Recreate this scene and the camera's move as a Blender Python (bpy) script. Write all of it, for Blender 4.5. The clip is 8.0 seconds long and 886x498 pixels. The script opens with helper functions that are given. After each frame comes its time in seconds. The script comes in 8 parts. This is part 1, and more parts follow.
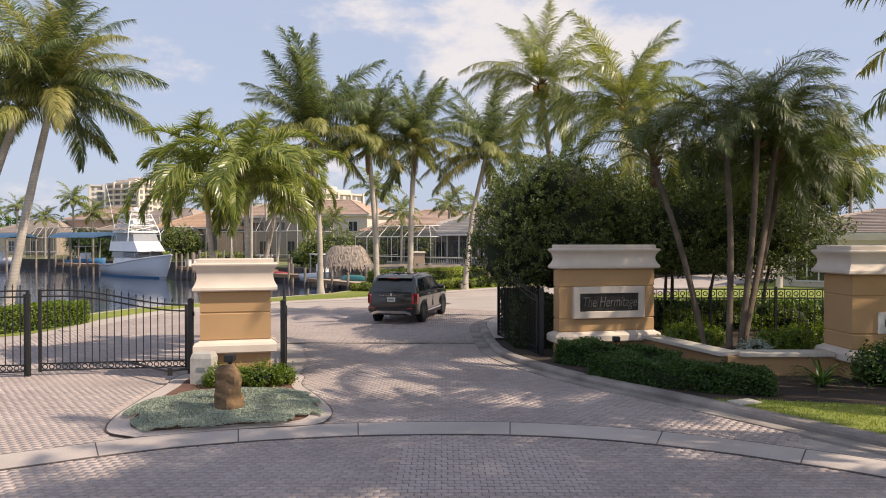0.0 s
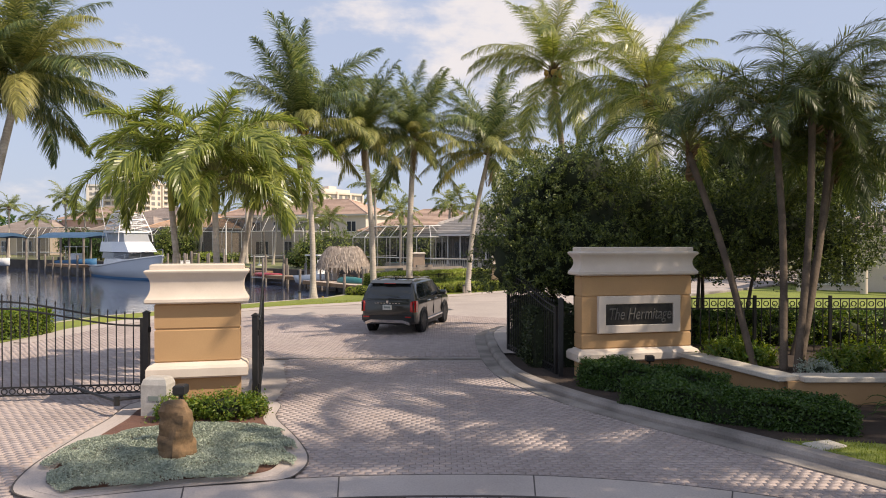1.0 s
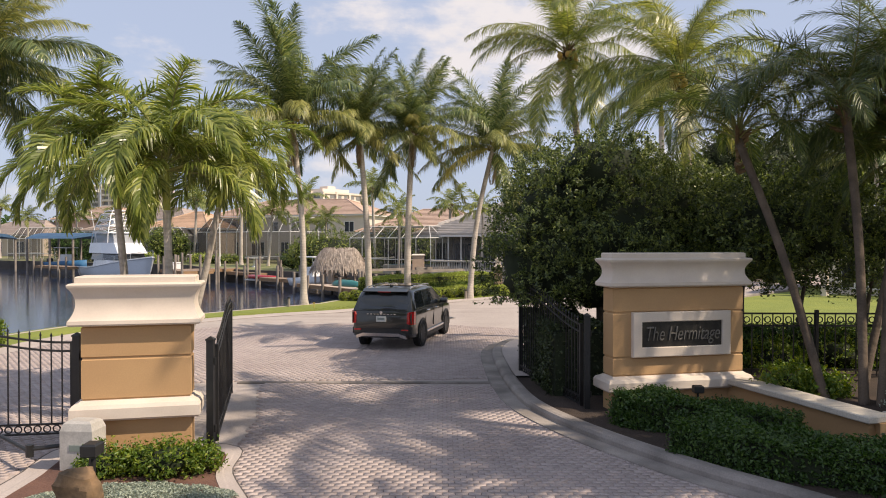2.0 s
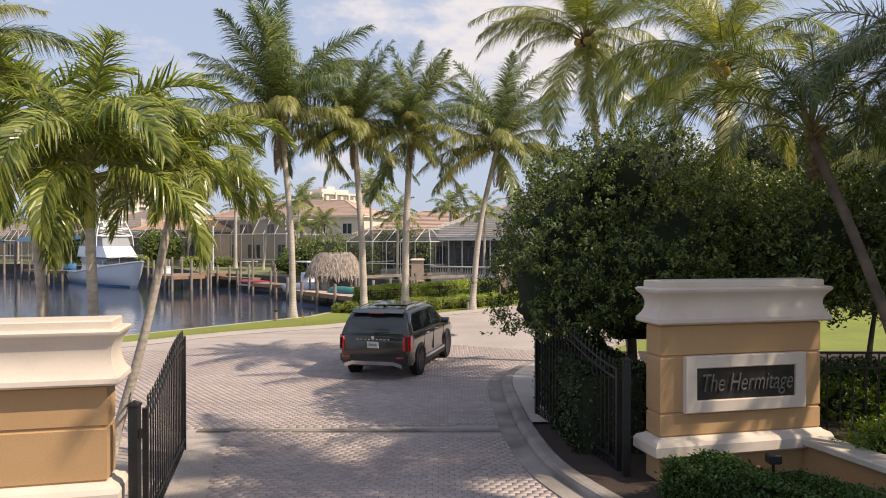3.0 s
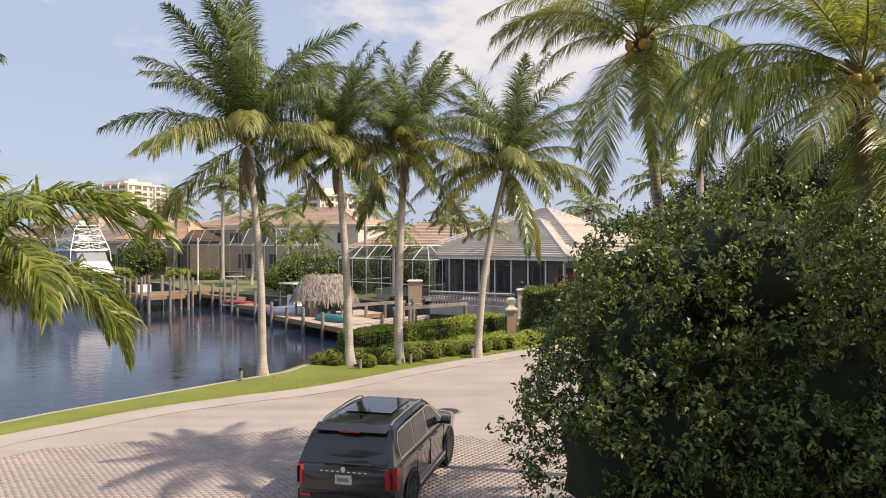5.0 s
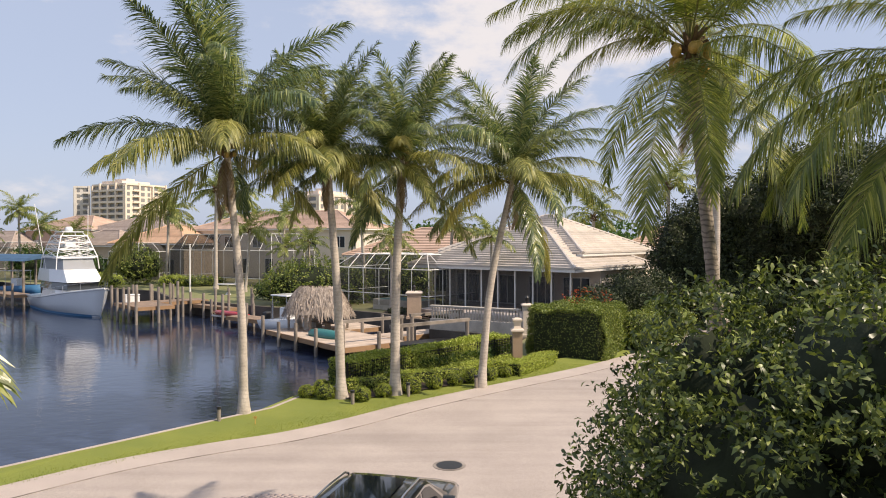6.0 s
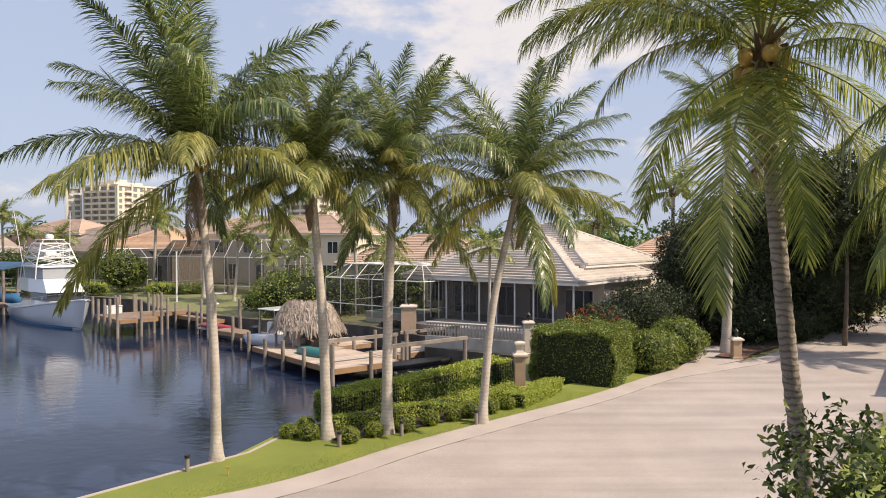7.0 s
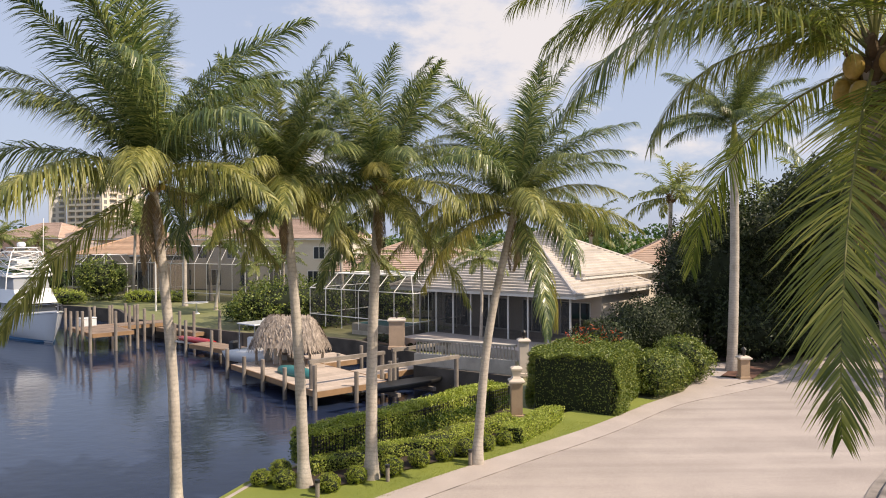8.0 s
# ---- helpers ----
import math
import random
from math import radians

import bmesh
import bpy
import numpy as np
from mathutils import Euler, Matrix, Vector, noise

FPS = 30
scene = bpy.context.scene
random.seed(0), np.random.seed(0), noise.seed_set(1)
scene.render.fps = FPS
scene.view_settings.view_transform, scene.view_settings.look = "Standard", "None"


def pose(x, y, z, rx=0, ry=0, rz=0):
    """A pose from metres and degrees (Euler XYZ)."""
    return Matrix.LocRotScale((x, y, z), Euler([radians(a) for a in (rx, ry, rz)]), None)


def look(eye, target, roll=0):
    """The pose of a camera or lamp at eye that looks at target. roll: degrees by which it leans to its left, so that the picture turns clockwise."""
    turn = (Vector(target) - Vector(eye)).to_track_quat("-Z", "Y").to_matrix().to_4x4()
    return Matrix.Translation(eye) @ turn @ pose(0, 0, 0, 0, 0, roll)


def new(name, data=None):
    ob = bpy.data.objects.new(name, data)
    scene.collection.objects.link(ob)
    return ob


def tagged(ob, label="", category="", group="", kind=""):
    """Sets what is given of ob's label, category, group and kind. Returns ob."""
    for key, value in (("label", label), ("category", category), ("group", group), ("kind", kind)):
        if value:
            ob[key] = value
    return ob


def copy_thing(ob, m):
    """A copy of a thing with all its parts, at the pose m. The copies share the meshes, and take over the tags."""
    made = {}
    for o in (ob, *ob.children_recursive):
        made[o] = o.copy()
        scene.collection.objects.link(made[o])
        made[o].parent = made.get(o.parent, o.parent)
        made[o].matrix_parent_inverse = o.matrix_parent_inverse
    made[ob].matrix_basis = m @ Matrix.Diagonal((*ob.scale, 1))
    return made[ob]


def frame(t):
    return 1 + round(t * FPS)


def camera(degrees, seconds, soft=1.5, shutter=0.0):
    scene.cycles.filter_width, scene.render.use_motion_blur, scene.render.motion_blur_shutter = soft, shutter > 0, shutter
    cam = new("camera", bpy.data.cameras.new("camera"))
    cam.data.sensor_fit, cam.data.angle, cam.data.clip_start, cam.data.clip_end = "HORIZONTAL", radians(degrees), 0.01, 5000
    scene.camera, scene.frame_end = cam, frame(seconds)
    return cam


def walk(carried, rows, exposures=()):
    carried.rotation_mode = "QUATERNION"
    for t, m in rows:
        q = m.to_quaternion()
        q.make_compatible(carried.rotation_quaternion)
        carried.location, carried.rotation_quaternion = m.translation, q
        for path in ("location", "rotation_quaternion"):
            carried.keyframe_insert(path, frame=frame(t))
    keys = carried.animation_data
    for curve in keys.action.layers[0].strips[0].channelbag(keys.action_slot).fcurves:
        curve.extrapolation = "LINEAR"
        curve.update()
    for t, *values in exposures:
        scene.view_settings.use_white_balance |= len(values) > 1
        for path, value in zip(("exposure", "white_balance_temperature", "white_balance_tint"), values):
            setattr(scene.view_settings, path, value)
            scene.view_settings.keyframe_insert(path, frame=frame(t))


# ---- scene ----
cam = camera(63.4, 8.0, soft=1.0)
METRES, EYE, TILT, LEAN, TURN = 21.0, 2.95, -0.7, 0.0, 0.0
ROWS = [
    (0.0, 0.0, 0.0, 0.0, 0.0, 0.0, -0.0),
    (0.5, -0.0017, 0.0591, 0.0009, -0.0, 0.01, 0.01),
    (1.0, -0.003, 0.1195, 0.003, -0.01, 0.01, -0.02),
    (1.5, -0.0039, 0.1813, 0.0044, -0.02, 0.03, -0.02),
    (3.0, -0.0059, 0.3676, 0.0257, -0.02, 0.02, 0.03),
    (3.5, -0.0055, 0.4294, 0.0412, -0.02, 0.02, 0.03),
    (4.0, -0.006, 0.4917, 0.0621, -0.02, 0.02, -0.03),
    (4.5, -0.006, 0.554, 0.082, -0.02, -0.0, 0.05),
    (6.0, -0.0078, 0.7386, 0.1401, -0.04, -0.16, 0.09),
    (6.5, -0.0094, 0.7991, 0.158, -0.14, -0.15, 0.09),
    (7.0, -0.0102, 0.8579, 0.1762, -0.42, -0.16, 0.12),
    (7.5, -0.0101, 0.914, 0.1928, -0.79, -0.17, 0.15),
    (8.0, -0.0107, 0.9709, 0.2096, -1.28, -0.18, 0.23),
]
walk(cam, [(t, pose(0, 0, EYE, TILT, LEAN, TURN) @ pose(METRES * x, METRES * y, METRES * z, 90 + pitch, roll, yaw)) for t, x, y, z, yaw, pitch, roll in ROWS],
     exposures=[(0.0, 0.27, 7250, 13), (8.0, 0.27, 7250, 13)])

# ---- daylight ----
SUN_AZ, SUN_EL = -19.0, 46.0        # degrees: counted from +x towards +y, and above the horizon


def make_world():
    w = bpy.data.worlds.new("sky")
    scene.world = w
    w.use_nodes = True
    nt = w.node_tree
    nt.nodes.clear()
    out = nt.nodes.new("ShaderNodeOutputWorld")
    bg = nt.nodes.new("ShaderNodeBackground")
    sky = nt.nodes.new("ShaderNodeTexSky")
    sky.sky_type = 'NISHITA'
    sky.sun_disc = False
    sky.sun_elevation = radians(SUN_EL)
    sky.sun_rotation = radians(90 - SUN_AZ)
    sky.air_density, sky.dust_density, sky.ozone_density = 1.0, 1.6, 1.2
    # soft fair-weather clouds over the whole sky
    tc = nt.nodes.new("ShaderNodeTexCoord")
    mp = nt.nodes.new("ShaderNodeMapping")
    mp.inputs["Scale"].default_value = (1.0, 1.0, 2.2)
    mp.inputs["Location"].default_value = (CLOUD[0], CLOUD[1], CLOUD[2])
    n1 = nt.nodes.new("ShaderNodeTexNoise")
    n1.inputs["Scale"].default_value = 4.2
    n1.inputs["Detail"].default_value = 7.0
    n1.inputs["Roughness"].default_value = 0.6
    ramp = nt.nodes.new("ShaderNodeMapRange")
    ramp.interpolation_type = 'SMOOTHSTEP'
    ramp.inputs["From Min"].default_value = 0.5
    ramp.inputs["From Max"].default_value = 0.66
    ramp.inputs["To Max"].default_value = 0.85
    mix = nt.nodes.new("ShaderNodeMix")
    mix.data_type = 'RGBA'
    mix.inputs[7].default_value = (8.0, 7.9, 8.3, 1)
    haze = nt.nodes.new("ShaderNodeMix")
    haze.data_type = 'RGBA'
    haze.inputs[0].default_value = 0.72
    haze.inputs[7].default_value = (4.95, 6.1, 8.7, 1)
    L = nt.links.new
    L(tc.outputs["Generated"], mp.inputs["Vector"])
    L(mp.outputs[0], n1.inputs["Vector"])
    # the bank of cloud that stands over the canal thickens the cover there
    far_off = nt.nodes.new("ShaderNodeVectorMath")
    far_off.operation = 'DISTANCE'
    far_off.inputs[1].default_value = (0.13, 0.93, 0.34)
    bank = nt.nodes.new("ShaderNodeMapRange")
    bank.interpolation_type = 'SMOOTHSTEP'
    bank.inputs["From Min"].default_value = 0.02
    bank.inputs["From Max"].default_value = 0.27
    bank.inputs["To Min"].default_value = 0.17
    bank.inputs["To Max"].default_value = -0.03
    cover = nt.nodes.new("ShaderNodeMath")
    cover.operation = 'ADD'
    L(tc.outputs["Generated"], far_off.inputs[0])
    L(far_off.outputs["Value"], bank.inputs["Value"])
    L(n1.outputs[0], cover.inputs[0])
    L(bank.outputs[0], cover.inputs[1])
    L(cover.outputs[0], ramp.inputs["Value"])
    L(ramp.outputs[0], mix.inputs[0])
    L(sky.outputs[0], haze.inputs[6])
    L(haze.outputs[2], mix.inputs[6])
    L(mix.outputs[2], bg.inputs["Color"])
    bg.inputs["Strength"].default_value = 0.092
    L(bg.outputs[0], out.inputs["Surface"])


CLOUD = (0.0, 0.0, 0.0)
make_world()
sun = new("sun", bpy.data.lights.new("sun", 'SUN'))
sun.data.energy = 4.4
sun.data.angle = radians(0.55)
sun.data.color = (1.0, 0.90, 0.76)
sun_way = Vector((math.cos(radians(SUN_AZ)) * math.cos(radians(SUN_EL)), math.sin(radians(SUN_AZ)) * math.cos(radians(SUN_EL)), math.sin(radians(SUN_EL))))
sun.matrix_world = look(sun_way * 60, (0, 0, 0))

# ---- materials ----


def mat(name, col, col2=None, scale=3.0, rough=0.75, bump=0.15, bscale=None, metal=0.0, fine=45.0, island=0.0, spec=0.5, coat=0.0, grain=0.12):
    """A surface with a broad and a fine variation, grain in relief, and, if island > 0, a change of value from piece to piece."""
    m = bpy.data.materials.new(name)
    m.use_nodes = True
    nt = m.node_tree
    bs = nt.nodes["Principled BSDF"]
    L = nt.links.new
    col2 = col2 or tuple(c * 0.72 for c in col)
    tc = nt.nodes.new("ShaderNodeTexCoord")
    n1 = nt.nodes.new("ShaderNodeTexNoise")
    n1.inputs["Scale"].default_value = scale
    n1.inputs["Detail"].default_value = 4.0
    n2 = nt.nodes.new("ShaderNodeTexNoise")
    n2.inputs["Scale"].default_value = fine
    n2.inputs["Detail"].default_value = 3.0
    L(tc.outputs["Object"], n1.inputs["Vector"])
    L(tc.outputs["Object"], n2.inputs["Vector"])
    r1 = nt.nodes.new("ShaderNodeMapRange")
    r1.inputs["From Min"].default_value = 0.32
    r1.inputs["From Max"].default_value = 0.68
    L(n1.outputs[0], r1.inputs["Value"])
    mix = nt.nodes.new("ShaderNodeMix")
    mix.data_type = 'RGBA'
    mix.inputs[6].default_value = (*col, 1)
    mix.inputs[7].default_value = (*col2, 1)
    L(r1.outputs[0], mix.inputs[0])
    mul = nt.nodes.new("ShaderNodeMix")
    mul.data_type, mul.blend_type = 'RGBA', 'MULTIPLY'
    mul.inputs[0].default_value = 1.0
    r2 = nt.nodes.new("ShaderNodeMapRange")
    r2.inputs["From Min"].default_value = 0.25
    r2.inputs["From Max"].default_value = 0.75
    r2.inputs["To Min"].default_value = 1 - grain * 1.3
    r2.inputs["To Max"].default_value = 1 + grain
    L(n2.outputs[0], r2.inputs["Value"])
    L(mix.outputs[2], mul.inputs[6])
    last = r2.outputs[0]
    if island > 0:
        g = nt.nodes.new("ShaderNodeNewGeometry")
        oi = nt.nodes.new("ShaderNodeObjectInfo")
        add = nt.nodes.new("ShaderNodeMath")
        add.operation = 'ADD'
        fr = nt.nodes.new("ShaderNodeMath")
        fr.operation = 'FRACT'
        L(g.outputs["Random Per Island"], add.inputs[0])
        L(oi.outputs["Random"], add.inputs[1])
        L(add.outputs[0], fr.inputs[0])
        r3 = nt.nodes.new("ShaderNodeMapRange")
        r3.inputs["To Min"].default_value = 1 - island
        r3.inputs["To Max"].default_value = 1 + island
        L(fr.outputs[0], r3.inputs["Value"])
        m3 = nt.nodes.new("ShaderNodeMath")
        m3.operation = 'MULTIPLY'
        L(r2.outputs[0], m3.inputs[0])
        L(r3.outputs[0], m3.inputs[1])
        last = m3.outputs[0]
    L(last, mul.inputs[7])
    L(mul.outputs[2], bs.inputs["Base Color"])
    bs.inputs["Roughness"].default_value = rough
    bs.inputs["Metallic"].default_value = metal
    bs.inputs["Specular IOR Level"].default_value = spec
    bs.inputs["Coat Weight"].default_value = coat
    bs.inputs["Coat Roughness"].default_value = 0.04
    if bump > 0:
        n3 = nt.nodes.new("ShaderNodeTexNoise")
        n3.inputs["Scale"].default_value = bscale or fine
        n3.inputs["Detail"].default_value = 4.0
        L(tc.outputs["Object"], n3.inputs["Vector"])
        b = nt.nodes.new("ShaderNodeBump")
        b.inputs["Strength"].default_value = bump
        b.inputs["Distance"].default_value = 0.02
        L(n3.outputs[0], b.inputs["Height"])
        L(b.outputs[0], bs.inputs["Normal"])
    return m


def leaf_mat(name, a, b, c=None, through_light=0.35, rough=0.42, dry=0.0, dry_col=(0.32, 0.22, 0.06)):
    """Foliage: the colour changes from leaf to leaf, and some light passes through the blade."""
    m = bpy.data.materials.new(name)
    m.use_nodes = True
    nt = m.node_tree
    L = nt.links.new
    bs = nt.nodes["Principled BSDF"]
    out = nt.nodes["Material Output"]
    g = nt.nodes.new("ShaderNodeNewGeometry")
    oi = nt.nodes.new("ShaderNodeObjectInfo")
    ramp = nt.nodes.new("ShaderNodeValToRGB")
    e = ramp.color_ramp.elements
    e[0].position, e[0].color = 0.0, (*a, 1)
    e[1].position, e[1].color = 1.0, (*(c or b), 1)
    k = e.new(0.55)
    k.color = (*b, 1)
    L(g.outputs["Random Per Island"], ramp.inputs[0])
    tint = nt.nodes.new("ShaderNodeMix")
    tint.data_type = 'RGBA'
    tint.inputs[7].default_value = (*dry_col, 1)
    rr = nt.nodes.new("ShaderNodeMapRange")
    rr.inputs["From Min"].default_value = 0.68
    rr.inputs["From Max"].default_value = 1.0
    rr.inputs["To Max"].default_value = dry
    L(oi.outputs["Random"], rr.inputs["Value"])
    L(rr.outputs[0], tint.inputs[0])
    L(ramp.outputs[0], tint.inputs[6])
    L(tint.outputs[2], bs.inputs["Base Color"])
    bs.inputs["Roughness"].default_value = rough
    tr = nt.nodes.new("ShaderNodeBsdfTranslucent")
    hs = nt.nodes.new("ShaderNodeHueSaturation")
    hs.inputs["Hue"].default_value = 0.495
    hs.inputs["Saturation"].default_value = 1.15
    hs.inputs["Value"].default_value = 1.5
    L(tint.outputs[2], hs.inputs["Color"])
    L(hs.outputs[0], tr.inputs["Color"])
    mx = nt.nodes.new("ShaderNodeMixShader")
    mx.inputs[0].default_value = through_light
    L(bs.outputs[0], mx.inputs[1])
    L(tr.outputs[0], mx.inputs[2])
    L(mx.outputs[0], out.inputs["Surface"])
    return m


def plain(name, col, rough=0.4, metal=0.0, coat=0.0, spec=0.5):
    m = bpy.data.materials.new(name)
    m.use_nodes = True
    bs = m.node_tree.nodes["Principled BSDF"]
    bs.inputs["Base Color"].default_value = (*col, 1)
    bs.inputs["Roughness"].default_value = rough
    bs.inputs["Metallic"].default_value = metal
    bs.inputs["Coat Weight"].default_value = coat
    bs.inputs["Specular IOR Level"].default_value = spec
    return m


def water_mat():
    m = mat("canal_water", (0.018, 0.028, 0.062), (0.022, 0.034, 0.066), scale=0.05, rough=0.07, bump=0, fine=1.0)
    nt = m.node_tree
    bs = nt.nodes["Principled BSDF"]
    bs.inputs["IOR"].default_value = 1.33
    tc = nt.nodes.new("ShaderNodeTexCoord")
    mp = nt.nodes.new("ShaderNodeMapping")
    mp.inputs["Scale"].default_value = (0.8, 1.0, 1.0)
    n = nt.nodes.new("ShaderNodeTexNoise")
    n.inputs["Scale"].default_value = 1.5
    n.inputs["Detail"].default_value = 5.0
    n.inputs["Roughness"].default_value = 0.55
    b = nt.nodes.new("ShaderNodeBump")
    b.inputs["Strength"].default_value = 0.3
    b.inputs["Distance"].default_value = 0.05
    nt.links.new(tc.outputs["Object"], mp.inputs["Vector"])
    nt.links.new(mp.outputs[0], n.inputs["Vector"])
    nt.links.new(n.outputs[0], b.inputs["Height"])
    nt.links.new(b.outputs[0], bs.inputs["Normal"])
    return m


def glass_mat(name, tint=(0.02, 0.025, 0.03)):
    return plain(name, tint, 0.04, 0.0, 0.0, 0.8)


def screen_mat(name="insect_screen", clear=0.66, tone=(0.05, 0.05, 0.05)):
    """Insect screen: fine dark mesh that lets most of the light pass."""
    m = bpy.data.materials.new(name)
    m.use_nodes = True
    nt = m.node_tree
    bs = nt.nodes["Principled BSDF"]
    bs.inputs["Base Color"].default_value = (*tone, 1)
    bs.inputs["Roughness"].default_value = 0.8
    tr = nt.nodes.new("ShaderNodeBsdfTransparent")
    mx = nt.nodes.new("ShaderNodeMixShader")
    mx.inputs[0].default_value = clear
    nt.links.new(bs.outputs[0], mx.inputs[1])
    nt.links.new(tr.outputs[0], mx.inputs[2])
    nt.links.new(mx.outputs[0], nt.nodes["Material Output"].inputs["Surface"])
    return m


M = {}
M["stucco_tan"] = mat("tan_stucco", (0.50, 0.31, 0.155), (0.46, 0.28, 0.14), 1.2, 0.85, 0.12, 90, grain=0.04)
M["stucco_cream"] = mat("cream_painted_stucco", (0.70, 0.608, 0.52), (0.60, 0.513, 0.436), 1.5, 0.7, 0.06, 70, grain=0.03)
M["stone_cap"] = mat("weathered_cast_stone", (0.62, 0.56, 0.48), (0.48, 0.43, 0.37), 1.8, 0.8, 0.2, 50)
M["tan_stone"] = mat("tan_terrace_stone", (0.52, 0.38, 0.28), (0.42, 0.31, 0.23), 1.4, 0.85, 0.2, 40)
M["iron"] = mat("black_painted_iron", (0.012, 0.012, 0.013), (0.02, 0.02, 0.02), 6, 0.42, 0.05, 80)
M["bronze"] = mat("dark_bronze_plate", (0.035, 0.033, 0.032), (0.06, 0.055, 0.05), 8, 0.45, 0.1, 60, 0.6)
M["letter"] = mat("dull_pewter_letters", (0.24, 0.22, 0.2), (0.16, 0.15, 0.135), 12, 0.5, 0.05, 60, 0.5)
M["paver"] = mat("clay_pavers", (0.455, 0.38, 0.36), (0.37, 0.305, 0.288), 0.5, 0.85, 0.3, 70, island=0.09)
# pale grey glass: the haze of distance is put into its colour
M["tower_glass"] = mat("hazy_tower_glass", (0.20, 0.205, 0.21), (0.26, 0.25, 0.24), 0.1, 0.3, 0.0)
M["joint"] = mat("sandy_joints", (0.10, 0.085, 0.08), (0.075, 0.062, 0.058), 2, 0.95, 0.3, 60)
M["concrete"] = mat("pale_pink_concrete", (0.485, 0.42, 0.388), (0.408, 0.35, 0.323), 0.7, 0.85, 0.2, 60)
M["kerb"] = mat("grey_concrete_kerb", (0.37, 0.325, 0.295), (0.15, 0.132, 0.12), 1.1, 0.9, 0.25, 50)
M["road"] = mat("sun_bleached_concrete_road", (0.462, 0.402, 0.372), (0.39, 0.336, 0.31), 0.45, 0.88, 0.25, 40, grain=0.2)
M["soil"] = mat("dark_mulch", (0.060, 0.040, 0.030), (0.036, 0.024, 0.018), 2, 0.95, 0.8, 30)
M["red_mulch"] = mat("red_mulch", (0.17, 0.085, 0.06), (0.10, 0.05, 0.038), 2, 0.95, 0.8, 30)
M["old_deck"] = mat("brown_deck_boards", (0.30, 0.215, 0.16), (0.20, 0.145, 0.11), 1.2, 0.9, 0.3, 30, island=0.18)
M["grass"] = mat("lawn", (0.22, 0.25, 0.045), (0.165, 0.205, 0.038), 0.6, 0.9, 0.7, 60, fine=120)
M["grass_blade"] = leaf_mat("grass_blades", (0.16, 0.215, 0.03), (0.23, 0.27, 0.045), (0.30, 0.32, 0.075), 0.3, 0.6)
M["ground"] = mat("far_ground", (0.17, 0.19, 0.07), (0.22, 0.20, 0.11), 0.05, 0.95, 0.3, 8, fine=3)
M["seabed"] = mat("canal_bed", (0.05, 0.045, 0.035), None, 0.2)
M["seawall"] = mat("dark_concrete_seawall", (0.13, 0.112, 0.095), (0.06, 0.05, 0.042), 0.8, 0.9, 0.3, 20)
M["water"] = water_mat()
M["rock"] = mat("brown_boulder", (0.27, 0.165, 0.085), (0.08, 0.056, 0.034), 5.5, 0.85, 0.9, 9, fine=25)
M["silver"] = leaf_mat("silvery_leaves", (0.29, 0.34, 0.275), (0.37, 0.42, 0.345), (0.46, 0.50, 0.41), 0.2, 0.7)
M["shrub"] = leaf_mat("bright_shrub_leaves", (0.06, 0.12, 0.016), (0.12, 0.19, 0.028), (0.24, 0.28, 0.04), 0.35)
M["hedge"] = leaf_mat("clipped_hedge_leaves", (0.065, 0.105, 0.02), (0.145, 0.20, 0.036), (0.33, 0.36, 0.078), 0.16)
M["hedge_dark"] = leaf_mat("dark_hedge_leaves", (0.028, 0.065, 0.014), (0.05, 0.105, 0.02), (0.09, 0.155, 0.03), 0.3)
M["ficus"] = leaf_mat("leathery_tree_leaves", (0.032, 0.052, 0.017), (0.08, 0.114, 0.031), (0.28, 0.33, 0.082), 0.24, 0.4)
# tree leaves darkened so the shade under the canopy is in the colour
M["dark_tree"] = leaf_mat("shade_darkened_tree_leaves", (0.018, 0.030, 0.011), (0.034, 0.052, 0.016), (0.07, 0.09, 0.025), 0.15, 0.5)
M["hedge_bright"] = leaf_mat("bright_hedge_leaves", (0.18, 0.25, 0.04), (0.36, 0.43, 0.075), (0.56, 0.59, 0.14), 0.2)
# near-black fill: the shade deep in foliage is put into its colour
M["inner"] = mat("shade_dark_core", (0.02, 0.03, 0.010), (0.012, 0.018, 0.007), 3, 0.95, 0.6, 12)
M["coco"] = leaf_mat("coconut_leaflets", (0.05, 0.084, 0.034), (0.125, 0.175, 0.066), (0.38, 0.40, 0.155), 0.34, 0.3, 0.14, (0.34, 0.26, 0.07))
M["coco_far"] = leaf_mat("garden_palm_leaflets", (0.09, 0.13, 0.04), (0.19, 0.23, 0.07), (0.36, 0.37, 0.13), 0.4, 0.45, 0.2, (0.36, 0.29, 0.08))
# bed palms: the yellow of sunlight is put into these leaflet colours
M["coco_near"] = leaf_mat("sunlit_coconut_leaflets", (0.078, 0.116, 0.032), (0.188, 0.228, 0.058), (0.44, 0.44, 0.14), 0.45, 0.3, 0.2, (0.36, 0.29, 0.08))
M["coco_old"] = leaf_mat("yellowing_coconut_leaflets", (0.12, 0.148, 0.045), (0.265, 0.275, 0.082), (0.50, 0.47, 0.18), 0.38, 0.42, 0.35, (0.40, 0.31, 0.10))
M["coco_dead"] = leaf_mat("dead_coconut_leaflets", (0.16, 0.11, 0.06), (0.24, 0.17, 0.095), (0.33, 0.25, 0.15), 0.15, 0.7)
M["ball"] = leaf_mat("light_clipped_leaves", (0.14, 0.20, 0.03), (0.27, 0.33, 0.05), (0.44, 0.46, 0.085), 0.35)
M["adonidia"] = leaf_mat("glossy_palm_leaflets", (0.08, 0.12, 0.03), (0.19, 0.235, 0.055), (0.42, 0.44, 0.13), 0.42, 0.3, 0.08)
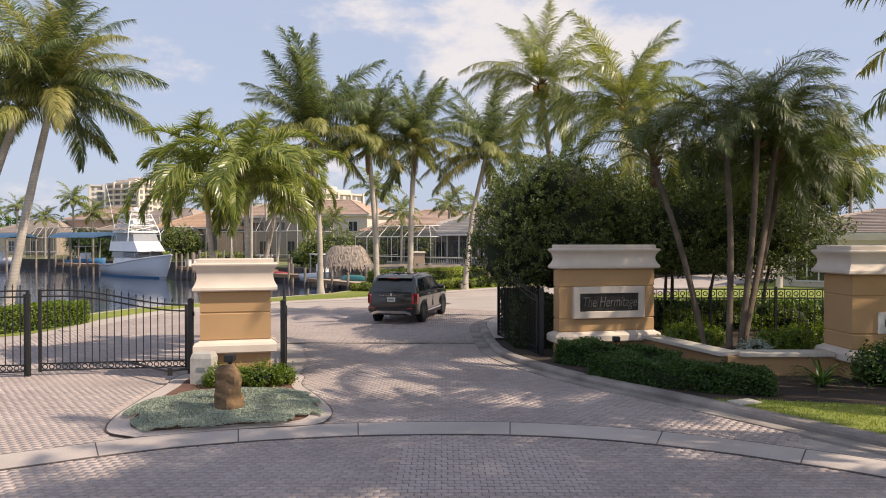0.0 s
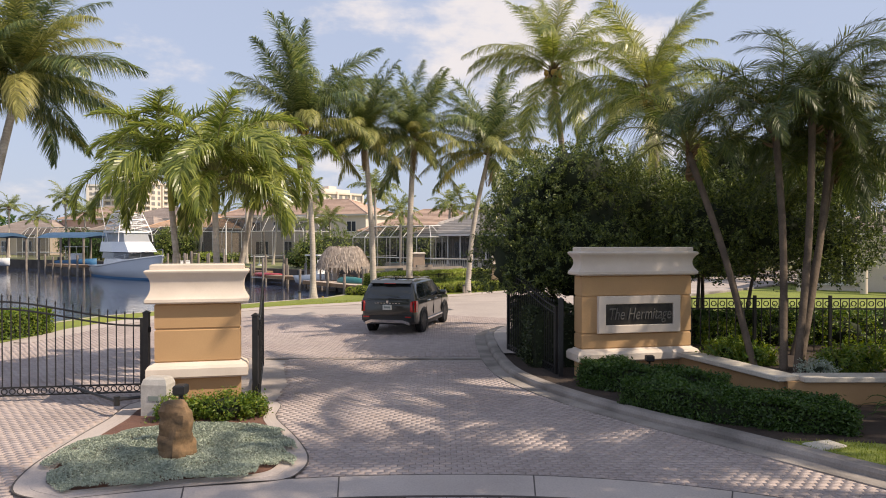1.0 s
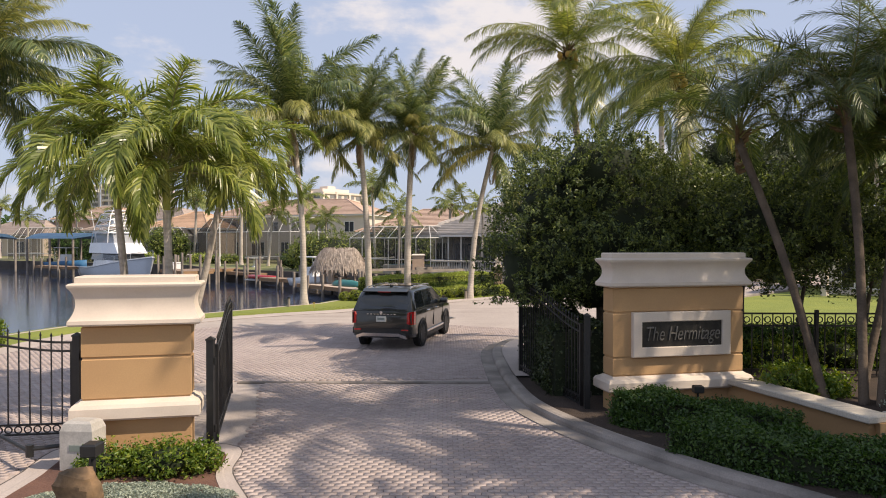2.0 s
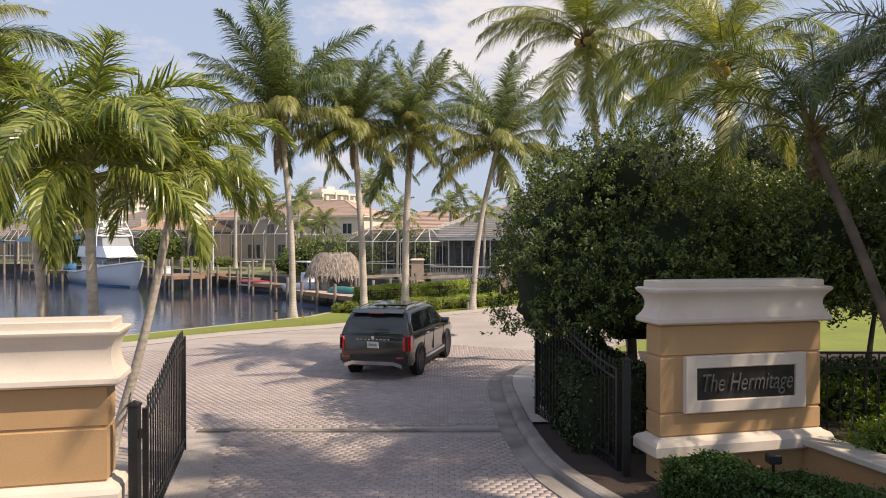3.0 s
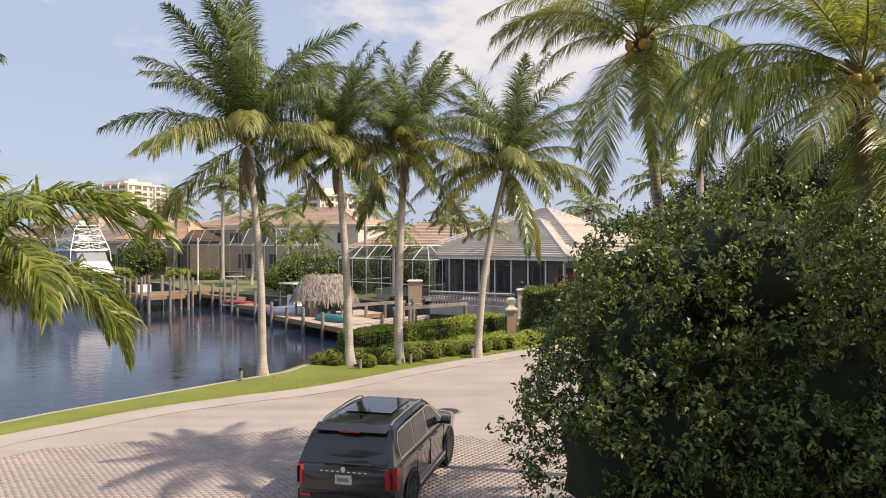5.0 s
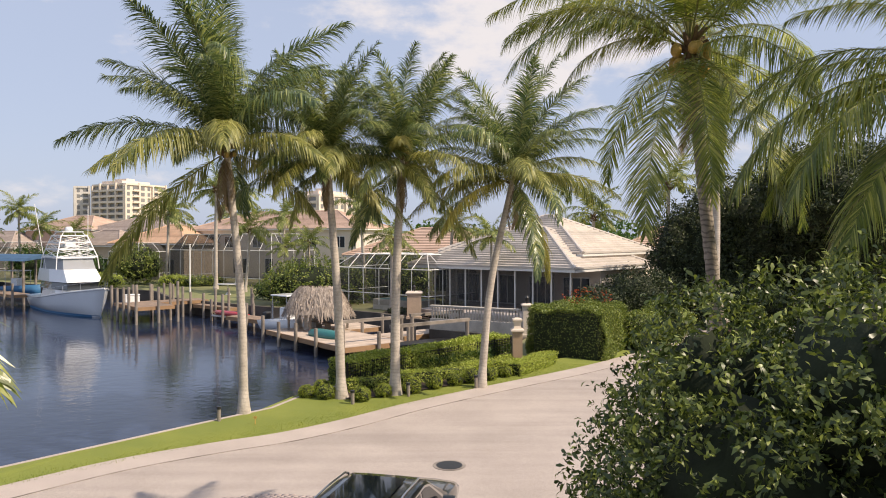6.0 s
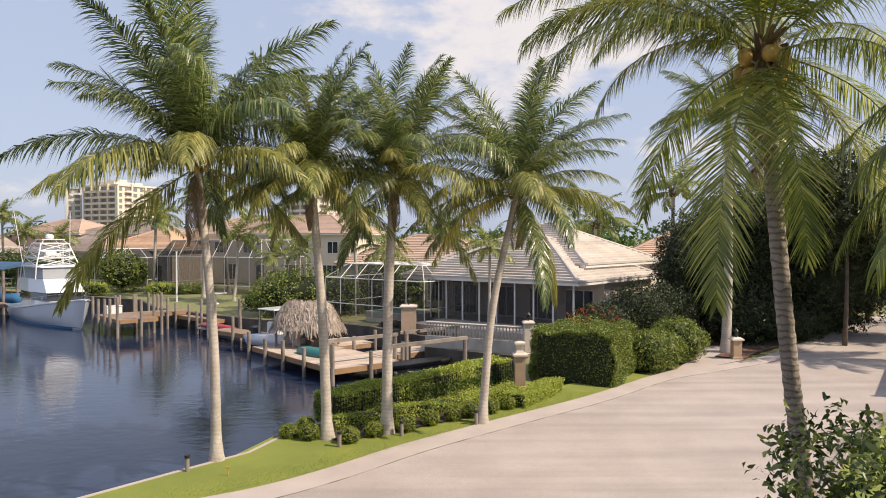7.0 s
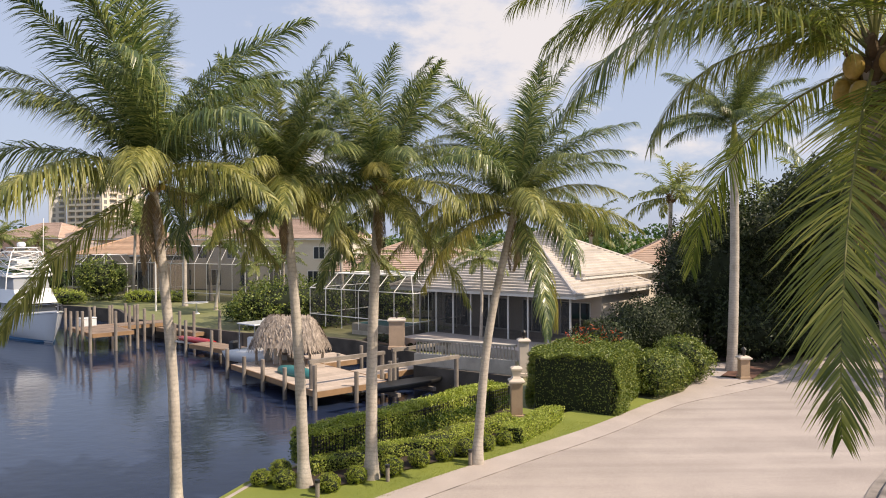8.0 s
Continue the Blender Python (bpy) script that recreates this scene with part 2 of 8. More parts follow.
M["date"] = leaf_mat("fine_date_palm_leaflets", (0.034, 0.056, 0.018), (0.065, 0.095, 0.026), (0.15, 0.18, 0.045), 0.36, 0.42, 0.1)
M["rachis"] = mat("frond_stalk", (0.22, 0.21, 0.06), (0.16, 0.16, 0.045), 4, 0.6, 0.1)
M["trunk"] = mat("grey_palm_bark", (0.56, 0.50, 0.44), (0.40, 0.35, 0.30), 2.2, 0.95, 0.9, 12, fine=20)


def scar_rings(m, period, low=0.62):
    """Rings of old leaf scars round a palm trunk, in colour and relief."""
    nt = m.node_tree
    bs = nt.nodes["Principled BSDF"]
    tc = nt.nodes.new("ShaderNodeTexCoord")
    wv = nt.nodes.new("ShaderNodeTexWave")
    wv.bands_direction = 'Z'
    wv.inputs["Scale"].default_value = 0.314 / period
    wv.inputs["Distortion"].default_value = 5.0
    wv.inputs["Detail"].default_value = 2.0
    wv.inputs["Detail Scale"].default_value = 1.6
    nt.links.new(tc.outputs["Object"], wv.inputs["Vector"])
    rg = nt.nodes.new("ShaderNodeMapRange")
    rg.inputs["From Max"].default_value = 0.45
    rg.inputs["To Min"].default_value = low
    nt.links.new(wv.outputs["Fac"], rg.inputs["Value"])
    mu = nt.nodes.new("ShaderNodeMix")
    mu.data_type, mu.blend_type = 'RGBA', 'MULTIPLY'
    mu.inputs[0].default_value = 1.0
    old = bs.inputs["Base Color"].links[0].from_socket
    nt.links.new(old, mu.inputs[6])
    nt.links.new(rg.outputs[0], mu.inputs[7])
    nt.links.new(mu.outputs[2], bs.inputs["Base Color"])


scar_rings(M["trunk"], 0.13, 0.87)


def wheel_streaks(m, turn, low=0.8):
    """Long soft streaks and a few darker stains along the way the wheels go."""
    nt = m.node_tree
    bs = nt.nodes["Principled BSDF"]
    tc = nt.nodes.new("ShaderNodeTexCoord")
    mp = nt.nodes.new("ShaderNodeMapping")
    mp.inputs["Rotation"].default_value = (0, 0, radians(turn))
    mp.inputs["Scale"].default_value = (0.06, 1.1, 1.0)
    no = nt.nodes.new("ShaderNodeTexNoise")
    no.inputs["Scale"].default_value = 1.0
    no.inputs["Detail"].default_value = 5.0
    rg = nt.nodes.new("ShaderNodeMapRange")
    rg.inputs["From Min"].default_value = 0.3
    rg.inputs["From Max"].default_value = 0.6
    rg.inputs["To Min"].default_value = low
    mu = nt.nodes.new("ShaderNodeMix")
    mu.data_type, mu.blend_type = 'RGBA', 'MULTIPLY'
    mu.inputs[0].default_value = 1.0
    nt.links.new(tc.outputs["Object"], mp.inputs["Vector"])
    nt.links.new(mp.outputs[0], no.inputs["Vector"])
    nt.links.new(no.outputs[0], rg.inputs["Value"])
    old = bs.inputs["Base Color"].links[0].from_socket
    nt.links.new(old, mu.inputs[6])
    nt.links.new(rg.outputs[0], mu.inputs[7])
    nt.links.new(mu.outputs[2], bs.inputs["Base Color"])


wheel_streaks(M["road"], -46)
M["trunk_ringed"] = mat("ringed_brown_palm_bark", (0.42, 0.36, 0.31), (0.27, 0.225, 0.185), 2.5, 0.95, 0.9, 14, fine=20)
scar_rings(M["trunk_ringed"], 0.085, 0.5)
M["bark"] = mat("brown_bark", (0.15, 0.112, 0.083), (0.08, 0.06, 0.045), 3, 0.95, 0.9, 14)
M["shaft"] = mat("yellow_green_crownshaft", (0.36, 0.34, 0.06), (0.25, 0.27, 0.05), 3, 0.5, 0.1)
M["fibre"] = mat("dry_leaf_sheaths", (0.20, 0.13, 0.065), (0.11, 0.07, 0.04), 6, 0.95, 0.8, 20)
M["nut"] = mat("yellow_coconuts", (0.55, 0.33, 0.08), (0.42, 0.30, 0.08), 3, 0.5, 0.1)
M["white_metal"] = plain("white_aluminium", (0.75, 0.74, 0.72), 0.4)
M["white_boat"] = mat("white_gelcoat", (0.78, 0.79, 0.80), (0.72, 0.73, 0.75), 0.5, 0.22, 0.0, coat=0.4)
# white hull; the bluish shade on its side is tinted into the colour
M["boat_blue"] = mat("shade_tinted_hull_paint", (0.84, 0.87, 0.90), (0.80, 0.84, 0.88), 0.5, 0.2, 0.0, coat=0.5)
M["boot_blue"] = plain("blue_bottom_paint", (0.04, 0.16, 0.32), 0.5)
M["dark_glass"] = glass_mat("tinted_glass")
M["screen"] = screen_mat()
M["vinyl"] = screen_mat("clear_vinyl_curtain", 0.5, (0.55, 0.57, 0.60))
M["screen_dense"] = screen_mat("dense_porch_screen", 0.42)
M["dock_wood"] = mat("weathered_deck_boards", (0.56, 0.455, 0.375), (0.44, 0.355, 0.29), 1.2, 0.9, 0.3, 30, island=0.15)
M["dock_edge"] = mat("new_timber_fascia", (0.36, 0.22, 0.12), (0.27, 0.165, 0.09), 1.5, 0.85, 0.3, 30)
M["canvas"] = mat("grey_canvas", (0.66, 0.58, 0.53), (0.58, 0.51, 0.47), 0.6, 0.9, 0.1, 20)
M["pile"] = mat("grey_piling", (0.33, 0.285, 0.245), (0.17, 0.145, 0.122), 1.3, 0.95, 0.5, 18)
M["thatch"] = mat("dry_thatch", (0.45, 0.375, 0.315), (0.32, 0.262, 0.218), 4, 0.95, 0.9, 25, island=0.3)
M["kayak"] = mat("teal_plastic_hull", (0.03, 0.20, 0.19), (0.025, 0.16, 0.16), 1, 0.35, 0.0)
M["wall_white"] = mat("white_house_stucco", (0.72, 0.64, 0.56), (0.64, 0.57, 0.50), 0.5, 0.85, 0.15, 40)
M["wall_pink"] = mat("salmon_house_stucco", (0.54, 0.37, 0.30), (0.47, 0.32, 0.26), 0.5, 0.85, 0.15, 40)
M["wall_tan"] = mat("sandy_house_stucco", (0.58, 0.48, 0.39), (0.51, 0.42, 0.34), 0.5, 0.85, 0.15, 40)
M["tile_grey"] = mat("pale_grey_roof_tiles", (0.60, 0.545, 0.50), (0.49, 0.445, 0.41), 0.8, 0.85, 0.3, 25, island=0.1)
M["tile_terra"] = mat("terracotta_roof_tiles", (0.54, 0.39, 0.31), (0.45, 0.32, 0.25), 0.8, 0.85, 0.3, 25, island=0.12)
M["tile_orange"] = mat("orange_roof_tiles", (0.60, 0.40, 0.27), (0.50, 0.33, 0.22), 0.8, 0.85, 0.3, 25, island=0.12)
M["tile_brown"] = mat("brown_roof_tiles", (0.42, 0.345, 0.30), (0.34, 0.275, 0.24), 0.8, 0.85, 0.3, 25, island=0.12)
M["tower"] = mat("cream_tower_walls", (0.78, 0.67, 0.57), (0.72, 0.62, 0.53), 0.05, 0.9, 0.0)
M["tower_white"] = mat("white_tower_walls", (0.66, 0.63, 0.60), None, 0.05, 0.9, 0.0)
M["car_paint"] = mat("dark_grey_green_car_paint", (0.034, 0.036, 0.033), (0.03, 0.032, 0.03), 2, 0.3, 0.0, metal=0.55, coat=1.0)
M["car_black"] = plain("black_plastic_trim", (0.012, 0.012, 0.013), 0.55)
M["chrome"] = plain("satin_chrome", (0.62, 0.61, 0.60), 0.22, 1.0)
M["tyre"] = mat("tyre_rubber", (0.014, 0.014, 0.014), None, 5, 0.85, 0.1)
M["rim"] = plain("dark_alloy", (0.10, 0.10, 0.10), 0.3, 0.9)
M["tail_red"] = plain("red_lamp_lens", (0.42, 0.012, 0.014), 0.15, 0.0, 0.6)
M["plate"] = mat("plate_white", (0.62, 0.62, 0.58), None, 20, 0.5, 0.0)
M["bar_grey"] = plain("muted_print", (0.20, 0.24, 0.22), 0.6)
M["white_plaque"] = mat("white_plaque", (0.72, 0.69, 0.64), None, 6, 0.6, 0.05)
M["box_grey"] = mat("pale_grey_plastic_box", (0.50, 0.48, 0.45), None, 4, 0.55, 0.05)
M["red_flower"] = leaf_mat("red_blossom", (0.35, 0.05, 0.02), (0.5, 0.10, 0.03), None, 0.3)
M["brick_post"] = mat("coral_stone_post", (0.46, 0.33, 0.22), (0.38, 0.27, 0.18), 2, 0.85, 0.3, 30)
M["canvas"] = mat("blue_canvas", (0.05, 0.12, 0.22), None, 2, 0.8, 0.1)

# ---- building helpers ----


def mesh_np(name, V, F, smooth=False):
    me = bpy.data.meshes.new(name)
    V = np.asarray(V, dtype=np.float32).reshape(-1, 3)
    if isinstance(F, np.ndarray):
        n, k = F.shape
        me.vertices.add(len(V))
        me.vertices.foreach_set("co", V.ravel())
        me.loops.add(n * k)
        me.loops.foreach_set("vertex_index", F.astype(np.int32).ravel())
        me.polygons.add(n)
        me.polygons.foreach_set("loop_start", np.arange(0, n * k, k, dtype=np.int32))
        me.update(calc_edges=True)
        me.validate()
    else:
        me.from_pydata([tuple(v) for v in V], [], F)
        me.update()
    if smooth:
        me.polygons.foreach_set("use_smooth", [True] * len(me.polygons))
    return me


class Soup:
    """Gathers vertices and faces of one mesh."""

    def __init__(self):
        self.v, self.f = [], []

    def add(self, vs, fs):
        o = len(self.v)
        self.v.extend([tuple(p) for p in vs])
        self.f.extend([tuple(i + o for i in q) for q in fs])
        return self

    def box(self, x0, x1, y0, y1, z0, z1, m=None, bevel=0.0):
        if bevel > 0:
            b = min(bevel, (x1 - x0) * 0.45, (y1 - y0) * 0.45, (z1 - z0) * 0.45)
            rings = [(x0 + b, x1 - b, y0 + b, y1 - b, z0), (x0, x1, y0, y1, z0 + b), (x0, x1, y0, y1, z1 - b), (x0 + b, x1 - b, y0 + b, y1 - b, z1)]
        else:
            rings = [(x0, x1, y0, y1, z0), (x0, x1, y0, y1, z1)]
        vs, fs = [], []
        for a, b2, c, d, z in rings:
            vs += [(a, c, z), (b2, c, z), (b2, d, z), (a, d, z)]
        n = len(rings)
        for i in range(n - 1):
            for j in range(4):
                fs.append((i * 4 + j, i * 4 + (j + 1) % 4, i * 4 + 4 + (j + 1) % 4, i * 4 + 4 + j))
        fs.append((3, 2, 1, 0))
        fs.append(tuple(4 * (n - 1) + j for j in range(4)))
        if m is not None:
            vs = [tuple(m @ Vector(p)) for p in vs]
        return self.add(vs, fs)

    def tube(self, pts, rads, n=8, cap=True, flat=1.0):
        pts = [Vector(p) for p in pts]
        if not hasattr(rads, "__len__"):
            rads = [rads] * len(pts)
        vs, fs = [], []
        for i, p in enumerate(pts):
            t = (pts[min(i + 1, len(pts) - 1)] - pts[max(i - 1, 0)]).normalized()
            a = t.cross(Vector((0, 1, 0.01)) if abs(t.y) < 0.9 else Vector((1, 0, 0))).normalized()
            b = t.cross(a)
            for j in range(n):
                w = 2 * math.pi * j / n
                vs.append(p + (a * math.cos(w) + b * math.sin(w) * flat) * rads[i])
        for i in range(len(pts) - 1):
            for j in range(n):
                fs.append((i * n + j, i * n + (j + 1) % n, i * n + n + (j + 1) % n, i * n + n + j))
        if cap:
            fs.append(tuple(range(n - 1, -1, -1)))
            fs.append(tuple((len(pts) - 1) * n + j for j in range(n)))
        return self.add(vs, fs)

    def rings(self, rings, close=True, cap=True):
        """Skin between rings of equally many points."""
        n = len(rings[0])
        vs = [p for r in rings for p in r]
        fs = []
        for i in range(len(rings) - 1):
            for j in range(n if close else n - 1):
                fs.append((i * n + j, i * n + (j + 1) % n, i * n + n + (j + 1) % n, i * n + n + j))
        if cap:
            fs.append(tuple(range(n - 1, -1, -1)))
            fs.append(tuple((len(rings) - 1) * n + j for j in range(n)))
        return self.add(vs, fs)

    def prism(self, poly, z0, z1):
        n = len(poly)
        vs = [(x, y, z0) for x, y in poly] + [(x, y, z1) for x, y in poly]
        fs = [(j, (j + 1) % n, n + (j + 1) % n, n + j) for j in range(n)]
        fs += [tuple(range(n - 1, -1, -1)), tuple(range(n, 2 * n))]
        return self.add(vs, fs)

    def mesh(self, name, smooth=False):
        me = mesh_np(name, self.v, self.f, smooth)
        bm = bmesh.new()
        bm.from_mesh(me)
        bmesh.ops.recalc_face_normals(bm, faces=bm.faces)
        bm.to_mesh(me)
        bm.free()
        return me


def part(name, what, material, parent=None, label="", m=None, smooth=False):
    """One mesh object under a thing or a part (or a thing of its own)."""
    me = what if isinstance(what, bpy.types.Mesh) else what.mesh(name, smooth)
    if material is not None and len(me.materials) == 0:
        me.materials.append(material)
    ob = new(name, me)
    if parent is not None:
        ob.parent = parent
    if m is not None:
        ob.matrix_basis = m
    if label:
        ob["label"] = label
    return ob


def thing(name, label, category, m=None, group="", kind=""):
    ob = new(name)
    ob.empty_display_size = 0.2
    if m is not None:
        ob.matrix_basis = m
    return tagged(ob, label, category, group, kind)


def solid(name, what, material, label, category, m=None, group="", kind="", smooth=False):
    return tagged(part(name, what, material, None, "", m, smooth), label, category, group, kind)


def smooth_by_angle(ob, deg=35):
    me = ob.data
    me.polygons.foreach_set("use_smooth", [True] * len(me.polygons))
    bm = bmesh.new()
    bm.from_mesh(me)
    for e in bm.edges:
        if len(e.link_faces) == 2 and e.calc_face_angle(0) > radians(deg):
            e.smooth = False
    bm.to_mesh(me)
    bm.free()
    return ob


def spline(pts, n):
    """Points along a smooth curve through pts (Catmull-Rom)."""
    P = [Vector(p) for p in pts]
    P = [P[0] * 2 - P[1]] + P + [P[-1] * 2 - P[-2]]
    out = []
    segs = len(P) - 3
    for i in range(n + 1):
        u = i / n * segs
        k = min(int(u), segs - 1)
        t = u - k
        a, b, c, d = P[k:k + 4]
        out.append(0.5 * ((2 * b) + (c - a) * t + (2 * a - 5 * b + 4 * c - d) * t * t + (3 * b - a - 3 * c + d) * t ** 3))
    return out


def offset_line(pts, d):
    """A plan line moved d metres to its left."""
    out = []
    for i, p in enumerate(pts):
        a, b = Vector(pts[max(i - 1, 0)][:2]), Vector(pts[min(i + 1, len(pts) - 1)][:2])
        t = (b - a).normalized()
        out.append((p[0] - t.y * d, p[1] + t.x * d))
    return out


def inside(poly, x, y):
    """Which of the points x, y lie inside a plan polygon."""
    x, y = np.asarray(x), np.asarray(y)
    hit = np.zeros(x.shape, bool)
    n = len(poly)
    for i in range(n):
        x0, y0 = poly[i]
        x1, y1 = poly[(i + 1) % n]
        c = ((y0 > y) != (y1 > y)) & (x < (x1 - x0) * (y - y0) / ((y1 - y0) or 1e-9) + x0)
        hit ^= c
    return hit


def leaves_mesh(name, pos, nrm, size, rng, jitter=0.7, slim=0.45, curl=0.18, blunt=False, along=None):
    """Leaf blades (two triangles each) at the places pos, facing roughly along nrm."""
    n = len(pos)
    nrm = nrm + rng.normal(0, jitter, (n, 3))
    nrm /= np.linalg.norm(nrm, axis=1)[:, None] + 1e-9
    t = rng.normal(0, 1, (n, 3)) if along is None else along + rng.normal(0, 0.42, (n, 3))
    t -= (t * nrm).sum(1)[:, None] * nrm
    t /= np.linalg.norm(t, axis=1)[:, None] + 1e-9
    b = np.cross(nrm, t)
    s = (size * rng.uniform(0.65, 1.3, n))[:, None]
    if blunt:
        w = b * s * slim
        V = np.stack([pos - t * s * 0.5, pos - w * 0.46 + nrm * s * 0.07 + t * s * 0.05, pos + t * s * 0.46 - w * 0.22 - nrm * s * curl, pos + t * s * 0.46 + w * 0.22 - nrm * s * curl, pos + w * 0.46 + nrm * s * 0.07 + t * s * 0.05], 1).reshape(-1, 3)
        i = np.arange(n)[:, None] * 5
        F = np.concatenate([i + np.array([[0, 1, 4]]), i + np.array([[1, 2, 3]]), i + np.array([[1, 3, 4]])], 1).reshape(-1, 3)
        return mesh_np(name, V, F)
    base, tip = pos - t * s * 0.5, pos + t * s * 0.5 - nrm * s * curl
    left = pos + b * s * slim * 0.5 + nrm * s * 0.08
    right = pos - b * s * slim * 0.5 + nrm * s * 0.08
    V = np.stack([base, right, tip, left], 1).reshape(-1, 3)
    i = np.arange(n)[:, None] * 4
    F = np.concatenate([i + np.array([[0, 1, 2]]), i + np.array([[0, 2, 3]])], 1).reshape(-1, 3)
    return mesh_np(name, V, F)
# ---- ground, water, roads ----
BANK = [(-60, -4), (-34, 8), (-20, 17.5), (-14.9, 24.5), (-13.2, 30.2), (-11.2, 33.1), (-9.2, 35.5), (-7.2, 37.9), (-5.9, 39.4), (-5.2, 41.4), (-3.6, 43.9), (-0.6, 47.2), (2.6, 51.0), (3.4, 54.5), (4.4, 56.6)]
NORTH = [(4.4, 56.6), (-1.0, 60.2), (-0.8, 64.5), (-2.6, 66.6), (-5.2, 70.2), (-10.2, 74.0), (-14.0, 74.4), (-19.5, 78.6), (-26.5, 84.8), (-31.5, 93.5), (-44.0, 101.0), (-62.0, 112.0), (-120.0, 135.0)]
LAND = BANK + NORTH[1:] + [(-300, 180), (-4000, 300), (-4000, 4500), (4500, 4500), (4500, -2500), (-900, -2500), (-200, -120)]
ROAD_N = [(-34, 6.5), (-20, 15.5), (-13.0, 22.5), (-12.7, 26.5), (-11.7, 30.2), (-10.3, 32.1), (-8.6, 34.0), (-6.6, 35.5), (-5.0, 36.5), (-3.4, 38.0), (-1.4, 40.3), (1.4, 43.0), (4.8, 46.1), (6.5, 47.8), (9.8, 51.3), (13.2, 53.6), (17, 56.3), (22.4, 62.0), (29.0, 69.6), (37, 77.5), (80, 117)]
KERB_E = [(9.6, 4.2), (7.9, 7.3), (6.35, 9.6), (5.4, 10.9), (4.5, 12.2), (3.8, 13.2), (3.0, 14.25), (2.25, 15.5), (1.66, 16.75), (1.2, 18.2), (1.02, 20.0), (0.97, 22.0), (1.0, 24.2), (1.25, 25.6), (1.75, 26.7), (2.6, 27.7), (3.8, 29.0), (6.5, 32.6), (11.3, 39.0), (13.8, 41.8), (17.5, 45.4), (40, 68), (84, 110)]


def ground_sheet():
    s = Soup()
    n = len(LAND)
    s.add([(x, y, -0.07) for x, y in LAND], [tuple(range(n))])
    g = solid("ground", s, M["ground"], "green and sandy ground of the waterside estate", "ground", kind="structure")
    w = Soup()
    line = [Vector((x, y, 0)) for x, y in BANK + NORTH[1:]]
    vs = [(p.x, p.y, 0.03) for p in line] + [(p.x, p.y, -3.2) for p in line]
    k = len(line)
    w.add(vs, [(i, i + 1, k + i + 1, k + i) for i in range(k - 1)])
    inner = offset_line([(p.x, p.y) for p in line], -0.32)
    w.add([(p.x, p.y, 0.03) for p in line] + [(x, y, 0.03) for x, y in inner], [(i, i + 1, k + i + 1, k + i) for i in range(k - 1)])
    w.add([(x, y, 0.03) for x, y in inner] + [(x, y, -0.2) for x, y in inner], [(i, i + 1, k + i + 1, k + i) for i in range(k - 1)])
    solid("seawall", w, M["seawall"], "dark concrete seawall along the canal", "seawall", kind="structure")
    b = Soup().add([(-4000, -2500, -3.2), (60, -2500, -3.2), (60, 4500, -3.2), (-4000, 4500, -3.2)], [(0, 1, 2, 3)])
    solid("canal_bed", b, M["seabed"], "dark muddy canal bed under the water", "canal bed", kind="structure")
    q = Soup().add([(-4000, -400, -1.3), (30, -400, -1.3), (30, 400, -1.3), (-4000, 400, -1.3)], [(0, 1, 2, 3)])
    solid("water", q, M["water"], "dark blue rippled canal water", "water", kind="structure")


ground_sheet()

ROAD_POLY = ROAD_N + [(84, 110)] + KERB_E[::-1][1:] + [(11, -14), (-34, -14)]
r = Soup().add([(x, y, -0.012) for x, y in ROAD_POLY], [tuple(range(len(ROAD_POLY)))])
road = solid("road", r, M["road"], "sun-bleached concrete and paver road with palm shadows", "road", kind="structure")

n_line = [(p.x, p.y) for p in spline([(x, y, 0) for x, y in ROAD_N], 120)]
n_line = [p for p in n_line if -13 < p[0] < 60]

# the bright lawn strip along the bank
strip = [(-30, 8.8), (-20, 15.5), (-13.0, 22.5), (-12.7, 26.5), (-11.7, 30.2), (-10.3, 32.1), (-8.6, 34.0), (-6.6, 35.5), (-5.0, 36.5), (-3.4, 38.0), (-1.4, 40.3), (1.4, 43.0), (4.8, 46.1), (6.5, 47.8), (9.8, 51.3)]
back = [(8.6, 52.0), (5.0, 48.8), (3.0, 50.6), (2.2, 50.1), (-0.9, 46.7), (-3.9, 43.5), (-5.5, 41.2), (-6.2, 39.1), (-7.5, 37.6), (-9.5, 35.2), (-11.5, 32.8), (-13.5, 30.0), (-15.2, 24.4), (-20.2, 17.2), (-31, 10.2)]
lawn_poly = strip + back
s = Soup().add([(x, y, -0.005 if i < len(strip) else 0.06) for i, (x, y) in enumerate(lawn_poly)], [tuple(range(len(lawn_poly)))])
solid("lawn", s, M["grass"], "bright green mown lawn strip along the canal", "lawn", kind="structure")


def blades(name, poly, n, h, z, seed, label):
    rng = np.random.default_rng(seed)
    xs, ys = [p[0] for p in poly], [p[1] for p in poly]
    x = rng.uniform(min(xs), max(xs), n * 4)
    y = rng.uniform(min(ys), max(ys), n * 4)
    k = inside(poly, x, y)
    x, y = x[k][:n], y[k][:n]
    m = len(x)
    a = rng.uniform(0, 2 * np.pi, m)
    hh = h * rng.uniform(0.5, 1.2, m)
    lean = rng.normal(0, 0.4, (m, 2)) * hh[:, None]
    w = h * 0.13
    z = np.full(m, z)
    V = np.stack([np.stack([x - w * np.cos(a), y - w * np.sin(a), z], 1), np.stack([x + w * np.cos(a), y + w * np.sin(a), z], 1), np.stack([x + lean[:, 0], y + lean[:, 1], z + hh], 1)], 1)
    me = mesh_np(name, V.reshape(-1, 3), np.arange(3 * m).reshape(-1, 3))
    me.materials.append(M["grass_blade"])
    return tagged(new(name, me), label, "grass", kind="stuff")


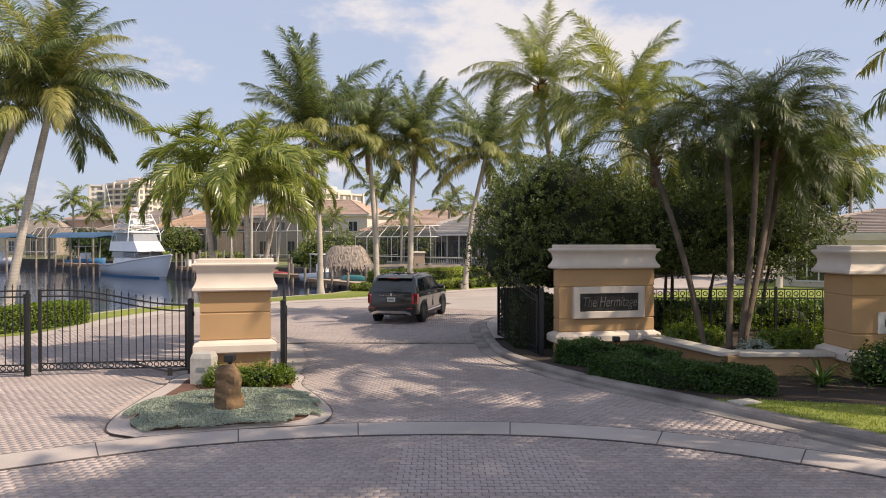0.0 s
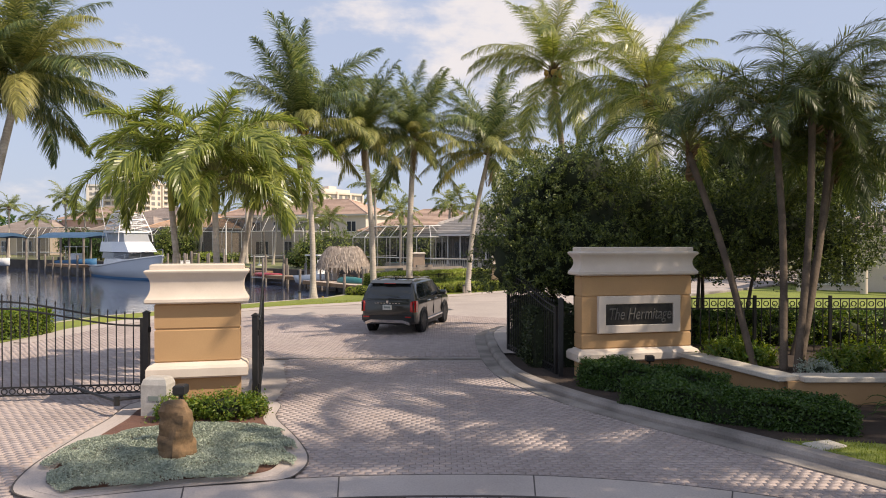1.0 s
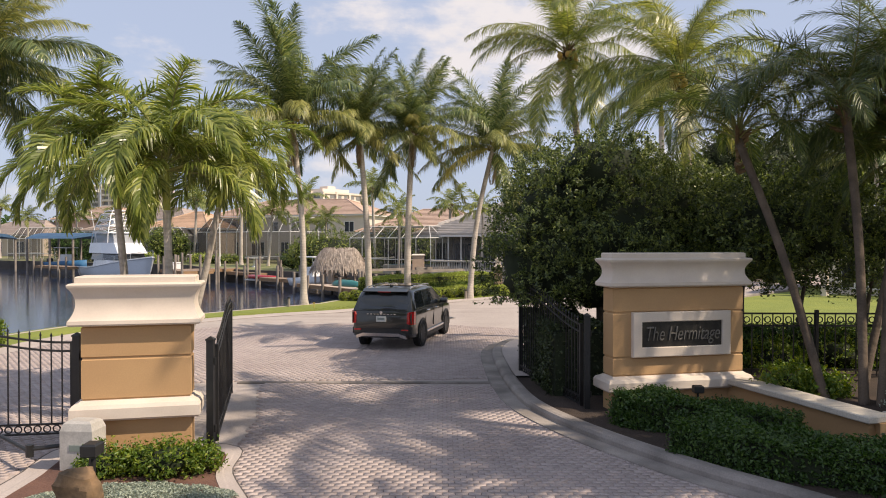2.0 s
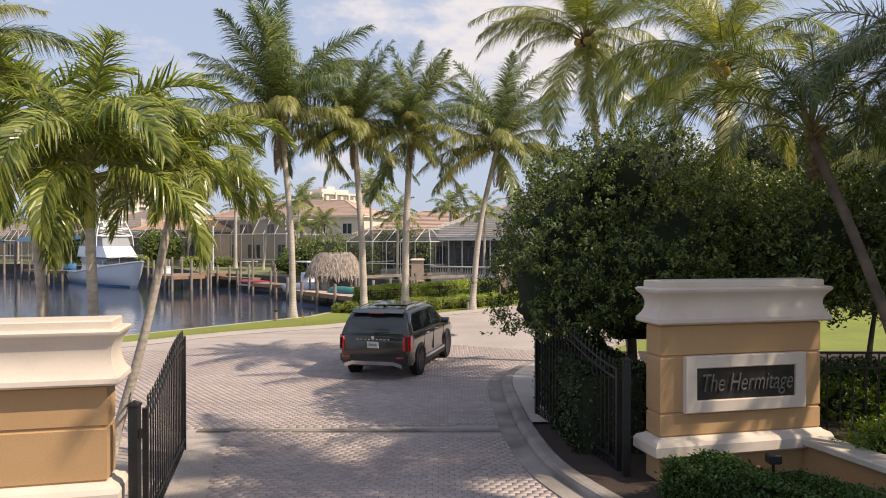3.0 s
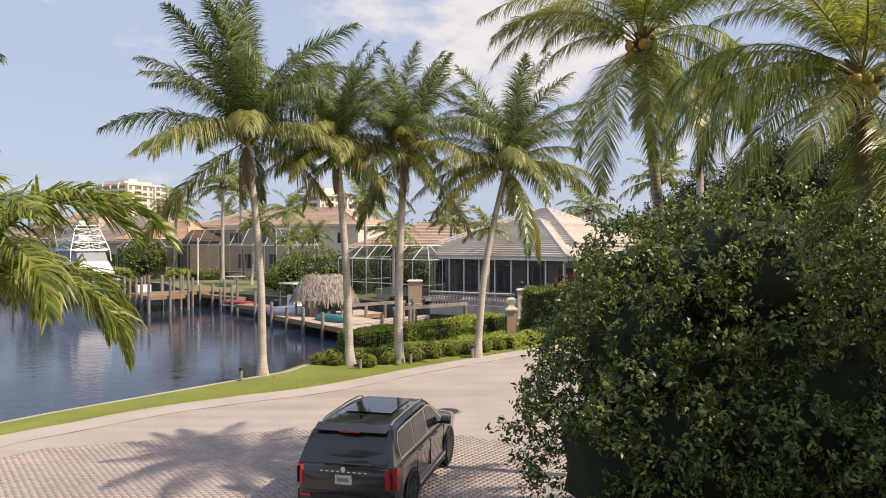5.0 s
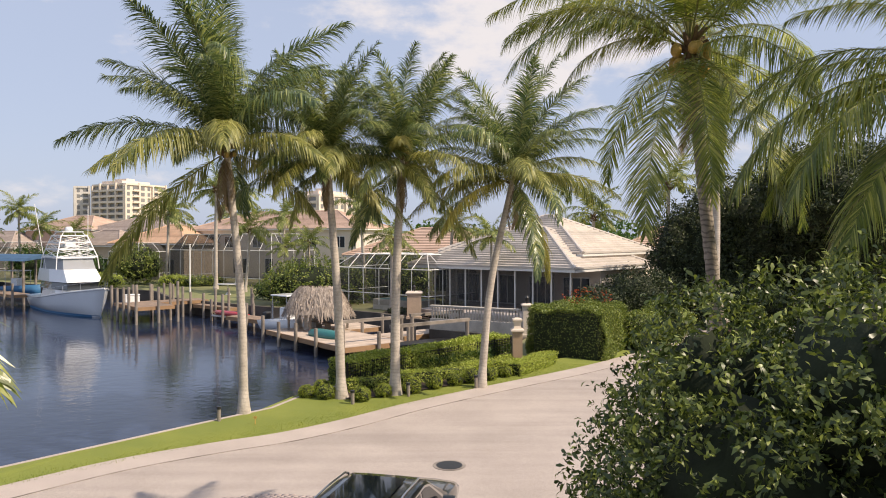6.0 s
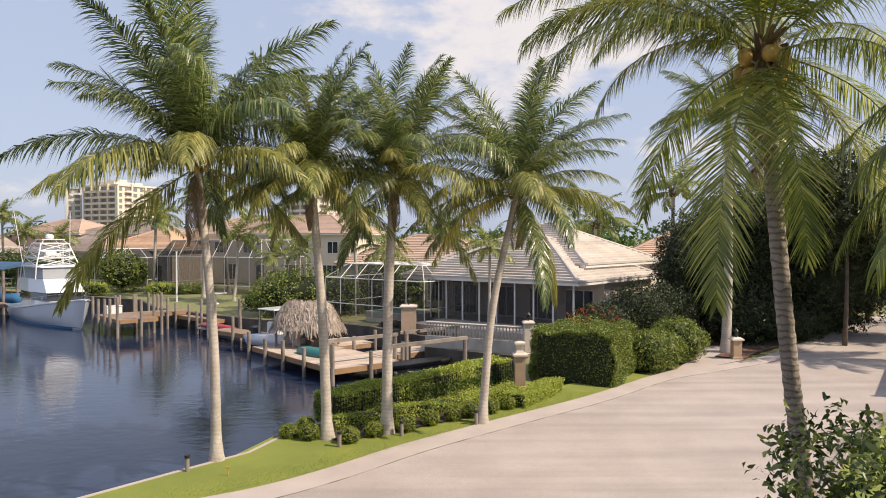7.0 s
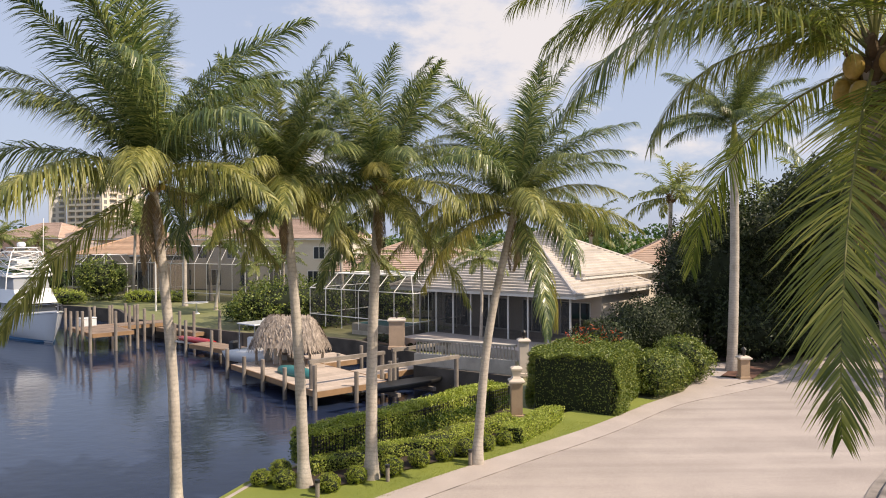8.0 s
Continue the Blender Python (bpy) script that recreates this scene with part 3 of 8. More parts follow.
blades("grass", [(-10.2, 32.0), (-6.6, 35.4), (-3.4, 37.9), (1.4, 42.9), (6.4, 47.7), (5.2, 48.2), (0, 43), (-4.6, 39.8), (-7.6, 37.2), (-11.2, 32.8)], 26000, 0.045, 0.0, 3, "short bright lawn grass beside the canal")

# raised bed east of the gate road, with its kerb and gutter
gut = spline([(x, y, 0) for x, y in KERB_E], 90)
gl = [(p.x, p.y) for p in gut]


def ribbon(line, d0, d1, z0, z1):
    a, b = offset_line(line, d0), offset_line(line, d1)
    rows = [[(x, y, z) for x, y in l] for l, z in ((a, -0.05), (a, z0), (b, z1), (b, -0.05))]
    k = len(line)
    s = Soup().add(sum(rows, []), [(m * k + i, m * k + i + 1, (m + 1) * k + i + 1, (m + 1) * k + i) for m in range(3) for i in range(k - 1)])
    return s


solid("road_joint", ribbon(n_line, -1.02, -1.05, 0.004, 0.003), M["kerb"], "dark worn joint between the edge strip and the road", "pavement", kind="structure")
solid("road_edge", ribbon(n_line, -0.02, -1.02, 0.012, 0.004), M["concrete"], "pale concrete edge strip along the lawn side of the road", "pavement", kind="structure")
solid("gutter", ribbon(gl, 0.09, -0.22, 0.031, 0.026), M["kerb"], "worn concrete gutter pan beside the kerb", "gutter", kind="structure")
kb = Soup()
prof = [(-0.22, -0.05), (-0.22, 0.09), (-0.25, 0.135), (-0.30, 0.15), (-0.44, 0.15), (-0.48, 0.13), (-0.48, -0.05)]
kb.rings([[(offset_line(gl, d)[i][0], offset_line(gl, d)[i][1], z) for d, z in prof] for i in range(len(gl))], close=False, cap=False)
solid("kerb", kb, M["kerb"], "rounded grey concrete kerb curving to the gate", "kerb", kind="structure")

gate_walk = [p for p in gl if 20.2 < p[1] < 28.5]
solid("kerb_walk", ribbon(gate_walk, -0.48, -1.05, 0.146, 0.14), M["concrete"], "pale concrete strip behind the kerb inside the gate", "pavement", kind="structure")
bank_edge = [(p.x, p.y) for p in (Vector((*q, 0)) for q in BANK[2:13])]
solid("seawall_cap", ribbon(bank_edge, 0.03, -0.10, 0.07, 0.07), M["concrete"], "pale concrete cap of the seawall", "seawall", kind="structure")
bed = [p for p in offset_line(gl, -0.45) if p[1] < 29.5 and p[1] > 5] + [(13, 29), (14, 5)]


def bed_sheet(name, poly, z, material, label, category):
    s = Soup().add([(x, y, z) for x, y in poly], [tuple(range(len(poly)))])
    return solid(name, s, material, label, category, kind="structure")


bed_sheet("planting_bed", bed, 0.10, M["soil"], "dark mulched planting bed behind the kerb", "planting bed")
near_lawn = [p for p in offset_line(gl, -0.47) if 6 < p[1] < 12.75] + [(4.75, 12.72), (5.7, 12.65), (7.4, 12.3), (8.8, 11.6), (12, 11.2), (12, 6)]
step = thing("stepping_stone", "flat pale stepping stone in the lawn beside the kerb", "stone", pose(5.25, 12.45, 0.12, 0, 0, 20))
part("slab", Soup().box(-0.24, 0.24, -0.16, 0.16, -0.03, 0.035, bevel=0.015), M["stone_cap"], step)
bed_sheet("lawn_patch", near_lawn, 0.125, M["grass"], "sunlit lawn patch beside the kerb", "lawn")
blades("grass", near_lawn, 16000, 0.055, 0.12, 4, "green lawn grass blades beside the kerb")
east = [p for p in offset_line(gl, -0.45) if p[1] > 29 and p[1] < 75] + [(70, 70), (60, 8), (14, 5), (13, 29)]
bed_sheet("lawn_beyond", east, 0.03, M["grass"], "lawn of the gardens east of the road", "lawn")

# concrete apron band across the drive, and the border strips
ARC_T = [(-7.4, 8.9), (-5.99, 9.72), (-4.5, 10.55), (-3.3, 11.0), (-2.1, 11.28), (-0.76, 11.45), (0.99, 11.45), (2.6, 11.15), (3.94, 10.6), (4.9, 10.05), (5.83, 9.42), (7.2, 8.2)]
arc = [(p.x, p.y) for p in spline([(x, y, 0) for x, y in ARC_T], 60)]
solid("apron_joint", ribbon(arc, 0.085, 0.045, 0.0235, 0.0235), M["joint"], "dark joint along the upper edge of the concrete band", "pavement", kind="structure")
solid("apron_joint", ribbon(arc, -0.665, -0.71, 0.0235, 0.0235), M["joint"], "dark joint along the lower edge of the concrete band", "pavement", kind="structure")
solid("apron_band", ribbon(arc, 0.05, -0.67, 0.026, 0.026), M["concrete"], "pale concrete band across the brick drive", "pavement", kind="structure")
# saw cuts across the concrete band
for j in (9, 17, 25, 33, 41, 50):
    a_, b_ = offset_line(arc, 0.05)[j], offset_line(arc, -0.67)[j]
    d_ = (Vector((*b_, 0)) - Vector((*a_, 0))).normalized()
    n_ = Vector((-d_.y, d_.x, 0)) * 0.009
    A_, B_ = Vector((*a_, 0.0275)), Vector((*b_, 0.0275))
    cut_ = Soup().add([A_ - n_, A_ + n_, B_ + n_, B_ - n_], [(0, 1, 2, 3)])
    solid("band_joint", cut_, M["joint"], "thin dark cut across the concrete band", "pavement", kind="structure")
# ---- plants ----


def frond_mesh(name, material, L, e0, bend, n, leaf, width, hang, seed, vee=0.35, sweep=0.55, start=0.16, taper=0.6, rad=0.022, fluff=0.14):
    """One pinnate leaf: an arching stalk along +x with two rows of drooping leaflets."""
    rng = np.random.default_rng(seed)
    K = 24
    pts, e = [Vector((0, 0, 0))], radians(e0)
    side = rng.normal(0, 0.12)
    wave = rng.uniform(0, 6.28, 2)
    for i in range(K):
        s = (i + 0.5) / K
        a = radians(e0 - bend * s ** 1.25)
        y = side * s * s
        pts.append(pts[-1] + Vector((math.cos(a), y, math.sin(a))).normalized() * (L / K))
    so = Soup()
    so.tube(pts[::3], [rad * (1 - 0.85 * i / 8) for i in range(len(pts[::3]))], 4, cap=False)
    nst = len(so.f)
    for i in range(n):
        s = start + (1 - start) * (i + rng.uniform(-0.3, 0.3)) / n
        s = min(max(s, 0.05), 0.995)
        u = s * K
        k = min(int(u), K - 1)
        p = pts[k].lerp(pts[k + 1], u - k)
        t = (pts[k + 1] - pts[k]).normalized()
        sd = t.cross(Vector((0, 0, 1))).normalized()
        up = sd.cross(t).normalized()
        fr = (s - start) / (1 - start)
        ln = leaf * (0.45 + 0.55 * math.sin(math.pi * min(1, 0.18 + fr * 0.72))) * (1 if fr < taper else 1 - 0.55 * ((fr - taper) / (1 - taper)) ** 1.5)
        # neighbouring leaflets droop and spread together, in uneven tufts
        tuft = 0.5 * math.sin(fr * 23 + wave[0]) + 0.5 * math.sin(fr * 61 + wave[1])
        for sg in (-1, 1):
            d = (t * (sweep + 0.5 * fr + 0.12 * tuft + rng.normal(0, 0.1)) + sd * sg * (1.0 - 0.35 * fr) + up * (vee + 0.2 * tuft * sg + rng.normal(0, fluff))).normalized()
            l2 = ln * rng.uniform(0.72, 1.12)
            d2 = (d + Vector((0, 0, -hang * (1 + 0.35 * tuft) * rng.uniform(0.55, 1.3)))).normalized()
            d3 = (d2 + Vector((0, 0, -hang * 0.9))).normalized()
            d = (d + Vector((0, 0, -hang * 0.22))).normalized()
            m1 = p + d * l2 * 0.26
            m2 = m1 + d2 * l2 * 0.36
            tip = m2 + d3 * l2 * 0.38
            wv = (t - d * t.dot(d)).normalized()
            w = width
            so.add([p + wv * w * 0.3, p - wv * w * 0.3, m1 + wv * w * 0.5, m1 - wv * w * 0.5, m2 + wv * w * 0.38, m2 - wv * w * 0.38, tip], [(0, 1, 3, 2), (2, 3, 5, 4), (4, 5, 6)])
    me = mesh_np(name, so.v, so.f)
    me.materials.append(material)
    me.materials.append(M["rachis"])
    idx = np.zeros(len(me.polygons), np.int32)
    idx[:nst] = 1
    me.polygons.foreach_set("material_index", idx)
    return me


def frond_set(name, material, specs, seed, **kw):
    return [[frond_mesh(name, material, e0=e0, bend=bd, hang=hg, leaf=lf, seed=seed + 10 * i + j, **kw) for j in range(3)] for i, (e0, bd, hg, lf) in enumerate(specs)]


# from the upright young leaves to the hanging old ones
COCO = frond_set("frond", M["coco"], [(83, 34, 0.45, 1.0), (66, 54, 0.6, 1.08), (46, 68, 0.85, 1.12), (24, 66, 1.1, 1.15), (3, 56, 1.3, 1.12), (-34, 36, 1.2, 1.0)], 100, L=4.9, n=140, width=0.033, vee=0.16, sweep=0.6, fluff=0.17, start=0.1)
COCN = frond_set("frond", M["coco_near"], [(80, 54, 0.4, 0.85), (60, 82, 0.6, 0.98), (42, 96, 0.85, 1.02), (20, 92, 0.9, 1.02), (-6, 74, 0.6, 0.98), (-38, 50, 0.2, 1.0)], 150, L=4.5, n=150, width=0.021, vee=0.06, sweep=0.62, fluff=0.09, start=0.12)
ADON = frond_set("frond", M["adonidia"], [(80, 104, 0.5, 0.6), (62, 130, 0.7, 0.64), (42, 130, 0.85, 0.66), (20, 110, 0.95, 0.62)], 200, L=2.5, n=100, width=0.031, vee=0.62, fluff=0.26, rad=0.028)
DATE = frond_set("frond", M["date"], [(76, 108, 0.35, 0.48), (58, 122, 0.45, 0.52), (36, 116, 0.5, 0.5), (10, 92, 0.5, 0.46), (-15, 60, 0.45, 0.4)], 300, L=2.35, n=92, width=0.0125, vee=0.22, sweep=0.62, rad=0.018, fluff=0.2)
COCF = frond_set("frond", M["coco"], [(83, 34, 0.45, 1.0), (66, 54, 0.6, 1.08), (46, 68, 0.85, 1.12), (24, 66, 1.1, 1.15), (3, 56, 1.3, 1.12)], 440, L=4.9, n=50, width=0.075, vee=0.16, sweep=0.6, fluff=0.17, start=0.1)
FARC = frond_set("frond", M["coco_far"], [(70, 60, 0.4, 0.95), (38, 80, 0.7, 0.95), (5, 60, 0.9, 0.95)], 400, L=3.4, n=30, width=0.085, vee=0.15)


def trunk_soup(pts, r0, r1, flare=1.5, n=12, segs=48, ring=0.022, seed=0):
    rng = random.Random(seed)
    line = spline(pts, segs)
    rads = []
    for i in range(segs + 1):
        s = i / segs
        r = r0 + (r1 - r0) * s ** 0.8
        r *= 1 + (flare - 1) * max(0, 1 - s * 9) ** 1.5
        rads.append(r * (1 + ring * (1 if i % 2 else -1) * rng.uniform(0.5, 1.4)))
    return Soup().tube(line, rads, n)


def palm(name, label, base, heart, fronds, counts, rng, via=None, r0=0.15, r1=0.10, flare=1.6, scale=1.0, trunk="trunk", lean=0.0, group="", wind=0.0, nuts=0, shaft=0.0, boots=0.0, old=0, face=0.0, dead=0, grown=()):
    """A palm: curved ringed trunk, a heart of sheaths, and a crown of fronds from the library."""
    b, h = Vector(base), Vector(heart)
    root = thing(name, label, "palm tree", Matrix.Translation(b), group)
    mid = Vector(via) if via else b.lerp(h, 0.5) + Vector((0.08, 0, 0))
    pts = [(0, 0, -0.12), tuple(mid - b), tuple(h - b)]
    ob = part("trunk", trunk_soup(pts, r0, r1, flare, segs=96 if trunk == "trunk_ringed" else 48, ring=0.045 if trunk == "trunk_ringed" else 0.012, seed=int(abs(base[0]) * 100)), M[trunk], root)
    smooth_by_angle(ob, 60)
    top = h - b
    if shaft > 0:
        dirn = (top - (mid - b)).normalized()
        s = Soup().tube([top - dirn * 0.05, top + dirn * shaft * 0.3, top + dirn * shaft], [r1 * 1.05, r1 * 1.12, r1 * 0.5], 10)
        smooth_by_angle(part("crownshaft", s, M["shaft"], root, "smooth yellow-green crownshaft"), 60)
        top = top + dirn * shaft * 0.92
    else:
        s = Soup()
        for i in range(16):
            a = rng.uniform(0, 2 * math.pi)
            d = Vector((math.cos(a), math.sin(a), rng.uniform(0.2, 1.2))).normalized()
            q = top + Vector((0, 0, rng.uniform(-0.45 - boots, 0.1)))
            g = scale * (0.5 if trunk == "bark" else 1.0)
            s.tube([q, q + d * 0.22 * g, q + d * 0.42 * g + Vector((0, 0, 0.02))], [0.09 * g, 0.07 * g, 0.02], 5)
        part("sheath_mass", s, M["fibre"], root, "dry brown leaf sheaths")
    turn = rng.uniform(0, 360) + face
    order = 0
    for cls, k in enumerate(counts):
        lib = fronds[min(cls, len(fronds) - 1)]
        for i in range(k):
            order += 1
            az = turn + order * 137.5 + rng.uniform(-26, 26)
            sc = scale * rng.uniform(0.8, 1.1)
            m = Matrix.Translation(top + Vector((0, 0, 0.12 - 0.07 * cls))) @ pose(0, 0, 0, 0, 0, az) @ pose(0, 0, 0, rng.uniform(-20, 20), rng.uniform(-13, 13), 0) @ Matrix.Scale(sc, 4)
            if wind:
                m = Matrix.Translation(m.translation) @ Matrix.Rotation(radians(wind), 4, 'Y') @ Matrix.Translation(-m.translation) @ m
            f = new("frond", lib[rng.randrange(len(lib))])
            if old and cls >= old and rng.random() < 0.6:
                f.material_slots[0].link = 'OBJECT'
                f.material_slots[0].material = M["coco_old"]
            f.parent = root
            f.matrix_basis = m
    # leaves of known bearing: (bearing, class, size)
    for az, cls, sc in grown:
        f = new("frond", fronds[cls][0])
        f.parent = root
        f.matrix_basis = Matrix.Translation(top) @ pose(0, 0, 0, 0, 0, az) @ Matrix.Scale(scale * sc, 4)
    for i in range(dead):
        f = new("dead_frond", fronds[-1][i % 3])
        f.material_slots[0].link = 'OBJECT'
        f.material_slots[0].material = M["coco_dead"]
        f.parent = root
        f["label"] = "dry brown hanging frond"
        f.matrix_basis = Matrix.Translation(top + Vector((0, 0, -0.25))) @ pose(0, 0, 0, 0, 38 + rng.uniform(-6, 8), turn + i * 150 + rng.uniform(-30, 30)) @ Matrix.Scale(scale * 0.42, 4)
    for i in range(nuts):
        a = rng.uniform(0, 2 * math.pi)
        q = top + Vector((math.cos(a) * 0.24, math.sin(a) * 0.24, 0.02 - 0.36 * rng.random()))
        big = rng.uniform(0.075, 0.1)
        s = Soup()
        s.rings([[(q.x + big * math.sin(math.pi * u / 7) * math.cos(2 * math.pi * w / 9), q.y + big * math.sin(math.pi * u / 7) * math.sin(2 * math.pi * w / 9), q.z + big * 1.25 * math.cos(math.pi * u / 7)) for w in range(9)] for u in range(1, 7)])
        part("coconut", s, M["nut"], root, smooth=True)
    return root


def ellipsoid_leaves(lobes, n, rng, shell=0.35, floor=None):
    """Places and outward directions of leaves on the union of lobes (x, y, z, rx, ry, rz)."""
    P, N = [], []
    area = np.array([(l[3] * l[4] + l[3] * l[5] + l[4] * l[5]) for l in lobes])
    cnt = (n * area / area.sum()).astype(int)
    for l, c in zip(lobes, cnt):
        d = rng.normal(0, 1, (c, 3))
        d /= np.linalg.norm(d, axis=1)[:, None]
        bumps = 0.10 * np.sin(d[:, 0] * 7 + l[0] * 3) * np.sin(d[:, 1] * 6 + l[1]) + 0.08 * np.sin(d[:, 2] * 9 + l[2] * 5) * np.sin(d[:, 0] * 11) + 0.05 * np.sin(d[:, 1] * 17 + d[:, 2] * 13)
        rad = (1 + bumps) * (1 - shell * rng.random(c) ** 1.8)
        rad += np.where(rng.random(c) < 0.06, rng.uniform(0, 0.13, c), 0)
        p = np.array(l[:3]) + d * rad[:, None] * np.array(l[3:6])
        keep = np.ones(c, bool)
        for o in lobes:
            if o is l:
                continue
            q = (p - np.array(o[:3])) / np.array(o[3:6])
            keep &= (q ** 2).sum(1) > 0.5
        if floor is not None:
            keep &= p[:, 2] > floor
        P.append(p[keep])
        N.append((d / np.array(l[3:6]))[keep])
    P, N = np.concatenate(P), np.concatenate(N)
    N /= np.linalg.norm(N, axis=1)[:, None]
    return P, N


def blob(s, c, r, rng, n=10, rough=0.18):
    """A lumpy closed skin, coloured like the shade inside a shrub."""
    rings = []
    ph = [rng.uniform(0, 6) for _ in range(4)]
    for i in range(1, n):
        a = math.pi * i / n
        ring = []
        for j in range(2 * n):
            w = 2 * math.pi * j / (2 * n)
            k = 1 + rough * math.sin(3 * w + ph[0] + 2 * a) * math.sin(4 * a + ph[1]) + rough * 0.6 * math.sin(7 * w + ph[2]) * math.sin(6 * a + ph[3])
            ring.append((c[0] + r[0] * k * math.sin(a) * math.cos(w), c[1] + r[1] * k * math.sin(a) * math.sin(w), c[2] + r[2] * k * math.cos(a)))
        rings.append(ring)
    s.rings(rings)


def shrub(name, label, lobes, n, size, material, seed, category="shrub", group="", inner=0.72, stems=(), floor=0.05, jitter=0.7, slim=0.45, sprig=0, blunt=False, clumps=0):
    """A leafy mass: stems, a shade-dark inside and many separate leaves."""
    rng = np.random.default_rng(seed)
    pr = random.Random(seed)
    cx, cy = lobes[0][0], lobes[0][1]
    root = thing(name, label, category, Matrix.Translation((cx, cy, 0)), group)
    lo = [(l[0] - cx, l[1] - cy, *l[2:]) for l in lobes]
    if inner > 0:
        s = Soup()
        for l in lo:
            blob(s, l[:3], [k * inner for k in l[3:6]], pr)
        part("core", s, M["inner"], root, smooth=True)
    if stems:
        s = Soup()
        for a, b, r in stems:
            a, b = Vector(a) - Vector((cx, cy, 0)), Vector(b) - Vector((cx, cy, 0))
            m = a.lerp(b, 0.5) + Vector((pr.uniform(-.1, .1), pr.uniform(-.1, .1), 0))
            s.tube(spline([a, m, b], 8), [r * (1 - 0.6 * i / 8) for i in range(9)], 7)
        part("trunk", s, M["bark"], root, smooth=True)
    if clumps:
        # tufts of leaves stand out from the crown with gaps between them
        C, CN = ellipsoid_leaves(lo, clumps, rng, shell=0.12, floor=floor)
        tufts = []
        for c, d in zip(C, CN):
            r = rng.uniform(0.26, 0.5)
            c = c + d * rng.uniform(-0.1, 0.16)
            tufts.append((c[0], c[1], c[2], r * rng.uniform(0.9, 1.3), r * rng.uniform(0.9, 1.3), r * rng.uniform(0.6, 0.9)))
        lo = tufts
    if sprig:
        P, N = ellipsoid_leaves(lo, max(1, n // sprig), rng, shell=0.5, floor=floor)
        k = len(P)
        up = N * 0.75 + rng.normal(0, 0.45, (k, 3)) + np.array([0, 0, 0.3])
        up /= np.linalg.norm(up, axis=1)[:, None]
        u = rng.uniform(0, 1, (k, sprig, 1))
        ln = rng.uniform(1.2, 3.4, (k, 1, 1)) * size
        Q = P[:, None] + up[:, None] * u * ln + rng.normal(0, size * 0.42, (k, sprig, 3))
        NN = up[:, None] * 0.55 + N[:, None] * 0.45 + rng.normal(0, 0.5, (k, sprig, 3))
        P, N = Q.reshape(-1, 3), NN.reshape(-1, 3)
        way = np.repeat(up, sprig, 0)
    else:
        P, N = ellipsoid_leaves(lo, n, rng, floor=floor)
        way = None
    me = leaves_mesh("leaves", P, N, size, rng, jitter, slim, blunt=blunt, along=way)
    me.materials.append(material)
    part("foliage", me, None, root)
    return root


def hedge(name, label, line, width, h, n, size, material, seed, z0=0.0, group="", category="hedge", rough=1.0):
    """A clipped hedge along a plan line."""
    rng = np.random.default_rng(seed)
    base = Vector((line[0][0], line[0][1], 0))
    root = thing(name, label, category, Matrix.Translation(base), group)
    L = [(x - base.x, y - base.y) for x, y in line]
    fine = [(p.x, p.y) for p in spline([(x, y, 0) for x, y in L], 40)] if len(L) > 2 else [(L[0][0] + (L[1][0] - L[0][0]) * i / 16, L[0][1] + (L[1][1] - L[0][1]) * i / 16) for i in range(17)]
    a, b = offset_line(fine, width * 0.42), offset_line(fine, -width * 0.42)
    # solid core whose dark colour stands for shade behind the leaves
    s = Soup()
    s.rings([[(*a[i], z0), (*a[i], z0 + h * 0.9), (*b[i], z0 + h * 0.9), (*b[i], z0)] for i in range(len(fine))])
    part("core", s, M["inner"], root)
    seg = rng.integers(0, len(fine) - 1, n)
    t = rng.random(n)
    A = np.array(fine)
    T = np.diff(A, axis=0)
    T /= np.linalg.norm(T, axis=1)[:, None]
    c = A[seg] + (A[seg + 1] - A[seg]) * t[:, None]
    nn = np.stack([-T[seg][:, 1], T[seg][:, 0]], 1)
    per = h * 2 + width
    u = rng.random(n) * per
    P, N = np.zeros((n, 3)), np.zeros((n, 3))
    wob = 0.03 * np.sin(c[:, 0] * 1.7 + c[:, 1] * 1.3 + u * 2.1) + 0.025 * np.sin(c[:, 0] * 4.1 - c[:, 1] * 3.3 + u * 4.7) + rng.normal(0, 0.012, n)
    wob *= rough
    for lo, hi, fn in ((0, h, 0), (h, h + width, 1), (h + width, per, 2)):
        k = (u >= lo) & (u < hi)
        v = u[k] - lo
        if fn == 1:
            off, z = (v - width / 2), np.full(v.shape, h) + wob[k]
            N[k] = (0, 0, 1)
        else:
            sg = 1 if fn == 0 else -1
            off, z = np.full(v.shape, sg * width / 2) + sg * wob[k], v
            N[k, :2] = nn[k] * sg
        P[k, :2] = c[k] + nn[k] * off[:, None]
        P[k, 2] = z0 + z
    ends = rng.random(n) < 0.06
    for side in (0, -1):
        k = ends & ((seg < len(fine) / 2) if side == 0 else (seg >= len(fine) / 2))
        m = k.sum()
        P[k, :2] = A[side] + nn[k] * rng.uniform(-width / 2, width / 2, m)[:, None]
        P[k, 2] = z0 + rng.random(m) * h
        N[k, :2] = (T[0] * -1) if side == 0 else T[-1]
    P += rng.normal(0, 0.028, (n, 3)) * (size / 0.06) ** 0.5
    me = leaves_mesh("leaves", P, N, size, rng, 0.7, 0.5)
    me.materials.append(material)
    part("foliage", me, None, root)
    return root


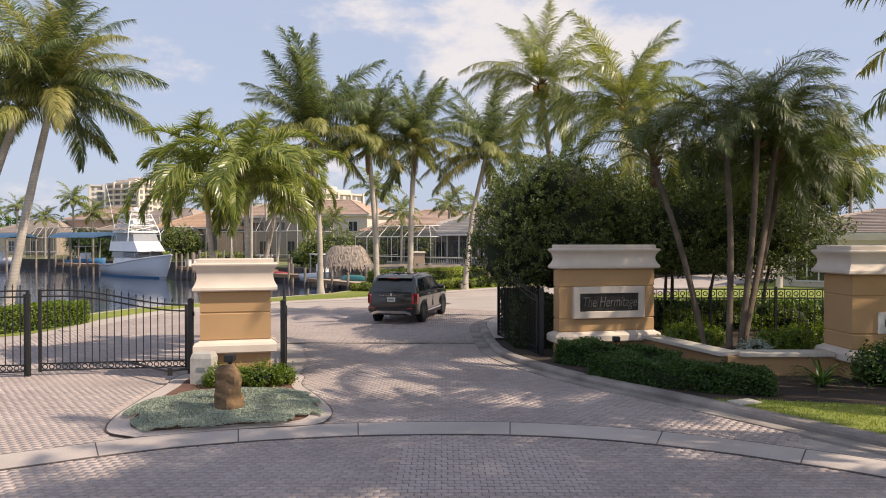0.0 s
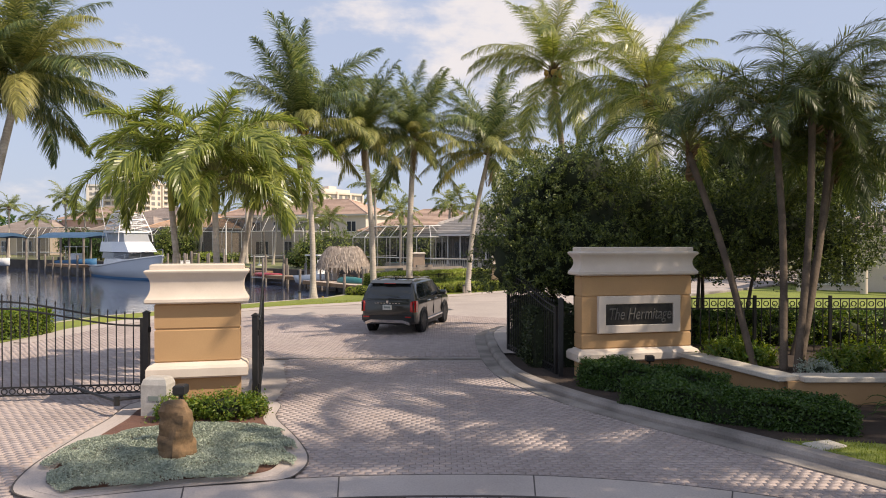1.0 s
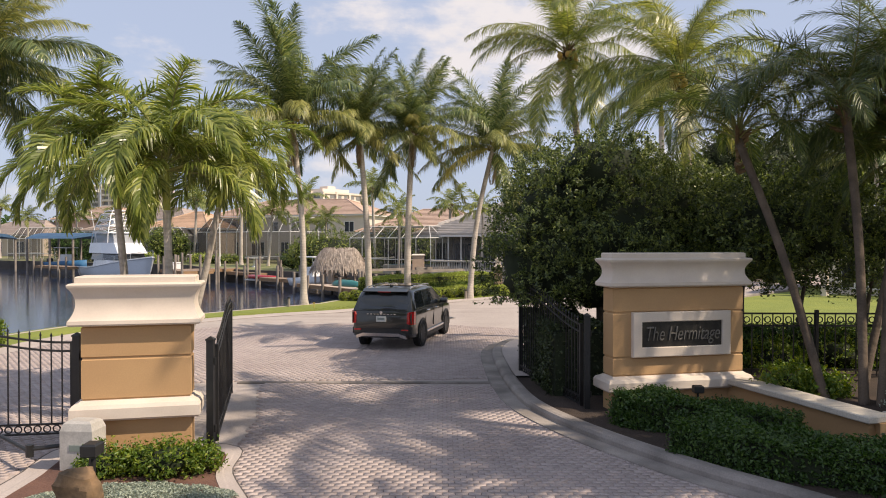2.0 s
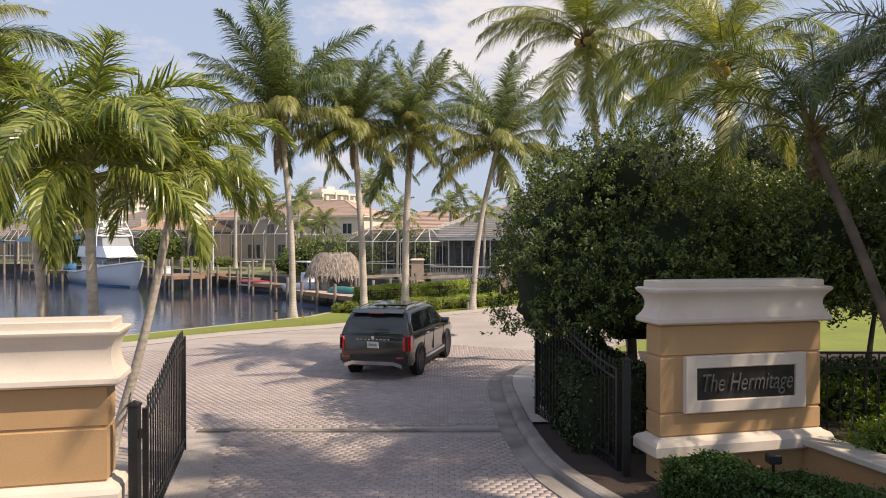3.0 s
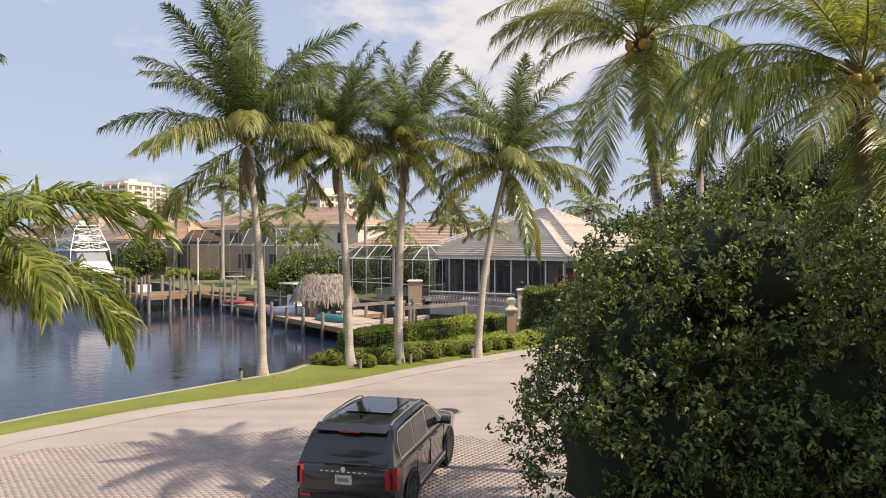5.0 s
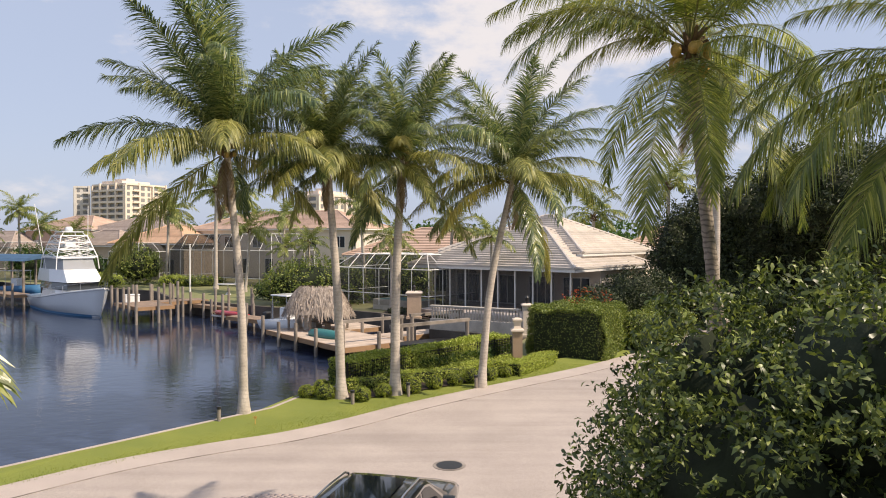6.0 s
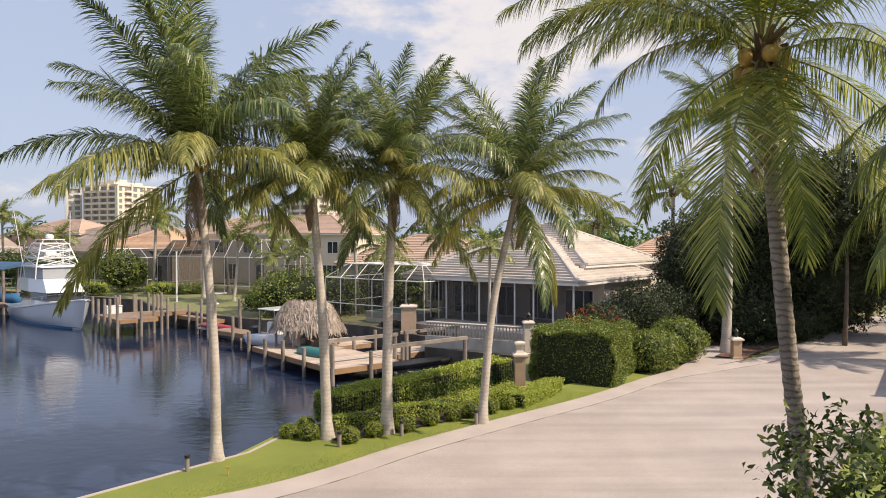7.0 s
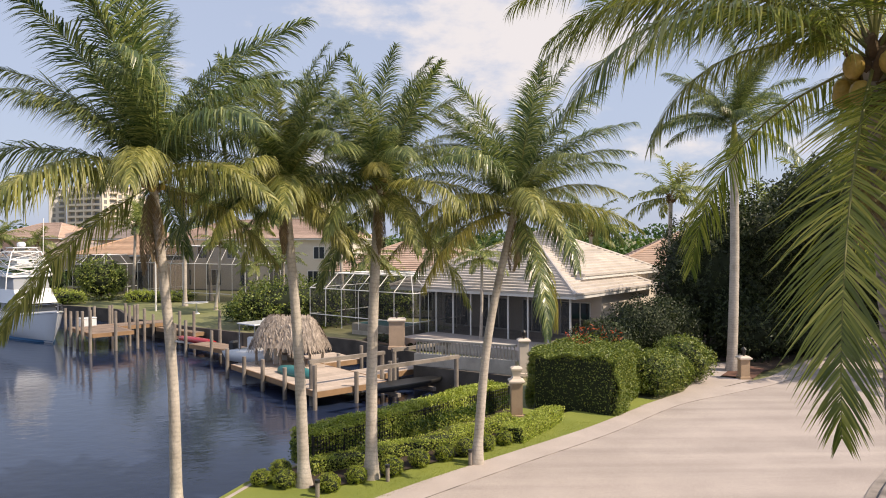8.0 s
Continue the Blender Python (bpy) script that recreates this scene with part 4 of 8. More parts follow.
# the four coconut palms on the canal bank
pr = random.Random(11)
row_label = "tall coconut palm with pale grey trunk beside the canal"
palm("coconut_palm", row_label, (-6.6, 38.7, 0.03), (-7.1, 38.6, 8.7), COCO, (7, 10, 10, 7, 3, 1), pr, via=(-6.68, 38.65, 4.0), scale=1.1, group="coconut palms on the bank", r0=0.165, r1=0.105, nuts=7, old=3, dead=3)
palm("coconut_palm", row_label, (-3.75, 40.9, 0.05), (-4.25, 40.9, 8.6), COCO, (6, 9, 9, 9, 6, 2), pr, via=(-3.9, 40.9, 4.0), scale=0.82, group="coconut palms on the bank", r0=0.18, r1=0.12, old=3, dead=3)
palm("coconut_palm", row_label, (-1.9, 41.6, 0.05), (-1.65, 41.8, 8.6), COCO, (6, 9, 9, 9, 6, 2), pr, via=(-1.85, 41.65, 4.0), scale=0.84, group="coconut palms on the bank", r0=0.19, r1=0.13, old=3, dead=2)
palm("coconut_palm", "coconut palm with a leaning curved trunk beside the hedge", (1.3, 42.9, 0.05), (2.6, 43.2, 8.15), COCO, (6, 9, 9, 9, 6, 2), pr, via=(1.7, 43.0, 4.0), scale=0.92, group="coconut palms on the bank", r0=0.16, r1=0.11, old=3, dead=2)

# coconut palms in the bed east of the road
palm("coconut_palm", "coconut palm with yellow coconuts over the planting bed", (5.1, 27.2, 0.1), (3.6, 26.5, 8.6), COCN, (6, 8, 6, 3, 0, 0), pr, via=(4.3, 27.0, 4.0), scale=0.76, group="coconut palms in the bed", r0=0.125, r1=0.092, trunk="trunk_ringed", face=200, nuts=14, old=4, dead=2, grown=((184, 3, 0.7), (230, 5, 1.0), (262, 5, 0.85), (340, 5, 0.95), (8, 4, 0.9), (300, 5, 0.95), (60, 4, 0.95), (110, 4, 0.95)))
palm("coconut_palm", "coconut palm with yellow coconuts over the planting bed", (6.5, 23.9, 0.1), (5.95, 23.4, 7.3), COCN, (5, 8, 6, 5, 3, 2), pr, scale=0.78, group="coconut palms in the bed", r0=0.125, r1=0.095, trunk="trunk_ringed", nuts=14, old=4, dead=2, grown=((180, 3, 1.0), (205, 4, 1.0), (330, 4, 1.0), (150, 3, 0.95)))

# palms at the west end of the drive
palm("coconut_palm", "coconut palm with curved trunk and yellowing fronds", (-17.7, 29.0, 0.0), (-16.3, 30.2, 9.3), COCO, (5, 7, 8, 7, 7), pr, via=(-16.9, 29.3, 4.6), scale=1.08, group="coconut palms at the west bank", r0=0.2, r1=0.13, old=1)
palm("coconut_palm", "coconut palm with dark trunk behind the drive", (-19.6, 29.6, 0.0), (-17.9, 30.4, 8.6), COCO, (4, 6, 7, 6, 3), pr, via=(-19.0, 29.8, 4.2), scale=0.95, group="coconut palms at the west bank", r0=0.2, r1=0.14, old=3)

# the slender palms behind the west gate pier
small = "slender palm with arching fronds beside the gate pier"
for bx, by, hx, hy, hz, k in ((-5.7, 17.8, -5.8, 17.7, 3.65, 1), (-4.75, 16.95, -4.62, 16.87, 3.6, 0), (-5.45, 19.1, -4.45, 19.1, 3.75, 1)):
    palm("christmas_palm", small, (bx, by, 0.0), (hx, hy, hz), ADON, (4, 7, 7, 4), pr, r0=0.085, r1=0.06, flare=1.7, scale=0.95 if by < 18 else 0.86, shaft=0.75, group="slender palms at the gate")

# date palms in the planter
date_label = "multi-stemmed date palm with dense dark crown in the planter"
for bx, by, hx, hy, hz, sc, crown in (
        (6.15, 16.75, 5.4, 18.5, 4.95, 1.2, (6, 10, 5, 0)), (6.55, 16.4, 7.0, 17.8, 5.5, 1.15, (6, 9, 5, 0)), (6.75, 16.28, 7.8, 17.8, 5.85, 1.15, (6, 11, 5, 0)),
        (6.9, 16.5, 8.6, 18.5, 5.6, 1.15, (9, 17, 10, 0)), (7.6, 18.2, 9.2, 19.5, 4.95, 1.2, (6, 16, 22, 14, 4))):
    palm("date_palm", date_label, (bx, by, 0.5), (hx, hy, hz), DATE, crown, pr, r0=0.07, r1=0.07, flare=1.2, scale=sc, trunk="bark", group="date palms in the planter", boots=0.2)

# palms added on the lawn east of the drive to cast shade across the pavers
for bx, by, hz, sc in ((11.0, 12.6, 7.0, 0.72), (10.2, 8.3, 8.4, 0.85), (12.2, 5.2, 9.4, 0.9), (14.0, 10.6, 10.0, 0.9), (11.6, 1.8, 8.8, 0.9), (9.5, 2.2, 12.5, 0.9), (12.5, 4.6, 14.0, 0.9)):
    palm("coconut_palm", "coconut palm added on the lawn to shade the drive", (bx, by, 0.0), (bx - 0.4, by + 0.2, hz), COCF, (4, 6, 7, 6, 4), pr, scale=sc, r0=0.18, r1=0.12, group="coconut palms beside the drive", old=3)
palm("coconut_palm", "tall leaning coconut palm added to shade the gate road", (10.9, 13.2, 0.0), (9.9, 14.0, 12.0), COCF, (4, 6, 7, 6, 3), pr, via=(10.7, 13.3, 5.5), scale=0.85, r0=0.18, r1=0.12, group="coconut palms beside the drive", old=3)
# added so that its shade falls across the far road
palm("coconut_palm", "coconut palm added to shade the far road", (29.2, 53.2, 0.0), (29.0, 53.5, 9.0), COCF, (4, 6, 6, 7, 4), pr, r0=0.18, r1=0.12, group="coconut palms beside the drive", old=3)
# ---- the gateway ----


def rect_rings(rows):
    """Soup of stacked rectangles (half x, half y, z) for mouldings."""
    return Soup().rings([[(-a, -b, z), (a, -b, z), (a, b, z), (-a, b, z)] for a, b, z in rows])


def pier(name, label, m, hx, hy, top, cap0, plinth1, plinth0, lines, group="", over=0.0):
    """A stuccoed gate pier: base, plinth band, shaft in courses with grooves, and a moulded cap."""
    root = thing(name, label, "gate pier", m, group)
    part("base", rect_rings([(hx, hy, -0.1), (hx, hy, plinth0)]), M["stucco_tan"], root)
    part("plinth", rect_rings([(hx + 0.10, hy + 0.10, plinth0), (hx + 0.13, hy + 0.13, plinth0 + 0.03), (hx + 0.13, hy + 0.13, plinth1 - 0.10), (hx + 0.10, hy + 0.10, plinth1 - 0.05), (hx + 0.03, hy + 0.03, plinth1 - 0.02), (hx + 0.01, hy + 0.01, plinth1)]), M["stucco_cream"], root, "cream moulded plinth band")
    zs = [plinth1] + list(lines) + [cap0]
    for a, b in zip(zs, zs[1:]):
        g = 0.013
        part("course", rect_rings([(hx - 0.016, hy - 0.016, a), (hx - 0.016, hy - 0.016, a + g), (hx, hy, a + g + 0.012), (hx, hy, b - g - 0.012), (hx - 0.016, hy - 0.016, b - g), (hx - 0.016, hy - 0.016, b)]), M["stucco_tan"], root)
    H = top - cap0
    shaft = (hx, hy)
    hx, hy = hx + over, hy + over
    rows = [(shaft[0] + 0.02, shaft[1] + 0.02, cap0), (hx + 0.17, hy + 0.17, cap0 + 0.012), (hx + 0.19, hy + 0.19, cap0 + 0.035), (hx + 0.185, hy + 0.185, cap0 + 0.085)]
    for i in range(12):
        u = i / 11
        k = 0.1 + (0.07 * (1 - u / 0.5) ** 2 if u < 0.5 else 0.078 * ((u - 0.5) / 0.5) ** 2.2)
        rows.append((hx + k, hy + k, cap0 + 0.10 + (H - 0.22) * u))
    rows += [(hx + 0.19, hy + 0.19, top - 0.105), (hx + 0.195, hy + 0.195, top - 0.075), (hx + 0.17, hy + 0.17, top - 0.055), (hx + 0.11, hy + 0.11, top - 0.05), (hx + 0.11, hy + 0.11, top + 0.025), (hx + 0.09, hy + 0.09, top + 0.04)]
    smooth_by_angle(part("cap", rect_rings(rows), M["stucco_cream"], root, "cream moulded cap with a flared rim"), 32)
    return root


pier("gate_pier", "tan stucco gate pier with cream cap at the drive", pose(-4.43, 15.34, 0, 0, 0, 13), 0.72, 0.2, 2.52, 1.87, 0.84, 0.57, (1.42,), over=-0.045)
SIGN = pose(3.98, 18.16, 0, 0, 0, 13)
pier("sign_pier", "wide tan stucco sign pier with cream cap", SIGN @ pose(0, -0.23, 0), 1.27, 0.19, 2.80, 2.24, 0.70, 0.44, (1.02, 1.80), over=-0.08)
pier("gate_pier", "tan stucco pier with a small white plaque", pose(9.15, 15.2, 0, 0, 0, 3), 0.80, 0.5, 2.80, 2.24, 0.70, 0.44, (1.02, 1.80))

# the community sign
sign = thing("entrance_sign", "dark bronze name plate in a cream stucco frame on the pier", "sign", SIGN @ pose(0.02, -0.42, 1.42))
s = Soup()
W, Hh, b = 0.95, 0.39, 0.17
s.rings([[(-w_, y_, -h_), (w_, y_, -h_), (w_, y_, h_), (-w_, y_, h_)] for w_, h_, y_ in ((W, Hh, 0.0), (W, Hh, -0.078), (W - 0.012, Hh - 0.012, -0.09), (W - b + 0.012, Hh - b + 0.012, -0.09), (W - b, Hh - b, -0.078), (W - b, Hh - b, 0.0))], cap=False)
part("frame", s, M["stucco_cream"], sign, "cream stucco frame")
part("plate", Soup().box(-W + b, W - b, -0.05, -0.002, -Hh + b, Hh - b), M["bronze"], sign, "dark bronze plate")
crv = bpy.data.curves.new("lettering", 'FONT')
crv.body, crv.size, crv.shear, crv.extrude, crv.bevel_depth = "The Hermitage", 0.285, 0.28, 0.012, 0.002
crv.offset = -0.004
crv.align_x, crv.align_y = 'CENTER', 'CENTER'
tmp = bpy.data.objects.new("lettering", crv)
scene.collection.objects.link(tmp)
me = bpy.data.meshes.new_from_object(tmp.evaluated_get(bpy.context.evaluated_depsgraph_get()))
bpy.data.objects.remove(tmp)
me.materials.clear()
part("lettering", me, M["letter"], sign, "raised dull metal letters", pose(0, -0.062, 0.0, 90, 0, 0) @ Matrix.Diagonal((0.84, 1.25, 1, 1)))

plq = thing("plaque", "small white plaque on the tan pier", "plaque", pose(9.1, 14.69, 1.25, 0, 0, 3))
part("panel", Soup().box(-0.2, 0.2, -0.03, 0, -0.22, 0.22, bevel=0.01), M["white_plaque"], plq)
part("keypad", Soup().box(-0.05, 0.05, -0.04, -0.03, -0.07, 0.08, bevel=0.005), M["bronze"], plq, "small dark keypad")


def ring_soup(s, cx, cz, r, w, y, n=14):
    vs, fs = [], []
    for i in range(n):
        t = 2 * math.pi * i / n
        for rr, yy in ((r - w, y - 0.008), (r + w, y - 0.008), (r + w, y + 0.008), (r - w, y + 0.008)):
            vs.append((cx + rr * math.cos(t), yy, cz + rr * math.sin(t)))
        a, b = 4 * i, 4 * ((i + 1) % n)
        fs += [(a + k, a + (k + 1) % 4, b + (k + 1) % 4, b + k) for k in range(4)]
    s.add(vs, fs)


def gate_leaf(name, label, m, L, top, pickets, group=""):
    """An iron gate leaf along +x from its hinge: stiles, curved double top rail, ring frieze at the foot, pickets with finials."""
    root = thing(name, label, "gate", m, group)
    z0 = 0.10
    for x in (0.0, L):
        part("stile", Soup().box(x - 0.03, x + 0.03, -0.03, 0.03, z0 - 0.02, top(x / L) + 0.02, bevel=0.004), M["iron"], root)
    for dz, nm in ((0.0, "top_rail"), (-0.13, "upper_rail")):
        pts = [(L * i / 24, 0, top(i / 24) + dz) for i in range(25)]
        part(nm, Soup().tube(pts, 0.018, 6), M["iron"], root)
    for z in (z0 + 0.02, z0 + 0.165):
        part("bottom_rail", Soup().box(0.03, L - 0.03, -0.018, 0.018, z - 0.014, z + 0.014), M["iron"], root)
    s = Soup()
    k = int(L / 0.135)
    for i in range(k):
        s = Soup()
        ring_soup(s, 0.03 + (i + 0.5) * (L - 0.06) / k, z0 + 0.0925, 0.05, 0.009, 0.0)
        part("ring", s, M["iron"], root)
    for i in range(1, pickets):
        x = L * i / pickets
        t = top(x / L) + 0.07
        s = Soup().box(x - 0.009, x + 0.009, -0.009, 0.009, z0 + 0.16, t)
        s.rings([[(x + r * math.cos(w), r * math.sin(w), z) for w in [j * math.pi / 3 for j in range(6)]] for r, z in ((0.009, t), (0.018, t + 0.025), (0.003, t + 0.075))])
        part("picket", s, M["iron"], root)
    return root


arch = lambda u: 1.50 + 0.36 * (0.5 - 0.5 * math.cos(math.pi * min(1.0, u * 1.15)))
gate_leaf("iron_gate", "closed black iron drive gate with arched top", pose(-5.75, 16.05, 0, 0, 0, 180 + 9), 3.05, arch, 20, "drive gates")
gate_leaf("iron_gate", "closed black iron drive gate with arched top", pose(-11.9, 14.95, 0, 0, 0, 9), 3.0, arch, 20, "drive gates")
gate_leaf("iron_gate", "open black iron gate leaf swung inwards", pose(-3.46, 15.75, 0, 0, 0, 103), 3.4, arch, 20, "drive gates")
gate_leaf("iron_gate", "open black iron gate leaf swung inwards", pose(2.38, 17.95, 0, 0, 0, 103), 3.3, lambda u: arch(u) + 0.05 + 0.16 * u, 24, "drive gates")


def gate_post(m, h):
    root = thing("gate_post", "square black iron gate post beside the pier", "gate post", m, "gate posts")
    part("post", Soup().box(-0.05, 0.05, -0.05, 0.05, -0.05, h, bevel=0.006), M["iron"], root)
    for z in (0.35, h - 0.3):
        part("hinge", Soup().tube([(0.06, 0, z - 0.05), (0.06, 0, z + 0.05)], 0.022, 8), M["iron"], root)
    part("post_cap", rect_rings([(0.06, 0.06, h), (0.06, 0.06, h + 0.02), (0.005, 0.005, h + 0.06)]), M["iron"], root)


gate_post(pose(-5.2 - 0.38, 15.85, 0), 1.62)
gate_post(pose(-3.44, 15.42, 0), 1.62)
gate_post(pose(2.44, 17.72, 0), 1.72)
gate_post(pose(-8.98, 15.47, 0), 1.75)

# iron fence behind the planter
fence = thing("iron_fence", "black iron garden fence behind the planter", "fence", pose(5.25, 18.65, 0, 0, 0, -1))
FL = 6.8
for z in (0.62, 1.45, 1.68):
    part("rail", Soup().box(0, FL, -0.015, 0.015, z - 0.016, z + 0.016), M["iron"], fence)
for i in range(35):
    x = 0.1 + i * 0.195
    part("picket", Soup().box(x - 0.009, x + 0.009, -0.009, 0.009, 0.5, 1.68), M["iron"], fence)
for i in range(5):
    x = 0.02 + i * 1.68
    part("post", Soup().box(x - 0.03, x + 0.03, -0.03, 0.03, 0.0, 1.75, bevel=0.004), M["iron"], fence)
s = Soup()
for i in range(34):
    s = Soup()
    ring_soup(s, 0.1 + (i + 0.5) * 0.195, 1.565, 0.055, 0.009, 0.0, 10)
    part("ring", s, M["iron"], fence)

# planter walls with stone copings
planter = thing("planter", "raised stucco planter with pale stone coping", "planter", pose(0, 0, 0))


def wall_run(p, q, w, z0, z1, m, nm, over=0.0):
    a, b = Vector((*p, 0)), Vector((*q, 0))
    t = (b - a).normalized()
    ang = math.degrees(math.atan2(t.y, t.x))
    s = Soup().box(-over, (b - a).length + over, -w / 2, w / 2, z0, z1, bevel=0.015 if over else 0)
    part(nm, s, m, planter, "", pose(p[0], p[1], 0, 0, 0, ang))


wall_run((5.12, 18.05), (6.0, 15.2), 0.24, -0.05, 0.5, M["stucco_tan"], "wall")
wall_run((6.0, 15.2), (8.34, 15.2), 0.24, -0.05, 0.5, M["stucco_tan"], "wall")
wall_run((9.98, 15.2), (12.5, 15.2), 0.24, -0.05, 0.5, M["stucco_tan"], "wall")
wall_run((5.12, 18.05), (6.0, 15.2), 0.46, 0.5, 0.60, M["stone_cap"], "coping", 0.1)
wall_run((6.24, 15.2), (8.2, 15.2), 0.46, 0.5, 0.598, M["stone_cap"], "coping", 0.004)
wall_run((10.1, 15.2), (12.5, 15.2), 0.46, 0.5, 0.60, M["stone_cap"], "coping", 0.004)
part("soil", Soup().prism([(5.3, 18.2), (6.14, 15.3), (12.4, 15.3), (12.4, 19.5), (5.3, 19.5)], 0.3, 0.47), M["soil"], planter, "dark mulch")

# shrubs in the planter, the hedge before the sign and the bed along the kerb
for i, (x, y, r, h) in enumerate(((5.9, 17.5, 0.42, 0.26), (6.3, 17.1, 0.34, 0.2), (7.5, 16.2, 0.4, 0.24), (8.1, 16.5, 0.42, 0.26), (9.3, 17.0, 0.45, 0.3), (6.6, 19.6, 0.6, 0.36), (8.0, 19.9, 0.8, 0.45), (9.6, 19.8, 0.8, 0.55))):
    shrub("low_shrub", "low bright green shrub in the planter", [(x, y, 0.45 + h * 0.6, r, r * 0.9, h)], 2200, 0.075, M["shrub"], 500 + i, floor=0.42, group="planter shrubs", sprig=9, inner=0.5)
hedge("low_hedge", "low dark green hedge before the sign pier", [(2.95, 17.0), (3.6, 16.35), (5.0, 15.4)], 0.85, 0.42, 15000, 0.06, M["hedge_dark"], 41, 0.08, rough=2.2)
hedge("low_hedge", "low dark green hedge along the kerb bed", [(3.5, 15.4), (4.4, 14.4), (5.5, 13.8), (6.2, 13.6)], 1.3, 0.36, 26000, 0.06, M["hedge_dark"], 42, 0.08, rough=2.4)

# small lamp on a stake before the sign
lamp = thing("garden_spotlight", "small black spotlight on a stake before the sign", "lamp", pose(4.05, 16.75, 0.1))
part("stake", Soup().tube([(0, 0, -0.05), (0, 0, 0.5)], 0.02, 8), M["iron"], lamp)
part("lamp_head", Soup().box(-0.08, 0.08, -0.07, 0.06, 0.48, 0.6, bevel=0.015), M["iron"], lamp)

# the island of planting before the west pier
ISL = [(-4.5, 10.75), (-5.0, 11.05), (-5.25, 11.8), (-5.35, 12.8), (-5.4, 14.2), (-5.35, 15.6), (-3.3, 15.6), (-2.95, 14.4), (-2.45, 13.3), (-2.12, 12.4), (-2.08, 11.8), (-2.3, 11.4), (-3.3, 11.15)]
ring = [(p.x, p.y) for p in spline([(x, y, 0) for x, y in ISL + [ISL[0]]], 72)][:-1]
cx0, cy0 = -3.8, 13.2
shrink = lambda d: [(cx0 + (x - cx0) * (1 - d), cy0 + (y - cy0) * (1 - d * 0.8)) for x, y in ring]
island = thing("island_kerb", "flat pale concrete border round the planting island", "kerb", pose(0, 0, 0), kind="structure")
part("kerb_ring", Soup().rings([[(x, y, z) for x, y in shrink(d)] for d, z in ((0.0, -0.05), (0.0, 0.03), (0.02, 0.034), (0.09, 0.036), (0.1, 0.0))], cap=False), M["concrete"], island)
part("soil", Soup().prism(shrink(0.1), -0.02, 0.045), M["red_mulch"], island, "reddish mulch")
rim = [(cx0 + (x - cx0) * 1.11, cy0 + (y - cy0) * 1.05) for x, y in ring]
k = len(ring)
part("border", Soup().add([(x, y, 0.026) for x, y in ring] + [(x, y, 0.026) for x, y in rim], [(i, (i + 1) % k, k + (i + 1) % k, k + i) for i in range(k)]), M["concrete"], island, "pale concrete border strip")
crack = [(cx0 + (x - cx0) * 1.125, cy0 + (y - cy0) * 1.058) for x, y in ring]
part("joint", Soup().add([(x, y, 0.027) for x, y in rim] + [(x, y, 0.027) for x, y in crack], [(i, (i + 1) % k, k + (i + 1) % k, k + i) for i in range(k)]), M["joint"], island, "dark dirt-filled joint")

rg = np.random.default_rng(77)


def ground_cover():
    n = 60000
    x = rg.uniform(-5.5, -1.95, n * 2)
    y = rg.uniform(10.7, 14.1, n * 2)
    u = ((x + 3.7) / 1.66) ** 2 + ((y - 12.3) / 1.62) ** 2
    kk = (u < 0.98 + 0.13 * np.sin(x * 7 + 2) + 0.10 * np.sin(y * 8) + 0.07 * np.sin(x * 17 + y * 13)) & inside(shrink(-0.03), x, y)
    x, y, u = x[kk][:n], y[kk][:n], u[kk][:n]
    z = 0.055 + 0.16 * np.sqrt(np.clip(1.08 - u, 0, 1)) * (0.75 + 0.25 * np.sin(x * 6 + 1) * np.sin(y * 7)) * rg.uniform(0.55, 1.08, len(x))
    P = np.stack([x, y, z], 1)
    N = np.stack([(x + 3.72) * 0.4, (y - 12.35) * 0.4, np.ones_like(x)], 1)
    root = thing("ground_cover", "low silvery green ground cover round the boulder", "ground cover")
    clump = ((np.arctan2(P[:, 1] - 12.3, P[:, 0] + 3.7) / (2 * np.pi) + 0.5) * 12 + 0.4 * np.sin(P[:, 0] * 9)).astype(int) % 12
    for k in range(12):
        me = leaves_mesh("leaves", P[clump == k], N[clump == k], 0.036, rg, 0.75, 0.4)
        me.materials.append(M["silver"])
        part("foliage_clump", me, None, root)


ground_cover()
for i, (x, y, r, h) in enumerate(((-4.45, 14.25, 0.3, 0.17), (-3.6, 14.25, 0.34, 0.22), (-4.05, 14.4, 0.24, 0.15), (-3.25, 14.45, 0.2, 0.15))):
    shrub("low_shrub", "low yellow-green shrub before the gate pier", [(x, y, 0.08 + h * 0.75, r, r * 0.8, h)], 1500, 0.06, M["shrub"], 520 + i, group="pier shrubs", sprig=7)


